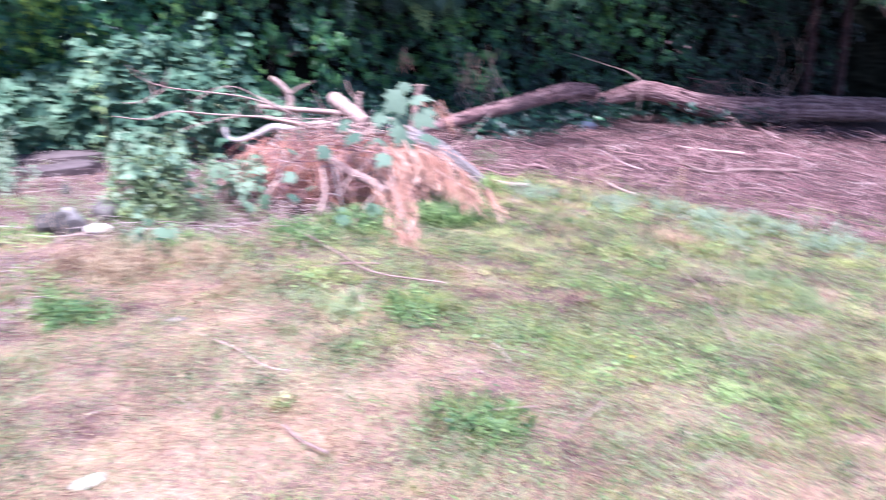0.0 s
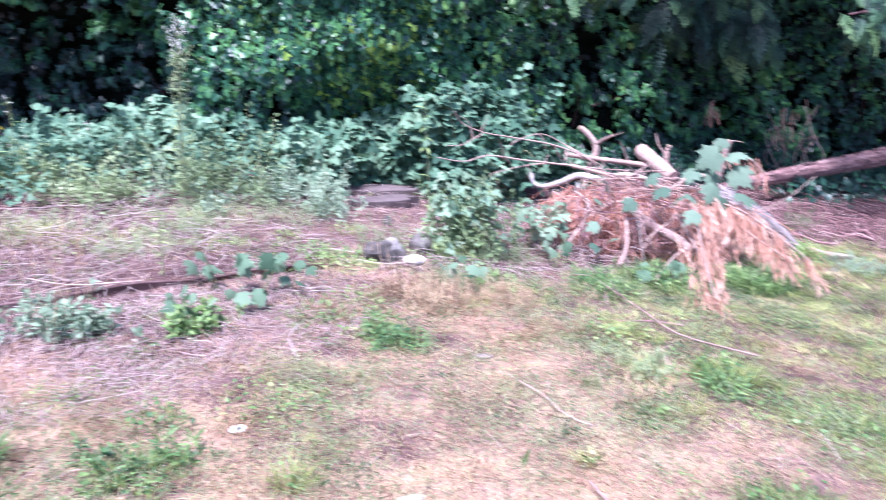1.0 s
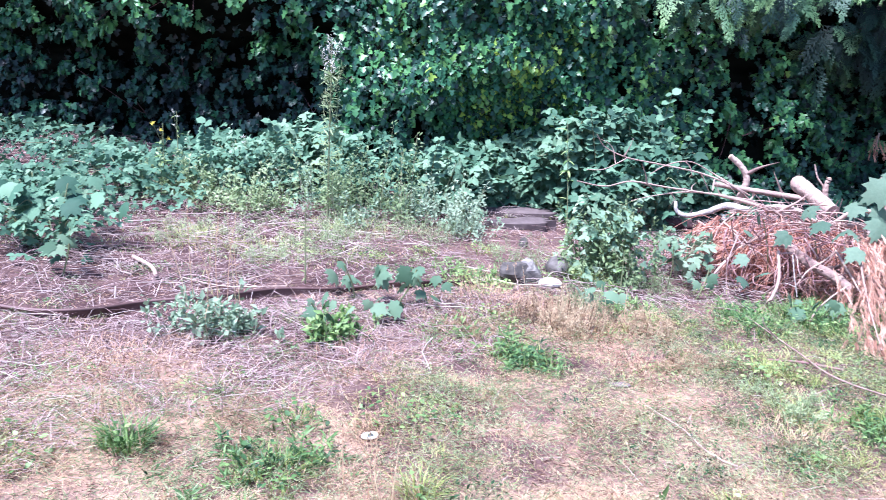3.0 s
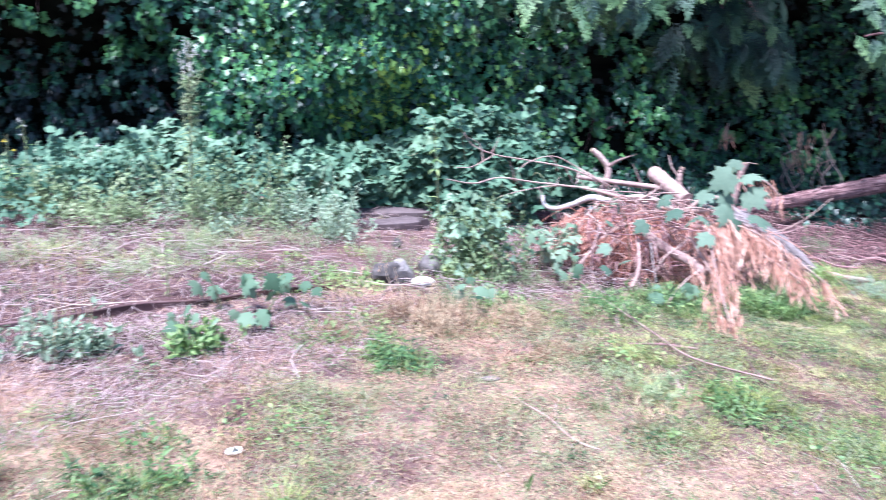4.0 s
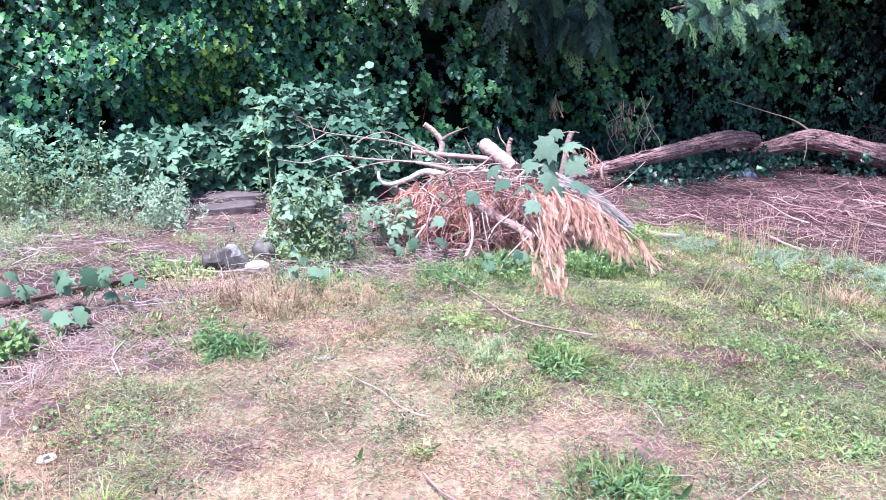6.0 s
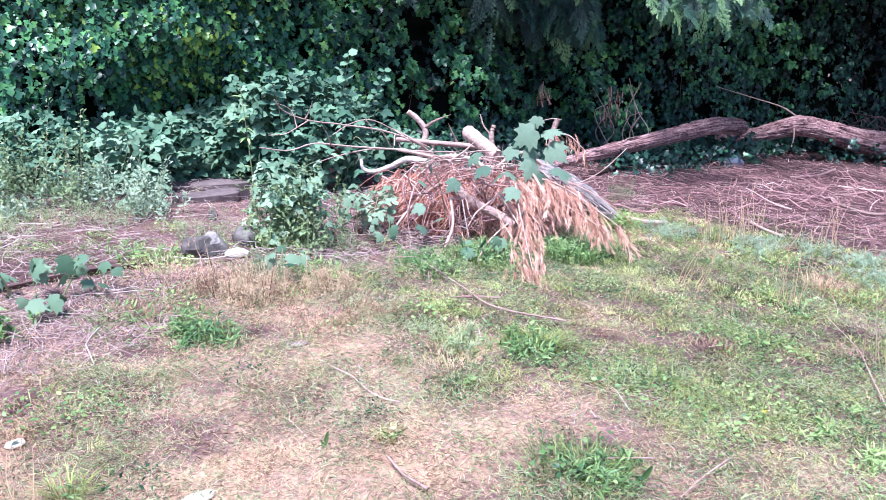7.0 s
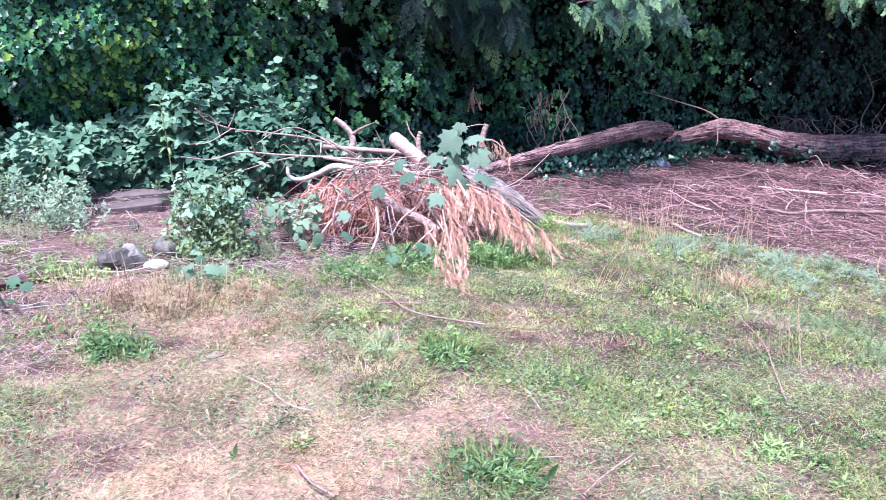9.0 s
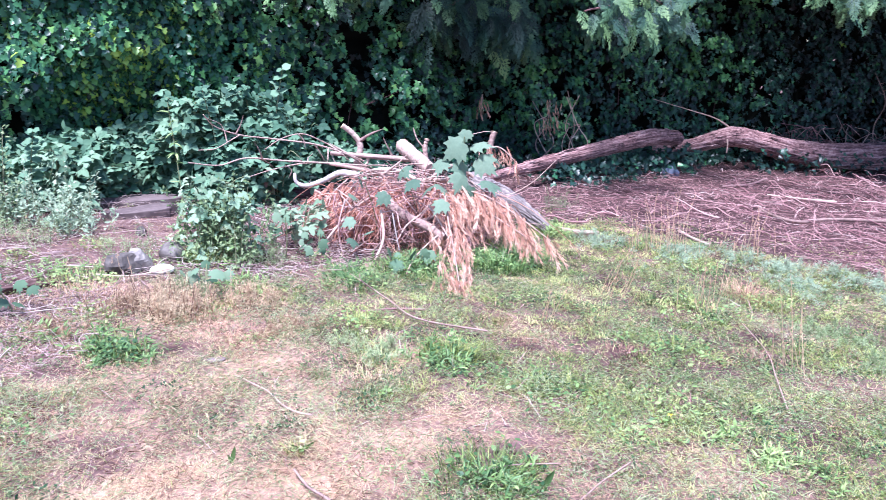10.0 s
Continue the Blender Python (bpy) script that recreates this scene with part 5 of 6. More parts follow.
# ---- bushes ----
def bush(name, label, x, y, r, h, n, shape, size, m, tone=0.5, canes=9, trio=True, group="", ry=None, cat="bush"):
    """Canes that arch from one root, with leaves on and between them."""
    z0 = float(gz(x, y))
    ob = thing(name, label, cat, (x, y, z0), group)
    ry = ry or r
    s, ends = Soup(), []
    for k in range(canes):
        a = rng.uniform(0, 2 * math.pi)
        q = rng.uniform(0.4, 1.0)
        hh = h * rng.uniform(0.65, 1.2)
        pts = [(x + 0.1 * r * math.cos(a), y + 0.1 * ry * math.sin(a), z0), (x + 0.5 * q * r * math.cos(a), y + 0.5 * q * ry * math.sin(a), z0 + hh * 0.8), (x + q * r * math.cos(a), y + q * ry * math.sin(a), z0 + hh * rng.uniform(0.6, 1.0))]
        ends.append(tube(s, pts, 0.006, 0.002, 5, rng.random(), cap=False, steps=5))
    part("cane_tangle", s, M["cane"], ob, kind="stuff")
    s = Soup()
    a = rng.uniform(0, 2 * math.pi, n)
    u = rng.random(n) ** 0.5
    hh = rng.random(n) ** 0.8
    prof = np.sqrt(np.clip(1 - (hh * 0.95) ** 2, 0, 1)) * (1 + 0.2 * waves(a, hh, 3, 61 + int(abs(x) * 10)))
    lx, ly = x + r * u * prof * np.cos(a), y + ry * u * prof * np.sin(a)
    lz = gz(lx, ly) + h * hh * (1 + 0.18 * waves(lx, ly, 7, 62))
    line = np.concatenate(ends)
    on_cane = rng.random(n) < 0.5
    pick = line[rng.integers(0, len(line), n)] + rng.normal(0, 0.035, (n, 3))
    pos = np.where(on_cane[:, None], pick, np.stack([lx, ly, lz], -1))
    pos[:, 2] = np.maximum(pos[:, 2], gz(pos[:, 0], pos[:, 1]) + 0.015)
    az = a + rng.normal(0, 0.8, n)
    tip = np.stack([np.cos(az), np.sin(az) - 0.3, rng.normal(-0.35, 0.4, n)], -1)
    face = np.stack([0.35 * np.cos(a) + rng.normal(0, 0.4, n), 0.2 * np.sin(a) + rng.normal(-0.55, 0.4, n), rng.normal(0.75, 0.3, n)], -1)
    sz = size * rng.uniform(0.6, 1.2, n)
    # inner leaves get a lower tone, painting shade inside the bush
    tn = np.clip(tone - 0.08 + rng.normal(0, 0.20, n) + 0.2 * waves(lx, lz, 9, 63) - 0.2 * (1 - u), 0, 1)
    fr = basis(tip, face)
    if trio:
        pos = np.repeat(pos, 3, 0)
        turn = np.tile([0.0, 1.5, -1.5], n)
        f3 = np.repeat(fr, 3, 0)
        c, sn = np.cos(turn)[:, None], np.sin(turn)[:, None]
        yv, xv = f3[:, :, 1] * c + f3[:, :, 0] * sn, f3[:, :, 0] * c - f3[:, :, 1] * sn
        fr = np.stack([xv, yv, f3[:, :, 2]], -1)
        sz, tn = np.repeat(sz, 3) * np.tile([1, 0.85, 0.85], n), np.repeat(tn, 3)
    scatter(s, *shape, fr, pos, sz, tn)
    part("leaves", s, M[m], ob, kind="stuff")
    return ob


BR = "bramble bushes along the hedge foot"
bl = "grey-green bramble bush growing at the hedge foot"
for x, y, r, h, n, tone in ((-2.8, 3.75, 0.50, 0.30, 90, 0.70), (-3.3, 4.3, 0.6, 0.30, 230, 0.58), (-3.2, 5.2, 0.65, 0.26, 260, 0.5), (-2.6, 5.75, 0.55, 0.42, 300, 0.68), (-4.4, 4.8, 0.8, 0.18, 260, 0.5), (-4.2, 6.2, 0.8, 0.2, 260, 0.36), (-3.1, 6.4, 0.75, 0.32, 300, 0.45), (-2.2, 6.35, 0.6, 0.54, 300, 0.64), (-1.6, 6.1, 0.5, 0.48, 280, 0.64), (-1.0, 6.3, 0.45, 0.45, 240, 0.62), (-1.1, 6.7, 0.45, 0.5, 240, 0.6)):
    bush("bramble", bl, x, y, r, h, int(n * (1.8 if y > 6.2 else 3.0)), OVAL, 0.076 if y > 6.2 else 0.047, "bramble", tone + (0.05 if y > 6.2 else -0.04) + rng.normal(0, 0.08), 10, True, group=BR)
for x, y, r, h, n, tone in ((0.42, 6.8, 0.42, 0.92, 260, 0.46), (0.85, 7.4, 0.35, 0.75, 110, 0.45), (1.25, 7.7, 0.45, 0.4, 130, 0.5), (0.58, 6.6, 0.32, 0.60, 150, 0.5), (-5.5, 5.2, 0.9, 0.22, 200, 0.4), (-5.4, 6.8, 0.9, 0.2, 150, 0.4)):
    bush("bramble", bl, x, y, r, h, int(n * (1.8 if y > 6.2 else 3.0)), OVAL, 0.076 if y > 6.2 else 0.047, "bramble", tone + (0.05 if y > 6.2 else -0.04) + rng.normal(0, 0.08), 10, True, group=BR)
for x, y, r, h, n, tone in ((-0.85, 6.55, 0.40, 0.48, 280, 0.62), (-0.42, 6.80, 0.42, 0.62, 320, 0.66), (-0.20, 6.78, 0.36, 0.44, 250, 0.66), (0.02, 6.58, 0.45, 0.84, 440, 0.60), (0.2, 6.45, 0.34, 0.5, 260, 0.60)):
    bush("bramble", bl, x, y, r, h, int(n * 1.6), OVAL, 0.076, "bramble", tone, 10, True, group=BR, ry=0.20)
shoot("large-leaved pale shoots among the brambles", on(-2.75, 3.7, 0), [(-2.75 + rng.normal(0, 0.2), 3.68 + rng.normal(0, 0.16), float(gz(-2.75, 3.7)) + rng.uniform(0.14, 0.38), rng.uniform(0.09, 0.15)) for k in range(26)], "bramble")
bush("bramble", "leafy bramble bush beside the brush heap", 0.26, 4.85, 0.30, 0.42, 190, OVAL, 0.048, "bramble", 1.15, 7, True)
bush("bramble", "pale green leafy bush beside the brush heap", 0.20, 4.78, 0.28, 0.50, 130, OVAL, 0.042, "sage", 0.95, 7, True)
bush("bramble", "low bramble shoots beside the brush heap", 0.72, 5.15, 0.25, 0.32, 60, OVAL, 0.06, "sage", 0.7, 6, True)
bush("bramble", "tall bramble cane climbing against the ivy", 0.58, 7.0, 0.16, 1.02, 60, OVAL, 0.09, "bramble", 0.7, 4, True)
bush("bramble", "bramble cane climbing against the ivy", 0.30, 6.9, 0.3, 0.95, 60, OVAL, 0.10, "bramble", 0.6, 5, True)
# single canes with pairs of leaves
def cane(x, y, h, lean, size=0.075):
    z0 = float(gz(x, y))
    ob = thing("bramble_cane", "upright pale green bramble cane with paired leaves", "cane", (x, y, z0), "bramble canes")
    s = Soup()
    p = tube(s, [(x, y, z0), (x + lean * 0.3, y - 0.05, z0 + h * 0.55), (x + lean, y - 0.15, z0 + h)], 0.006, 0.003, 6, 0.6, steps=8)
    part("stem", s, M["cane"], ob)
    for k in range(len(p) // 3, len(p)):
        for sg in (-1, 1):
            s = Soup()
            tip = np.array([[sg, rng.normal(-0.3, 0.3), rng.normal(0.0, 0.3)]])
            scatter(s, *ROUND, basis(tip, np.array([[rng.normal(0, 0.3), -0.7, 0.9]])), [p[k]], [size * rng.uniform(0.6, 1.2)], [np.clip(rng.normal(0.5, 0.15), 0, 1)])
            part("leaf", s, M["bramble"], ob)


for x, y, h, lean in ((0.55, 6.75, 1.12, 0.12), (0.75, 6.9, 1.0, 0.22), (0.15, 6.5, 0.95, -0.1), (-0.2, 6.95, 0.8, -0.12), (0.1, 6.6, 0.7, 0.1), (-1.15, 6.0, 0.62, 0.1), (-2.3, 6.0, 0.6, -0.1), (-2.9, 5.7, 0.55, 0.1)):
    cane(x, y, h, lean)


# feathery weeds
def feathery(label, x, y, r, h, stems, m="feather", tone=0.6, leaf=0.018, per=34, shape=SLIM, group="weed clumps", stem_mat="cane"):
    """Many thin upright stems set with fine leaflets."""
    z0 = float(gz(x, y))
    ob = thing("weed", label, "weed", (x, y, z0), group)
    a, q = rng.uniform(0, 6.3, stems), np.minimum(np.abs(rng.normal(0, 0.62, stems)), 1.7)
    k = rng.integers(0, 4, stems)
    bx, by = x + r * (0.8 * q * np.cos(a) + rng.normal(0, 0.45, 4)[k]), y + r * (0.8 * q * np.sin(a) + rng.normal(0, 0.45, 4)[k])
    hh = h * rng.uniform(0.25, 1.2, stems) * rng.uniform(0.55, 1.1, 4)[k] * (1 - 0.3 * np.minimum(q, 1))
    lean = rng.normal(0, 0.16, (stems, 2)) + np.stack([np.cos(a), np.sin(a)], -1) * (0.25 * q)[:, None]
    base = np.stack([bx, by, gz(bx, by)], -1)
    tips = base + np.column_stack([lean * hh[:, None], hh])
    s = Soup()
    for p, e in zip(base, tips):
        tube(s, [p, (p + e) / 2 + rng.normal(0, 0.01, 3), e], 0.0022, 0.0010, 3, rng.random(), cap=False, steps=2)
    part("stem_tangle", s, M[stem_mat], ob, kind="stuff")
    i = np.repeat(np.arange(stems), per)
    n = len(i)
    u = rng.random(n) ** 0.8
    side = rng.normal(0, 1, (n, 3)) * (0.010 + 0.045 * h) * (1.15 - u)[:, None]
    at = base[i] + (tips - base)[i] * (0.12 + 0.9 * u)[:, None] + side
    at[:, 2] = np.maximum(at[:, 2], gz(at[:, 0], at[:, 1]) + 0.008)
    tip = side * 30 + np.stack([rng.normal(0, 0.5, n), rng.normal(0, 0.5, n), rng.normal(0.4, 0.4, n)], -1)
    face = np.stack([rng.normal(0, 0.5, n), rng.normal(-0.5, 0.4, n), np.ones(n)], -1)
    s = Soup()
    scatter(s, *shape, basis(tip, face), at, leaf * rng.uniform(0.6, 1.4, n), np.clip(rng.normal(tone, 0.1, stems)[i] + rng.normal(0, 0.14, n), 0, 1))
    part("leaves", s, M[m], ob, kind="stuff")
    return ob


WEEDS = {"pale grey-green weed growing in litter": ("sage", 0.95, 0.030, 30, DIAMOND), "feathery grey-green weed clump": ("sage", 0.78, 0.030, 34, DIAMOND), "grey-green weed with pale stems by the edging": ("sage", 0.75, 0.036, 14, DIAMOND), "small leafy weed in the litter": ("weed", 0.5, 0.034, 14, DIAMOND), "low feathery grey-green weed patch": ("sage", 1.0, 0.024, 30, SLIM)}
for x, y, r, h, n, label, tone in ((-1.6, 5.3, 0.36, 0.62, 60, "tall feathery pale green weed clump", 0.5), (-1.2, 5.6, 0.40, 0.42, 44, "feathery grey-green weed clump", 0.5), (-2.1, 5.5, 0.42, 0.46, 44, "feathery grey-green weed clump", 0.5), (-0.75, 5.45, 0.20, 0.42, 48, "pale grey-green weed growing in litter", 0.6), (-1.5, 4.95, 0.42, 0.14, 110, "low yellowish feathery weed patch in litter", 0.8), (-0.95, 5.15, 0.28, 0.16, 60, "low yellowish feathery weed patch in litter", 0.7), (-2.15, 4.4, 0.30, 0.12, 80, "low yellowish feathery weed patch in litter", 0.85), (-1.6, 4.35, 0.30, 0.13, 80, "low yellowish feathery weed patch in litter", 0.75), (-1.37, 2.95, 0.15, 0.22, 42, "grey-green weed with pale stems by the edging", 0.5), (-0.95, 3.15, 0.13, 0.16, 32, "small leafy weed in the litter", 0.4), (-0.3, 4.75, 0.12, 0.26, 24, "thin green weed beside the stones", 0.45)):
    feathery(label, x, y, r, h, n, *WEEDS.get(label, ("feather", tone - (0.06 if h > 0.3 else 0), 0.030 if h > 0.3 else 0.018, 34, DIAMOND if h > 0.3 else SLIM)))
for x, y, r, h, n, label, tone in ((3.5, 4.9, 0.30, 0.10, 70, "low feathery grey-green weed patch", 0.62), (3.95, 4.6, 0.30, 0.11, 80, "low feathery grey-green weed patch", 0.6), (4.4, 4.25, 0.26, 0.12, 70, "low feathery grey-green weed patch", 0.62), (4.45, 3.7, 0.26, 0.12, 60, "low feathery grey-green weed patch", 0.55), (2.95, 5.4, 0.22, 0.09, 50, "low feathery grey-green weed patch", 0.6), (3.85, 4.05, 0.25, 0.07, 60, "low feathery grey-green weed patch", 0.6), (3.2, 6.75, 0.12, 0.24, 26, "small dark weed in the litter", 0.2), (3.4, 3.25, 0.2, 0.09, 50, "low leafy weed at the lawn edge", 0.5), (3.35, 2.85, 0.22, 0.1, 50, "low leafy weed at the lawn edge", 0.45), (0.15, 3.98, 0.12, 0.18, 30, "grey-green weed in withered weeds", 0.45), (0.20, 4.86, 0.24, 0.46, 90, "fine-leaved pale weed growing through the bramble", 0.42)):
    feathery(label, x, y, r, h, n, *WEEDS.get(label, ("feather", tone - (0.06 if h > 0.3 else 0), 0.030 if h > 0.3 else 0.018, 34, DIAMOND if h > 0.3 else SLIM)))
for x, y, r, h, n, label, tone in ((0.5, 4.75, 0.16, 0.2, 30, "fine-leaved pale weed beside the bramble", 0.5), (0.98, 3.12, 0.16, 0.08, 60, "low feathery grey-green weed in the lawn", 0.75), (-2.3, 5.25, 0.3, 0.35, 50, "yellowish feathery weeds before the brambles", 0.7), (-2.75, 5.3, 0.3, 0.38, 50, "yellowish feathery weeds before the brambles", 0.65)):
    feathery(label, x, y, r, h, n, *WEEDS.get(label, ("feather", tone - (0.06 if h > 0.3 else 0), 0.030 if h > 0.3 else 0.018, 34, DIAMOND if h > 0.3 else SLIM)))
for x, y, r, h, n, label, tone in ((0.05, 4.78, 0.15, 0.15, 60, "bright green weed beside the stones", 0.55), (-0.55, 4.30, 0.14, 0.10, 60, "bright green weed in front of the rock", 0.5), (1.38, 4.52, 0.22, 0.15, 120, "lush bright green weeds at the heap's foot", 0.36), (1.05, 4.45, 0.18, 0.11, 80, "lush green weeds at the heap's foot", 0.34), (2.02, 4.66, 0.20, 0.20, 130, "lush bright green weeds under the withered frond", 0.38), (2.68, 5.62, 0.16, 0.15, 80, "bright green weeds beside the weathered log", 0.6), (1.3, 3.04, 0.10, 0.13, 70, "dark green leafy weed tuft in the lawn", 0.3), (-0.06, 3.25, 0.12, 0.11, 70, "dark green leafy weed tuft in dry grass", 0.3), (-0.71, 1.99, 0.12, 0.09, 70, "dark green leafy weed tuft in dry grass", 0.25), (0.35, 4.15, 0.16, 0.08, 60, "low green weeds before the bramble", 0.5), (1.2, 2.1, 0.14, 0.08, 60, "dark green leafy weeds near the lawn edge", 0.3), (2.2, 2.3, 0.2, 0.06, 70, "low bright green weeds in the lawn", 0.6), (-0.3, 3.45, 0.14, 0.10, 50, "green weeds by the litter edge", 0.4)):
    feathery(label, x, y, r * 1.45, h * 0.75, int(n * 0.6), "weed", tone + 0.10, 0.030, 13, LANCE)
for x, y, r, h, n, tone in ((0.16, 3.75, 0.24, 0.19, 130, 0.75), (0.42, 3.85, 0.18, 0.14, 70, 0.65), (-0.15, 3.85, 0.18, 0.12, 60, 0.4), (-0.4, 3.5, 0.2, 0.08, 60, 0.45), (0.6, 3.4, 0.2, 0.07, 60, 0.5)):
    feathery("tan feathery withered weed clump in dry grass", x, y, r, h, n, "rust", tone, 0.016, 34, group="withered weed clumps", stem_mat="rust")


def tall_stalk(label, x, y, h, m="cane", heads=0, leaves=10, lean=(0, 0), size=0.06, head_mat="flower", r=0.005, name="tall_weed", bloom=1.0):
    z0 = float(gz(x, y))
    ob = thing(name, label, "weed", (x, y, z0))
    s = Soup()
    p = tube(s, [(x, y, z0), (x + lean[0] * 0.4, y + lean[1] * 0.4, z0 + h * 0.5), (x + lean[0], y + lean[1], z0 + h)], r, r * 0.45, 6, 0.55, steps=7)
    part("stalk", s, M[m], ob)
    if leaves:
        s = Soup()
        at = p[rng.integers(1, len(p) - 1, leaves)]
        a = rng.uniform(0, 6.3, leaves)
        tip = np.stack([np.cos(a), np.sin(a), rng.normal(0.1, 0.4, leaves)], -1)
        scatter(s, *LANCE, basis(tip, np.tile([[0, -0.4, 1.0]], (leaves, 1))), at, size * rng.uniform(0.5, 1.5, leaves), rng.uniform(0.4, 0.9, leaves))
        part("leaves", s, M["weed" if m == "cane" else "straw"], ob, kind="stuff")
    for k in range(heads):
        q = np.array(p[-1]) - (0, 0, 1.0 * h * 0.35 * (k / max(heads, 1)) ** 1.2)
        q = q + (rng.normal(0, 0.045), rng.normal(0, 0.03), 0)
        s = Soup()
        b = 12
        d = unit(rng.normal(0, 1, (b, 3)) + (0, -0.2, 0.6))
        scatter(s, *LANCE, basis(d, np.tile([[0.1, -1, 0.3]], (b, 1))), np.tile(q, (b, 1)), bloom * rng.uniform(0.012, 0.026, b), rng.random(b))
        part("flower_head", s, M[head_mat], ob)
        s = Soup()
        tube(s, [p[min(len(p) - 2, int(len(p) * 0.7))], q], 0.002, 0.0015, 4, 0.6, cap=False)
        part("flower_stem", s, M[m], ob)
    return ob


def thistle(x, y, h):
    z0 = float(gz(x, y))
    ob = thing("thistle", "tall branching thistle-like weed with pale fluffy heads", "weed", (x, y, z0))
    s = Soup()
    p = tube(s, [(x, y, z0), (x + 0.01, y, z0 + h * 0.5), (x + 0.03, y - 0.02, z0 + h)], 0.008, 0.003, 6, 0.6, steps=9)
    part("stalk", s, M["cane"], ob)
    lv = Soup()
    n = 150
    at = p[rng.integers(2, int(len(p) * 0.85), n)] + rng.normal(0, 0.008, (n, 3))
    a = rng.uniform(0, 6.3, n)
    tip = np.stack([np.cos(a), np.sin(a), rng.normal(0.25, 0.5, n)], -1)
    scatter(lv, *SLIM, basis(tip, np.tile([[0, -0.5, 1.0]], (n, 1))), at, rng.uniform(0.04, 0.11, n), rng.uniform(0.3, 0.8, n))
    part("leaves", lv, M["feather"], ob, kind="stuff")
    for k in range(16):
        q = p[int(len(p) * (0.55 + 0.43 * k / 16))]
        a = k * 2.4
        ln = rng.uniform(0.07, 0.17) * (1.2 - k / 26)
        e = q + np.array([math.cos(a) * ln * 0.55, math.sin(a) * ln * 0.55, ln])
        s = Soup()
        t = tube(s, [q, (q + e) / 2 + (math.cos(a) * 0.02, 0, -0.01), e], 0.0025, 0.0012, 4, 0.5, cap=False, steps=4)
        b = part("side_stem", s, M["cane"], ob)
        m = 30
        f = Soup()
        at = t[rng.integers(len(t) // 3, len(t), m)] + rng.normal(0, 0.010, (m, 3))
        d = unit(rng.normal(0, 0.7, (m, 3)) + (0, 0, 0.8))
        scatter(f, *SLIM, basis(d, np.tile([[0.1, -1, 0.3]], (m, 1))), at, rng.uniform(0.012, 0.034, m), rng.uniform(0.55, 1.0, m))
        part("fluffy_head", f, M["flower" if k > 8 else "feather"], b)


thistle(-1.7, 5.2, 1.22)
tall_stalk("tall thin green weed stalk with small leaves", -0.02, 5.3, 0.92, leaves=34, lean=(-0.06, 0), size=0.05)
tall_stalk("yellow-flowered weed stalk among the brambles", -2.95, 5.2, 0.55, heads=3, leaves=10, head_mat="yellow")
tall_stalk("white umbel-headed weed stalk among the brambles", -3.3, 6.0, 0.55, heads=3, leaves=6)
tall_stalk("pale umbel-headed weed stalk among the brambles", -2.5, 5.6, 0.48, heads=3, leaves=6)
tall_stalk("slender dark weed stalk in the litter", -1.32, 3.8, 0.42, leaves=12, size=0.04)
tall_stalk("small pale-headed weed beside the bramble", 0.33, 4.55, 0.26, heads=2, leaves=8, head_mat="cane", size=0.04)
tall_stalk("small yellow flower on a thin stalk in the lawn", 1.97, 2.42, 0.05, heads=1, leaves=4, head_mat="yellow", size=0.03, r=0.002, bloom=0.55)


def dry_stalks(x, y, n, h, spread, lean=(0.0, 0.0)):
    ob = thing("dry_stalks", "clump of thin dry upright grass stalks", "grass clump", on(x, y, 0), "dry stalk clumps")
    seeds = Soup()
    for k in range(n):
        px, py = x + rng.normal(0, spread), y + rng.normal(0, spread)
        hh = h * rng.uniform(0.25, 1.1)
        z = float(gz(px, py))
        s = Soup()
        e = (px + lean[0] * hh + rng.normal(0, 0.12) * hh, py + lean[1] * hh + rng.normal(0, 0.12) * hh, z + hh)
        p = tube(s, [(px, py, z), ((px + e[0]) / 2 + rng.normal(0, 0.01), (py + e[1]) / 2, z + hh * 0.55), e], 0.0022, 0.0010, 3, rng.uniform(0.55, 1.0), cap=False, steps=5)
        b = 10
        at = p[rng.integers(len(p) // 2, len(p), b)]
        d = unit(rng.normal(0, 0.7, (b, 3)) + (0, 0, 0.9))
        scatter(seeds, *LANCE, basis(d, np.tile([[0.1, -1, 0.2]], (b, 1))), at, rng.uniform(0.007, 0.017, b), rng.uniform(0.25, 0.7, b))
        part("stalk", s, M["straw"], ob)
    part("seed_fluff", seeds, M["straw"], ob, kind="stuff")


for x, y, n, h, sp, ln in ((3.32, 5.15, 36, 0.44, 0.13, (0, 0)), (3.95, 5.0, 16, 0.34, 0.12, (0, 0)), (2.5, 4.05, 9, 0.26, 0.04, (0.4, 0)), (2.95, 3.75, 12, 0.34, 0.05, (0.05, 0)), (2.9, 2.9, 8, 0.42, 0.04, (-0.15, 0)), (1.92, 3.6, 4, 0.28, 0.03, (0.1, 0)), (-1.37, 2.95, 9, 0.50, 0.06, (0, 0)), (-1.17, 1.98, 10, 0.24, 0.05, (-0.1, 0)), (-0.35, 1.98, 12, 0.17, 0.07, (0, 0)), (0.05, 3.75, 10, 0.16, 0.12, (0, 0)), (-0.28, 4.3, 5, 0.2, 0.05, (0, 0)), (4.7, 4.2, 6, 0.3, 0.08, (0, 0)), (-0.55, 2.25, 8, 0.14, 0.1, (0, 0))):
    dry_stalks(x, y, n, h, sp, ln)


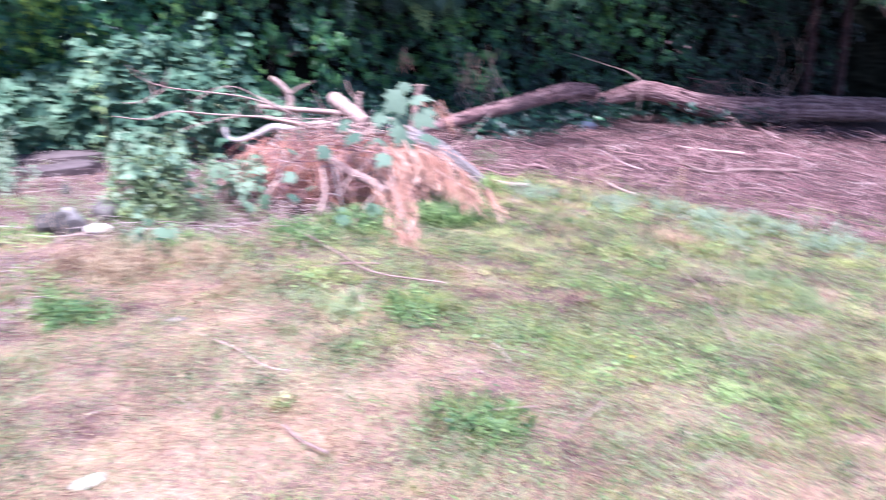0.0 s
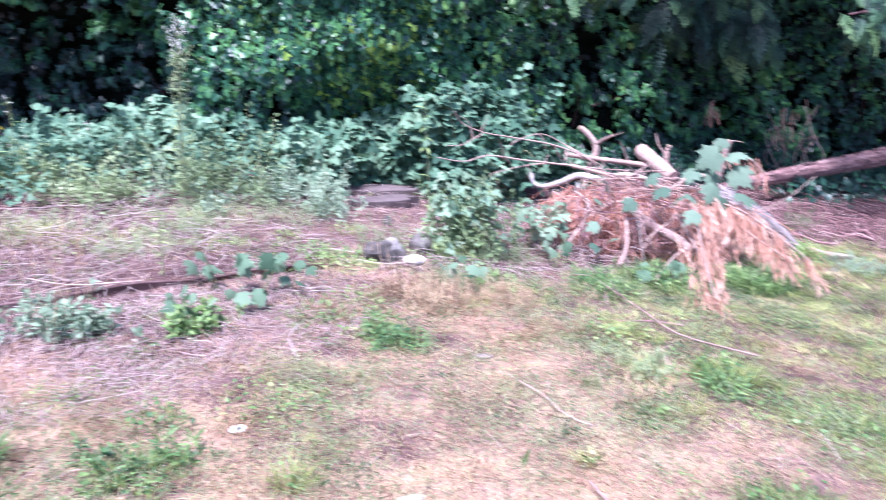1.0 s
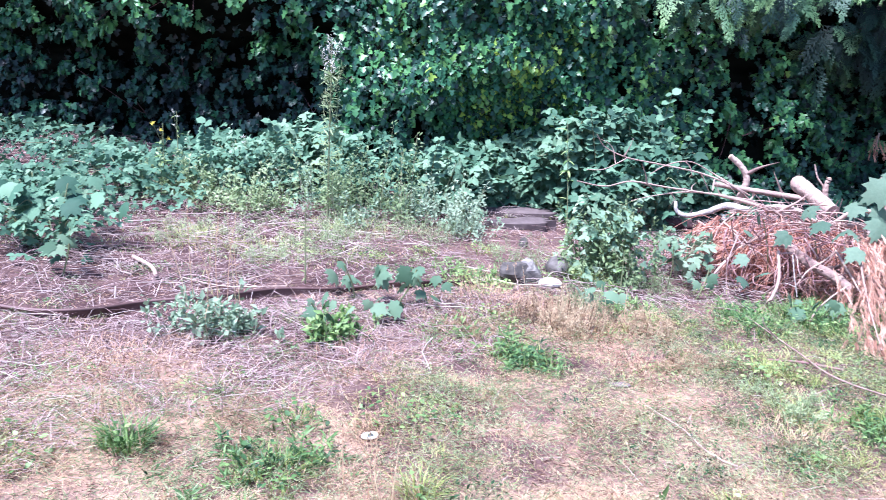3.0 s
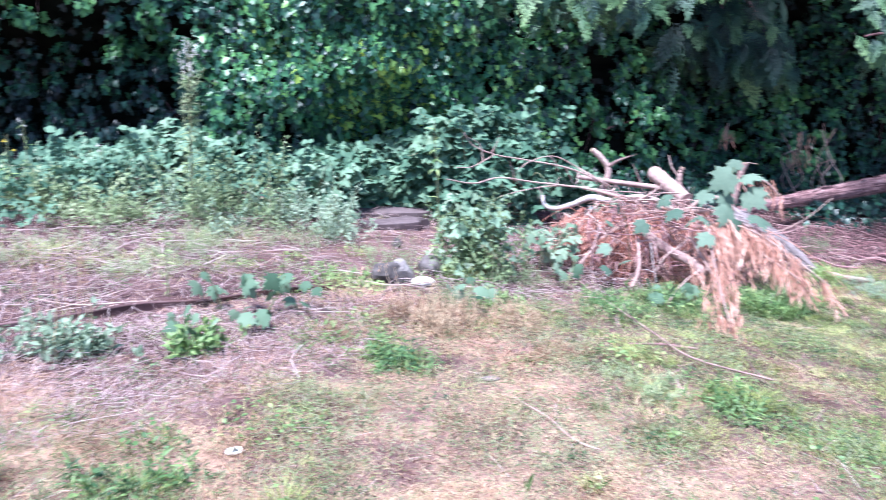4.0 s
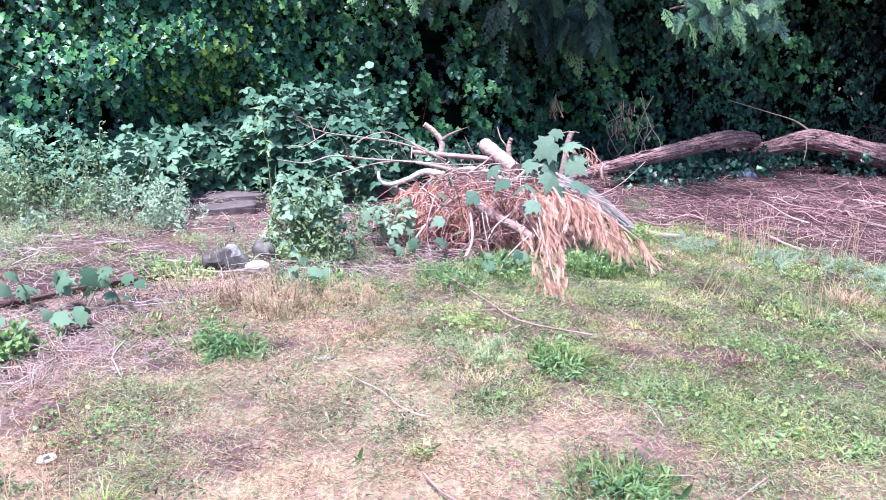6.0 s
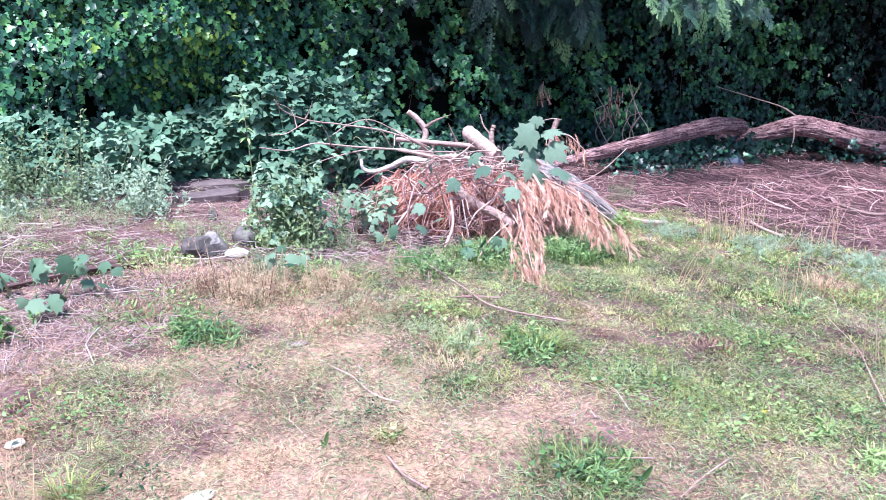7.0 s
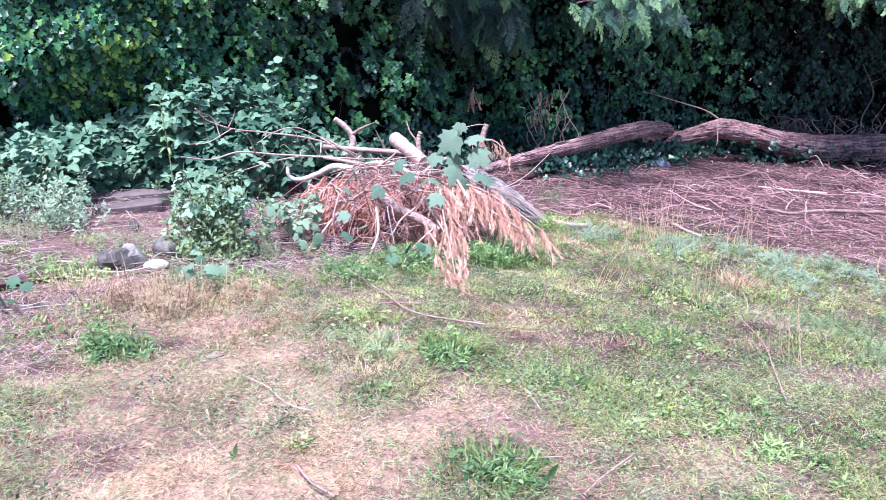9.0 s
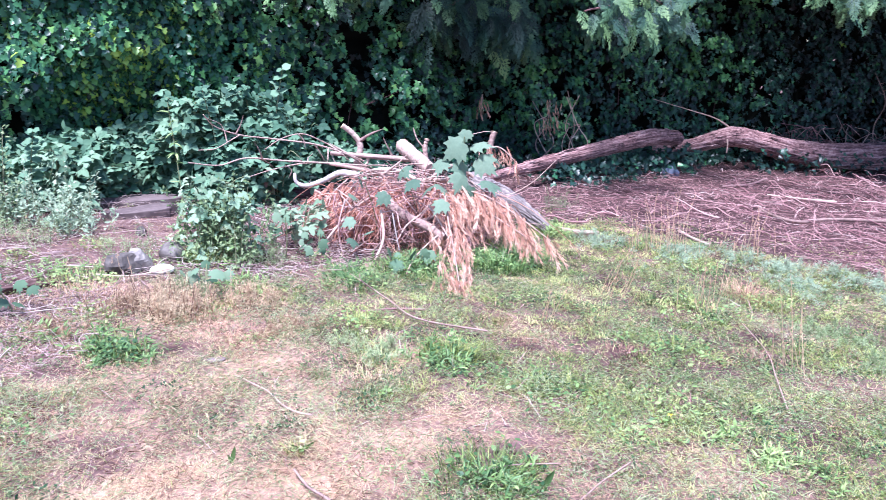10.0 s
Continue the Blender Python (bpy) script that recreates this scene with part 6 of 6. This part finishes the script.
# ---- tufts and rosettes in the lawn ----
def tuft(label, x, y, n, h, r, m="grass", tone=0.55, width=0.004, name="grass_tuft", broad=0):
    ob = thing(name, label, "grass tuft", on(x, y, 0), "lawn tufts")
    s = Soup()
    a = rng.uniform(0, 6.3, n)
    q = r * rng.random(n) ** 0.6
    bx, by = x + q * np.cos(a), y + q * np.sin(a)
    blades(s, bx, by, h * rng.uniform(0.6, 1.3, n), width * rng.uniform(0.7, 1.4, n), rng.uniform(0.5, 1.45, n), np.clip(rng.normal(tone, 0.18, n), 0, 1), lean=a + rng.normal(0, 0.6, n), curve=0.6)
    part("turf", s, M[m], ob, kind="stuff")
    if broad:
        s = Soup()
        q = r * rng.random(broad) ** 0.6 * 1.2
        a = rng.uniform(0, 6.3, broad)
        broad = broad
        leaflets(s, OVAL, x + q * np.cos(a), y + q * np.sin(a), rng.uniform(0.02, h * 0.8, broad), rng.uniform(0.012, 0.027, broad), np.clip(rng.normal(tone, 0.2, broad), 0, 1), 0.35)
        part("leaves", s, M["weed"], ob, kind="stuff")
    return ob


for label, x, y, n, h, r, tone, broad in (("low pale dry grass patch in the litter", -2.25, 4.35, 240, 0.07, 0.28, 0.85, 0), ("low pale green grass patch in the litter", -1.75, 4.25, 260, 0.06, 0.30, 0.8, 10), ("low green grass patch in the litter", -1.25, 4.35, 160, 0.05, 0.22, 0.6, 20), ("pale grass at the bramble edge", -1.55, 5.0, 260, 0.07, 0.32, 0.85, 0), ("low green weeds in the litter", -0.9, 4.7, 60, 0.04, 0.12, 0.6, 20), ("low green weeds in the litter", -0.55, 5.0, 60, 0.05, 0.12, 0.6, 16), ("bright green upright grass tuft", -1.16, 1.95, 150, 0.10, 0.06, 0.28, 6), ("dark green weedy tuft in dry grass", -0.71, 1.99, 130, 0.08, 0.12, 0.3, 40), ("dark green weedy tuft in dry grass", -0.78, 2.3, 70, 0.06, 0.10, 0.3, 30), ("dark green weedy tuft in dry grass", -0.08, 3.22, 110, 0.09, 0.11, 0.2, 60), ("green grass tuft in the lawn", 1.3, 3.04, 190, 0.12, 0.11, 0.45, 30), ("green weedy tuft in dry grass", -0.45, 2.52, 110, 0.05, 0.18, 0.5, 60)):
    vivid = label.startswith(("bright green upright", "lush"))
    tuft(label, x, y, int(n * 1.5), h, r, "weed" if vivid else "grass", 0.42 if vivid else tone, 0.0045 if vivid else 0.003, broad=broad * 2)
for label, x, y, n, h, r, tone, broad in (("green weedy patch in the lawn", 0.93, 3.5, 120, 0.05, 0.14, 0.6, 40), ("lush bright green grass at the heap's foot", 1.0, 4.22, 200, 0.08, 0.20, 0.40, 60), ("lush bright green grass at the heap's foot", 1.32, 4.5, 200, 0.10, 0.2, 0.36, 60), ("lush bright green grass at the heap's foot", 1.95, 4.6, 280, 0.12, 0.18, 0.36, 50), ("lush bright green grass at the heap's foot", 2.15, 4.8, 240, 0.13, 0.18, 0.42, 40), ("bright green weed tuft beside the weathered log", 2.7, 5.62, 180, 0.13, 0.15, 0.7, 60), ("bright green weed tuft in the lawn", 3.35, 4.65, 180, 0.06, 0.2, 0.65, 90), ("green grass tuft in the lawn", 3.4, 3.8, 120, 0.07, 0.15, 0.6, 40), ("bright green weed tuft beside the stones", -0.45, 4.2, 120, 0.07, 0.16, 0.7, 70), ("dark green weedy patch near the lawn edge", 1.2, 2.1, 220, 0.09, 0.17, 0.22, 30), ("green weedy patch in the lawn", 2.0, 2.5, 160, 0.05, 0.25, 0.65, 90), ("green weedy patch in the lawn", 2.4, 3.1, 160, 0.05, 0.25, 0.55, 80)):
    vivid = label.startswith(("bright green upright", "lush"))
    tuft(label, x, y, int(n * 1.5), h, r, "weed" if vivid else "grass", 0.42 if vivid else tone, 0.0045 if vivid else 0.003, broad=broad * 2)
for label, x, y, n, h, r, tone, broad in (("green weedy patch in the lawn", 1.6, 2.7, 140, 0.05, 0.22, 0.45, 70), ("green weedy patch in the lawn", 2.9, 3.7, 160, 0.05, 0.25, 0.6, 80), ("low green tuft by the seedlings", -0.3, 3.7, 100, 0.05, 0.15, 0.6, 50), ("bright green shoots beside the bramble", 0.12, 4.7, 120, 0.12, 0.1, 0.8, 20), ("green grass tuft in dry grass", -0.28, 2.02, 60, 0.10, 0.05, 0.6, 4), ("green grass tuft in dry grass", 0.62, 2.3, 40, 0.06, 0.04, 0.7, 3), ("small green tuft in matted grass", 0.95, 2.72, 30, 0.04, 0.03, 0.6, 6), ("green grass tuft at the lawn edge", -1.5, 1.75, 130, 0.07, 0.16, 0.6, 30), ("pale matted grass tuft", 1.0, 3.1, 50, 0.07, 0.10, 0.8, 0)):
    vivid = label.startswith(("bright green upright", "lush"))
    tuft(label, x, y, int(n * 1.5), h, r, "weed" if vivid else "grass", 0.42 if vivid else tone, 0.0045 if vivid else 0.003, broad=broad * 2)
for label, x, y, n, h, r, tone in (
    ("rusty brown dead weed clump in dry grass", 0.16, 3.78, 420, 0.09, 0.22, 0.32), ("tangled dry stems near the stones", -0.38, 3.95, 420, 0.09, 0.22, 0.5), ("tangled dry stems near the litter edge", -0.75, 2.9, 260, 0.07, 0.2, 0.35), ("dark dead patch in the lawn", 2.15, 3.07, 240, 0.05, 0.15, 0.15), ("dark dead patch in the lawn", 1.72, 3.25, 160, 0.04, 0.12, 0.2), ("dark dead patch in the lawn", 2.75, 3.0, 180, 0.05, 0.14, 0.18), ("rusty dead weeds in dry grass", -0.25, 2.75, 200, 0.05, 0.16, 0.4), ("rusty dead weeds in dry grass", 0.35, 3.35, 260, 0.05, 0.2, 0.38), ("pale flattened straw patch in the lawn", 0.9, 2.85, 420, 0.045, 0.2, 0.78), ("pinkish dry weeds at the litter edge", 3.35, 4.0, 260, 0.12, 0.15, 0.45), ("pinkish dry weeds at the litter edge", -1.55, 2.5, 300, 0.07, 0.25, 0.45)):
    tuft(label, x, y, n, h, r, "straw", tone, 0.0022, name="dry_tuft")


def dock(label, x, y, leaves):
    """A few broad upright leaves from one root: (lean to the east, height, breadth)."""
    ob = thing("dock_plant", label, "weed", on(x, y, 0))
    for lean, h, b in leaves:
        s = Soup()
        u = np.linspace(0, 1, 7)
        half = b * np.sin(np.pi * np.clip(0.06 + 0.94 * u, 0, 1)) ** 0.8
        mid = np.stack([x + lean * h * u**1.4, y - 0.12 * h * u, float(gz(x, y)) + h * (u - 0.15 * u**2)], -1)
        rows = np.stack([mid - np.stack([half, 0 * u, 0 * u], -1), mid + np.stack([0 * u, 0.3 * half, 0 * u], -1), mid + np.stack([half, 0 * u, 0 * u], -1)], 1)
        k = np.arange(6)[:, None]
        s.add(rows.reshape(-1, 3), np.concatenate([k * 3 + [[0, 1, 4, 3]], k * 3 + [[1, 2, 5, 4]]]), 0.25 + 0.25 * rng.random())
        part("leaf", s, M["weed"], ob)


dock("small upright dark green dock leaf in dry grass", 0.41, 2.26, [(0.15, 0.085, 0.007), (-0.25, 0.05, 0.006)])
dock("low bright green dock leaves in dry grass", 0.63, 2.3, [(0.9, 0.05, 0.008), (-0.8, 0.045, 0.008), (0.3, 0.04, 0.007)])
dock("broad green dock leaf near the lawn edge", 1.37, 2.02, [(0.3, 0.09, 0.013), (-0.5, 0.05, 0.01)])


# ---- stones, slabs, edging, loose sticks ----
def stone(name, label, x, y, sx, sy, sz, m, tone=0.5, seed=1, cap=0.0, lift=0.3, yaw=0.0, angular=0.16, soft=True):
    g = np.random.default_rng(seed)
    a, b = np.meshgrid(np.linspace(0, 2 * np.pi, 36, endpoint=False), np.linspace(-1.5, 1.5707, 18), indexing="ij")
    n = np.stack([np.cos(b) * np.cos(a), np.cos(b) * np.sin(a), np.sin(b)], -1)
    r = np.ones(a.shape)
    for k in range(14):
        d = unit(g.normal(0, 1, 3) + (0, 0, 0.3))
        r = np.minimum(r, (1 - angular * g.uniform(0.2, 1.3)) / np.maximum(n @ d, 0.2))
    r = r * (1 + 0.03 * waves(n[..., 0] * 3 + seed, n[..., 1] * 3 + n[..., 2] * 2, 2, seed))
    v = n * r[..., None] * (sx, sy, sz)
    v[..., :2] *= (1 - 0.22 * n[..., 2:3])
    c, s_ = math.cos(yaw), math.sin(yaw)
    v = np.stack([v[..., 0] * c - v[..., 1] * s_, v[..., 0] * s_ + v[..., 1] * c, v[..., 2]], -1)
    z = float(gz(x, y)) + sz * lift
    t = np.clip(tone + cap * np.clip((n[..., 2] * 0.8 + n[..., 0] * 0.5 - 0.35 + 0.25 * waves(n[..., 0] * 4, n[..., 1] * 4, 2, seed + 3)) * 4, 0, 1) + g.normal(0, 0.04, a.shape), 0, 1)
    i, j = np.meshgrid(np.arange(36), np.arange(17), indexing="ij")
    f = np.stack([i * 18 + j, (i + 1) % 36 * 18 + j, (i + 1) % 36 * 18 + j + 1, i * 18 + j + 1], -1).reshape(-1, 4)
    s = Soup().add(v.reshape(-1, 3), f, t.ravel())
    ob = new(name, s.mesh(name, M[m], soft))
    ob.location = (x, y, z)
    return tagged(ob, label, "stone")


stone("rock", "rough dark angular rock on the litter", -0.285, 4.42, 0.105, 0.085, 0.10, "rock", 0.12, 3, 0.12, 0.5, 0.3, 0.30, False)
stone("rock", "worn pale grey rock leaning on a darker one", -0.205, 4.48, 0.085, 0.07, 0.085, "rock", 0.5, 22, 0.25, 0.6, 0.9, 0.24, False)
stone("flat_stone", "flat pale cream stone lying on the litter", -0.075, 4.45, 0.068, 0.055, 0.028, "pale_stone", 0.6, 5, 0, 0.8, 0.2, 0.08)
stone("rock", "rounded speckled grey rock beside the bramble", -0.05, 4.72, 0.075, 0.08, 0.068, "rock", 0.34, 8, 0, 0.7, 0.4, 0.16)
stone("stone", "small blue-grey stone beside the fallen log", 5.66, 9.26, 0.12, 0.10, 0.085, "blue_stone", 0.5, 9, 0, 0.5)
stone("stone", "small dark grey stone on the bare soil", -0.32, 5.35, 0.035, 0.03, 0.04, "rock", 0.15, 12, 0, 0.7)
stone("stone", "small flat greyish stone in the lawn", 0.30, 3.12, 0.045, 0.025, 0.008, "slab", 0.9, 13, 0, 0.8, 0.1)
stone("stone", "small pale stone lying in dry grass", -0.52, 2.32, 0.03, 0.022, 0.012, "pale_stone", 0.9, 14, 0, 1.2, 0.5)
stone("stone", "pale pinkish stone at the lawn edge", 0.06, 2.0, 0.05, 0.03, 0.010, "pale_stone", 0.0, 15, 0, 0.8, 0.5)


def slab(label, x, y, sx, sy, t, yaw, tilt):
    g = np.random.default_rng(int((x + 5) * 100))
    a = np.linspace(0, 2 * np.pi, 22, endpoint=False)
    r = 1 / (np.abs(np.cos(a)) ** 3 + np.abs(np.sin(a)) ** 3) ** 0.333 * (1 + 0.12 * g.normal(0, 1, 22))
    ring = np.stack([sx * r * np.cos(a), sy * r * np.sin(a)], -1)
    rows = []
    for q, h in ((1.0, -t), (1.02, 0), (1.01, t * 0.85), (0.985, t), (0.5, t * 1.1)):
        rows.append(np.column_stack([ring * q, np.full(22, h) + 0.003 * g.normal(0, 1, 22)]))
    v = np.vstack(rows + [[[0, 0, t * 1.05]]])
    o = np.arange(22)
    s = Soup()
    for k in range(4):
        f = np.stack([k * 22 + o, k * 22 + (o + 1) % 22, (k + 1) * 22 + (o + 1) % 22, (k + 1) * 22 + o], -1)
        s.add(v, f, 0.55) if k == 0 else s.f.append(f)
    s.f.append(np.stack([88 + o, 88 + (o + 1) % 22, np.full(22, 110)], -1))
    ob = new("paving_slab", s.mesh("paving_slab", M["slab"], False))
    ob.matrix_world = pose(x, y, float(gz(x, y)) + t * 0.5, tilt, 0, yaw)
    return tagged(ob, label, "slab", "old paving slabs")


slab("old grey paving slab half sunk in litter", -0.42, 5.98, 0.25, 0.08, 0.040, 24, 4)
slab("old grey paving slab half sunk in litter", -0.50, 6.42, 0.29, 0.11, 0.032, 12, 4)
stick("old_log", "short dark rotten log beside the brush heap", [on(0.48, 6.72, 0.055), on(0.68, 6.75, 0.06), on(0.95, 6.8, 0.06)], 0.05, 0.058, "bark_red", 0.1, 12, 0.08, False, cat="log")
stick("wooden_stub", "rotten brown wooden stub standing by the heap", [on(0.485, 6.6, 0.33), on(0.5, 6.6, 0.2), on(0.49, 6.62, -0.05)], 0.026, 0.04, "bark_red", 0.95, 9, 0.12, False, cat="stump")


def edging():
    p = smooth_line(EDGE, 10)
    k = len(p)
    d = unit(np.gradient(p, axis=0))
    n = np.stack([d[:, 1], -d[:, 0]], -1)
    u = np.linspace(0, 1, k)
    lean = 0.03 * np.sin(u * 9) + 0.02 * np.exp(-((u - 0.25) / 0.1) ** 2)
    hgt = 0.046 - 0.014 * u + 0.008 * np.sin(u * 23)
    z = gz(p[:, 0], p[:, 1])
    lo, hi = np.column_stack([p, z - 0.03]), np.column_stack([p + n * lean[:, None], z + hgt])
    th = np.column_stack([n * 0.005, np.zeros(k)])
    bead = np.column_stack([n * 0.009, np.zeros(k)])
    rows = [lo - th, hi - th - (0, 0, 0.012), hi - bead - (0, 0, 0.006), hi, hi + bead - (0, 0, 0.006), hi + th - (0, 0, 0.012), lo + th]
    v = np.stack(rows, 1).reshape(-1, 3)
    i, j = np.meshgrid(np.arange(k - 1), np.arange(6), indexing="ij")
    f = np.stack([i * 7 + j, (i + 1) * 7 + j, (i + 1) * 7 + j + 1, i * 7 + j + 1], -1).reshape(-1, 4)
    s = Soup().add(v, f, np.clip(0.5 + 0.3 * np.repeat(np.sin(u * 31), 7), 0, 1))
    ob = new("lawn_edging", s.mesh("lawn_edging", M["edging"]))
    tagged(ob, "wavy brown lawn edging strip half buried in soil", "edging")


edging()


def ground_stick(label, pts, r0, r1, m="bark_pale", tone=0.85, twigs=0, h=0.012):
    stick("stick", label, [on(x, y, h + r0) for x, y in pts], r0, r1, m, tone, 7, 0.06, group="loose sticks", twigs=twigs)


ground_stick("pale bare stick lying on dry grass", [(0.39, 2.92), (0.45, 2.85), (0.52, 2.76), (0.57, 2.64), (0.62, 2.57), (0.67, 2.54)], 0.002, 0.004, tone=0.85, h=0.02)
ground_stick("long thin vine-like branch trailing over the grass", [(0.74, 5.58), (0.81, 5.11), (0.89, 4.74), (0.99, 4.27), (1.13, 3.80), (1.23, 3.47), (1.54, 3.33)], 0.0025, 0.005, tone=0.45, twigs=4, h=0.03)
ground_stick("pale stick lying on brown litter", [(6.06, 7.74), (6.3, 7.5), (6.58, 7.25)], 0.010, 0.014, tone=0.95, h=0.03)
ground_stick("curved brown branch lying on brown litter", [(5.8, 7.3), (5.4, 6.9), (5.22, 6.5), (5.33, 6.2), (5.76, 6.3), (6.4, 6.2)], 0.012, 0.02, "bark_pale", 0.3, h=0.03)
ground_stick("pale stick at the litter's edge", [(3.87, 5.75), (3.84, 5.5), (3.83, 5.22)], 0.010, 0.014, tone=0.8)
ground_stick("thin pale stem lying across the grass", [(2.98, 3.45), (2.86, 3.05), (2.7, 2.75), (2.52, 2.42)], 0.0022, 0.003, tone=0.6, h=0.03)
ground_stick("pinkish stick lying at the lawn edge", [(0.60, 2.15), (0.64, 2.05), (0.70, 1.97)], 0.004, 0.005, tone=0.35, h=0.025)
ground_stick("bare stick leaning on brown litter", [(5.9, 8.4), (6.4, 8.6), (6.9, 9.0)], 0.010, 0.016, "bark_red", 0.8)
ground_stick("dark stick on the litter", [(4.3, 6.6), (4.7, 6.75), (5.0, 6.7)], 0.010, 0.012, "bark_red", 0.2)
ground_stick("thin stick lying in the lawn", [(0.98, 3.66), (1.15, 3.68), (1.3, 3.66)], 0.005, 0.006, "bark_red", 0.6)
ground_stick("pale broken branch piece on the litter", [(-2.0, 3.5), (-2.1, 3.62), (-2.28, 3.74)], 0.010, 0.012, tone=0.7)
ground_stick("thin pale stick by the rock", [(-0.4, 4.3), (-0.22, 4.28), (-0.02, 4.42)], 0.004, 0.004, tone=0.95, h=0.03)
ground_stick("crossed pale stick on the litter", [(-1.75, 3.2), (-1.6, 3.5), (-1.5, 3.75)], 0.003, 0.004, tone=0.8, h=0.03)
ground_stick("crossed pale stick on the litter", [(-1.85, 3.5), (-1.6, 3.45), (-1.35, 3.6)], 0.003, 0.004, tone=0.8, h=0.03)
ground_stick("thin stick lying in dry grass", [(1.16, 2.10), (1.3, 2.13), (1.46, 2.12)], 0.0025, 0.0025, tone=0.45, h=0.03)
ground_stick("thin stick crossing another in the grass", [(1.44, 1.90), (1.56, 2.0), (1.70, 2.10)], 0.0025, 0.003, tone=0.5, h=0.03)


def hanging_vines():
    for x, n in ((3.95, 3), (4.55, 5), (10.2, 7)):
        ob = thing("dead_vine", "tangle of bare brown vine stems before the ivy", "vine", on(x, float(hedge_y(x)) - 0.4, 0), "dead vines")
        for k in range(n):
            px = x + rng.normal(0, 0.12 if x < 9 else 0.5)
            y = float(hedge_y(px)) - 0.68
            s = Soup()
            tube(s, [on(px + rng.normal(0, 0.15), y, 0.0), on(px + rng.normal(0, 0.1), y, 0.3), on(px + rng.normal(0, 0.12), y + 0.05, 0.55), on(px + rng.normal(0, 0.15), y + 0.1, 0.5 + rng.uniform(0, 0.5))], 0.009, 0.004, 6, rng.uniform(0.4, 0.9), 0.05)
            part("stem", s, M["bark_pale"], ob)
    dead_frond("brown dead spray hanging in the ivy", [(3.06, 9.2, 0.72), (3.05, 9.18, 0.62), (3.04, 9.17, 0.55)], 12, 0.1, 0.22, 0.03, 0.5)
    dead_frond("curled brown dead branch hanging before the ivy", [(4.1, 9.7, 0.62), (4.08, 9.65, 0.45), (3.98, 9.65, 0.25)], 18, 0.12, 0.24, 0.05, 0.5)


hanging_vines()


def brushwood():
    """Dry brushwood behind the long log, and bare stems in the hollow of the hedge."""
    ob = thing("brushwood", "pile of bare reddish brushwood behind the fallen log", "branches", on(8.9, 10.9, 0))
    for k in range(64):
        c = np.array([rng.uniform(8.2, 10.3), rng.uniform(10.6, 11.1), 0.0])
        c[2] = float(gz(c[0], c[1])) + rng.uniform(0.1, 0.62)
        d = np.array([rng.normal(0, 0.8), rng.normal(0, 0.3), rng.normal(0, 0.35)])
        ln = rng.uniform(0.12, 0.32)
        s = Soup()
        tube(s, [c - d * ln - (0, 0, 0.06), c + rng.normal(0, 0.07, 3), c + d * ln + (0, 0, -0.12)], rng.uniform(0.003, 0.008), 0.003, 5, rng.uniform(0.1, 0.6), 0.06, cap=False, steps=5)
        part("branch", s, M["twig"], ob)
    for pts in ([on(10.5, 11.2, 0.0), on(10.25, 11.1, 0.6), on(10.32, 11.0, 1.05), on(10.05, 11.0, 1.5)], [on(10.5, 11.2, 0.0), on(10.8, 11.1, 0.8), on(10.68, 11.0, 1.3), on(11.0, 11.05, 1.9)]):
        stick("bare_stem", "bare pale stem standing in the hedge hollow", pts, 0.012, 0.006, "bark_pale", 0.35, 7, 0.08, twigs=4)
    for x in (12.0, 12.8):
        ob = thing("tree_trunk", "slender dark reddish trunk standing in the hedge", "tree trunk", on(x, 12.1, 0), "trunks in the hedge")
        s = Soup()
        tube(s, [on(x, 12.1, -0.1), on(x - 0.03, 12.1, 1.0), on(x - 0.1, 12.1, 2.2), on(x - 0.05, 12.2, 4.0)], 0.09, 0.06, 12, 0.05, 0.06)
        part("stem", s, M["bark_red"], ob)


brushwood()
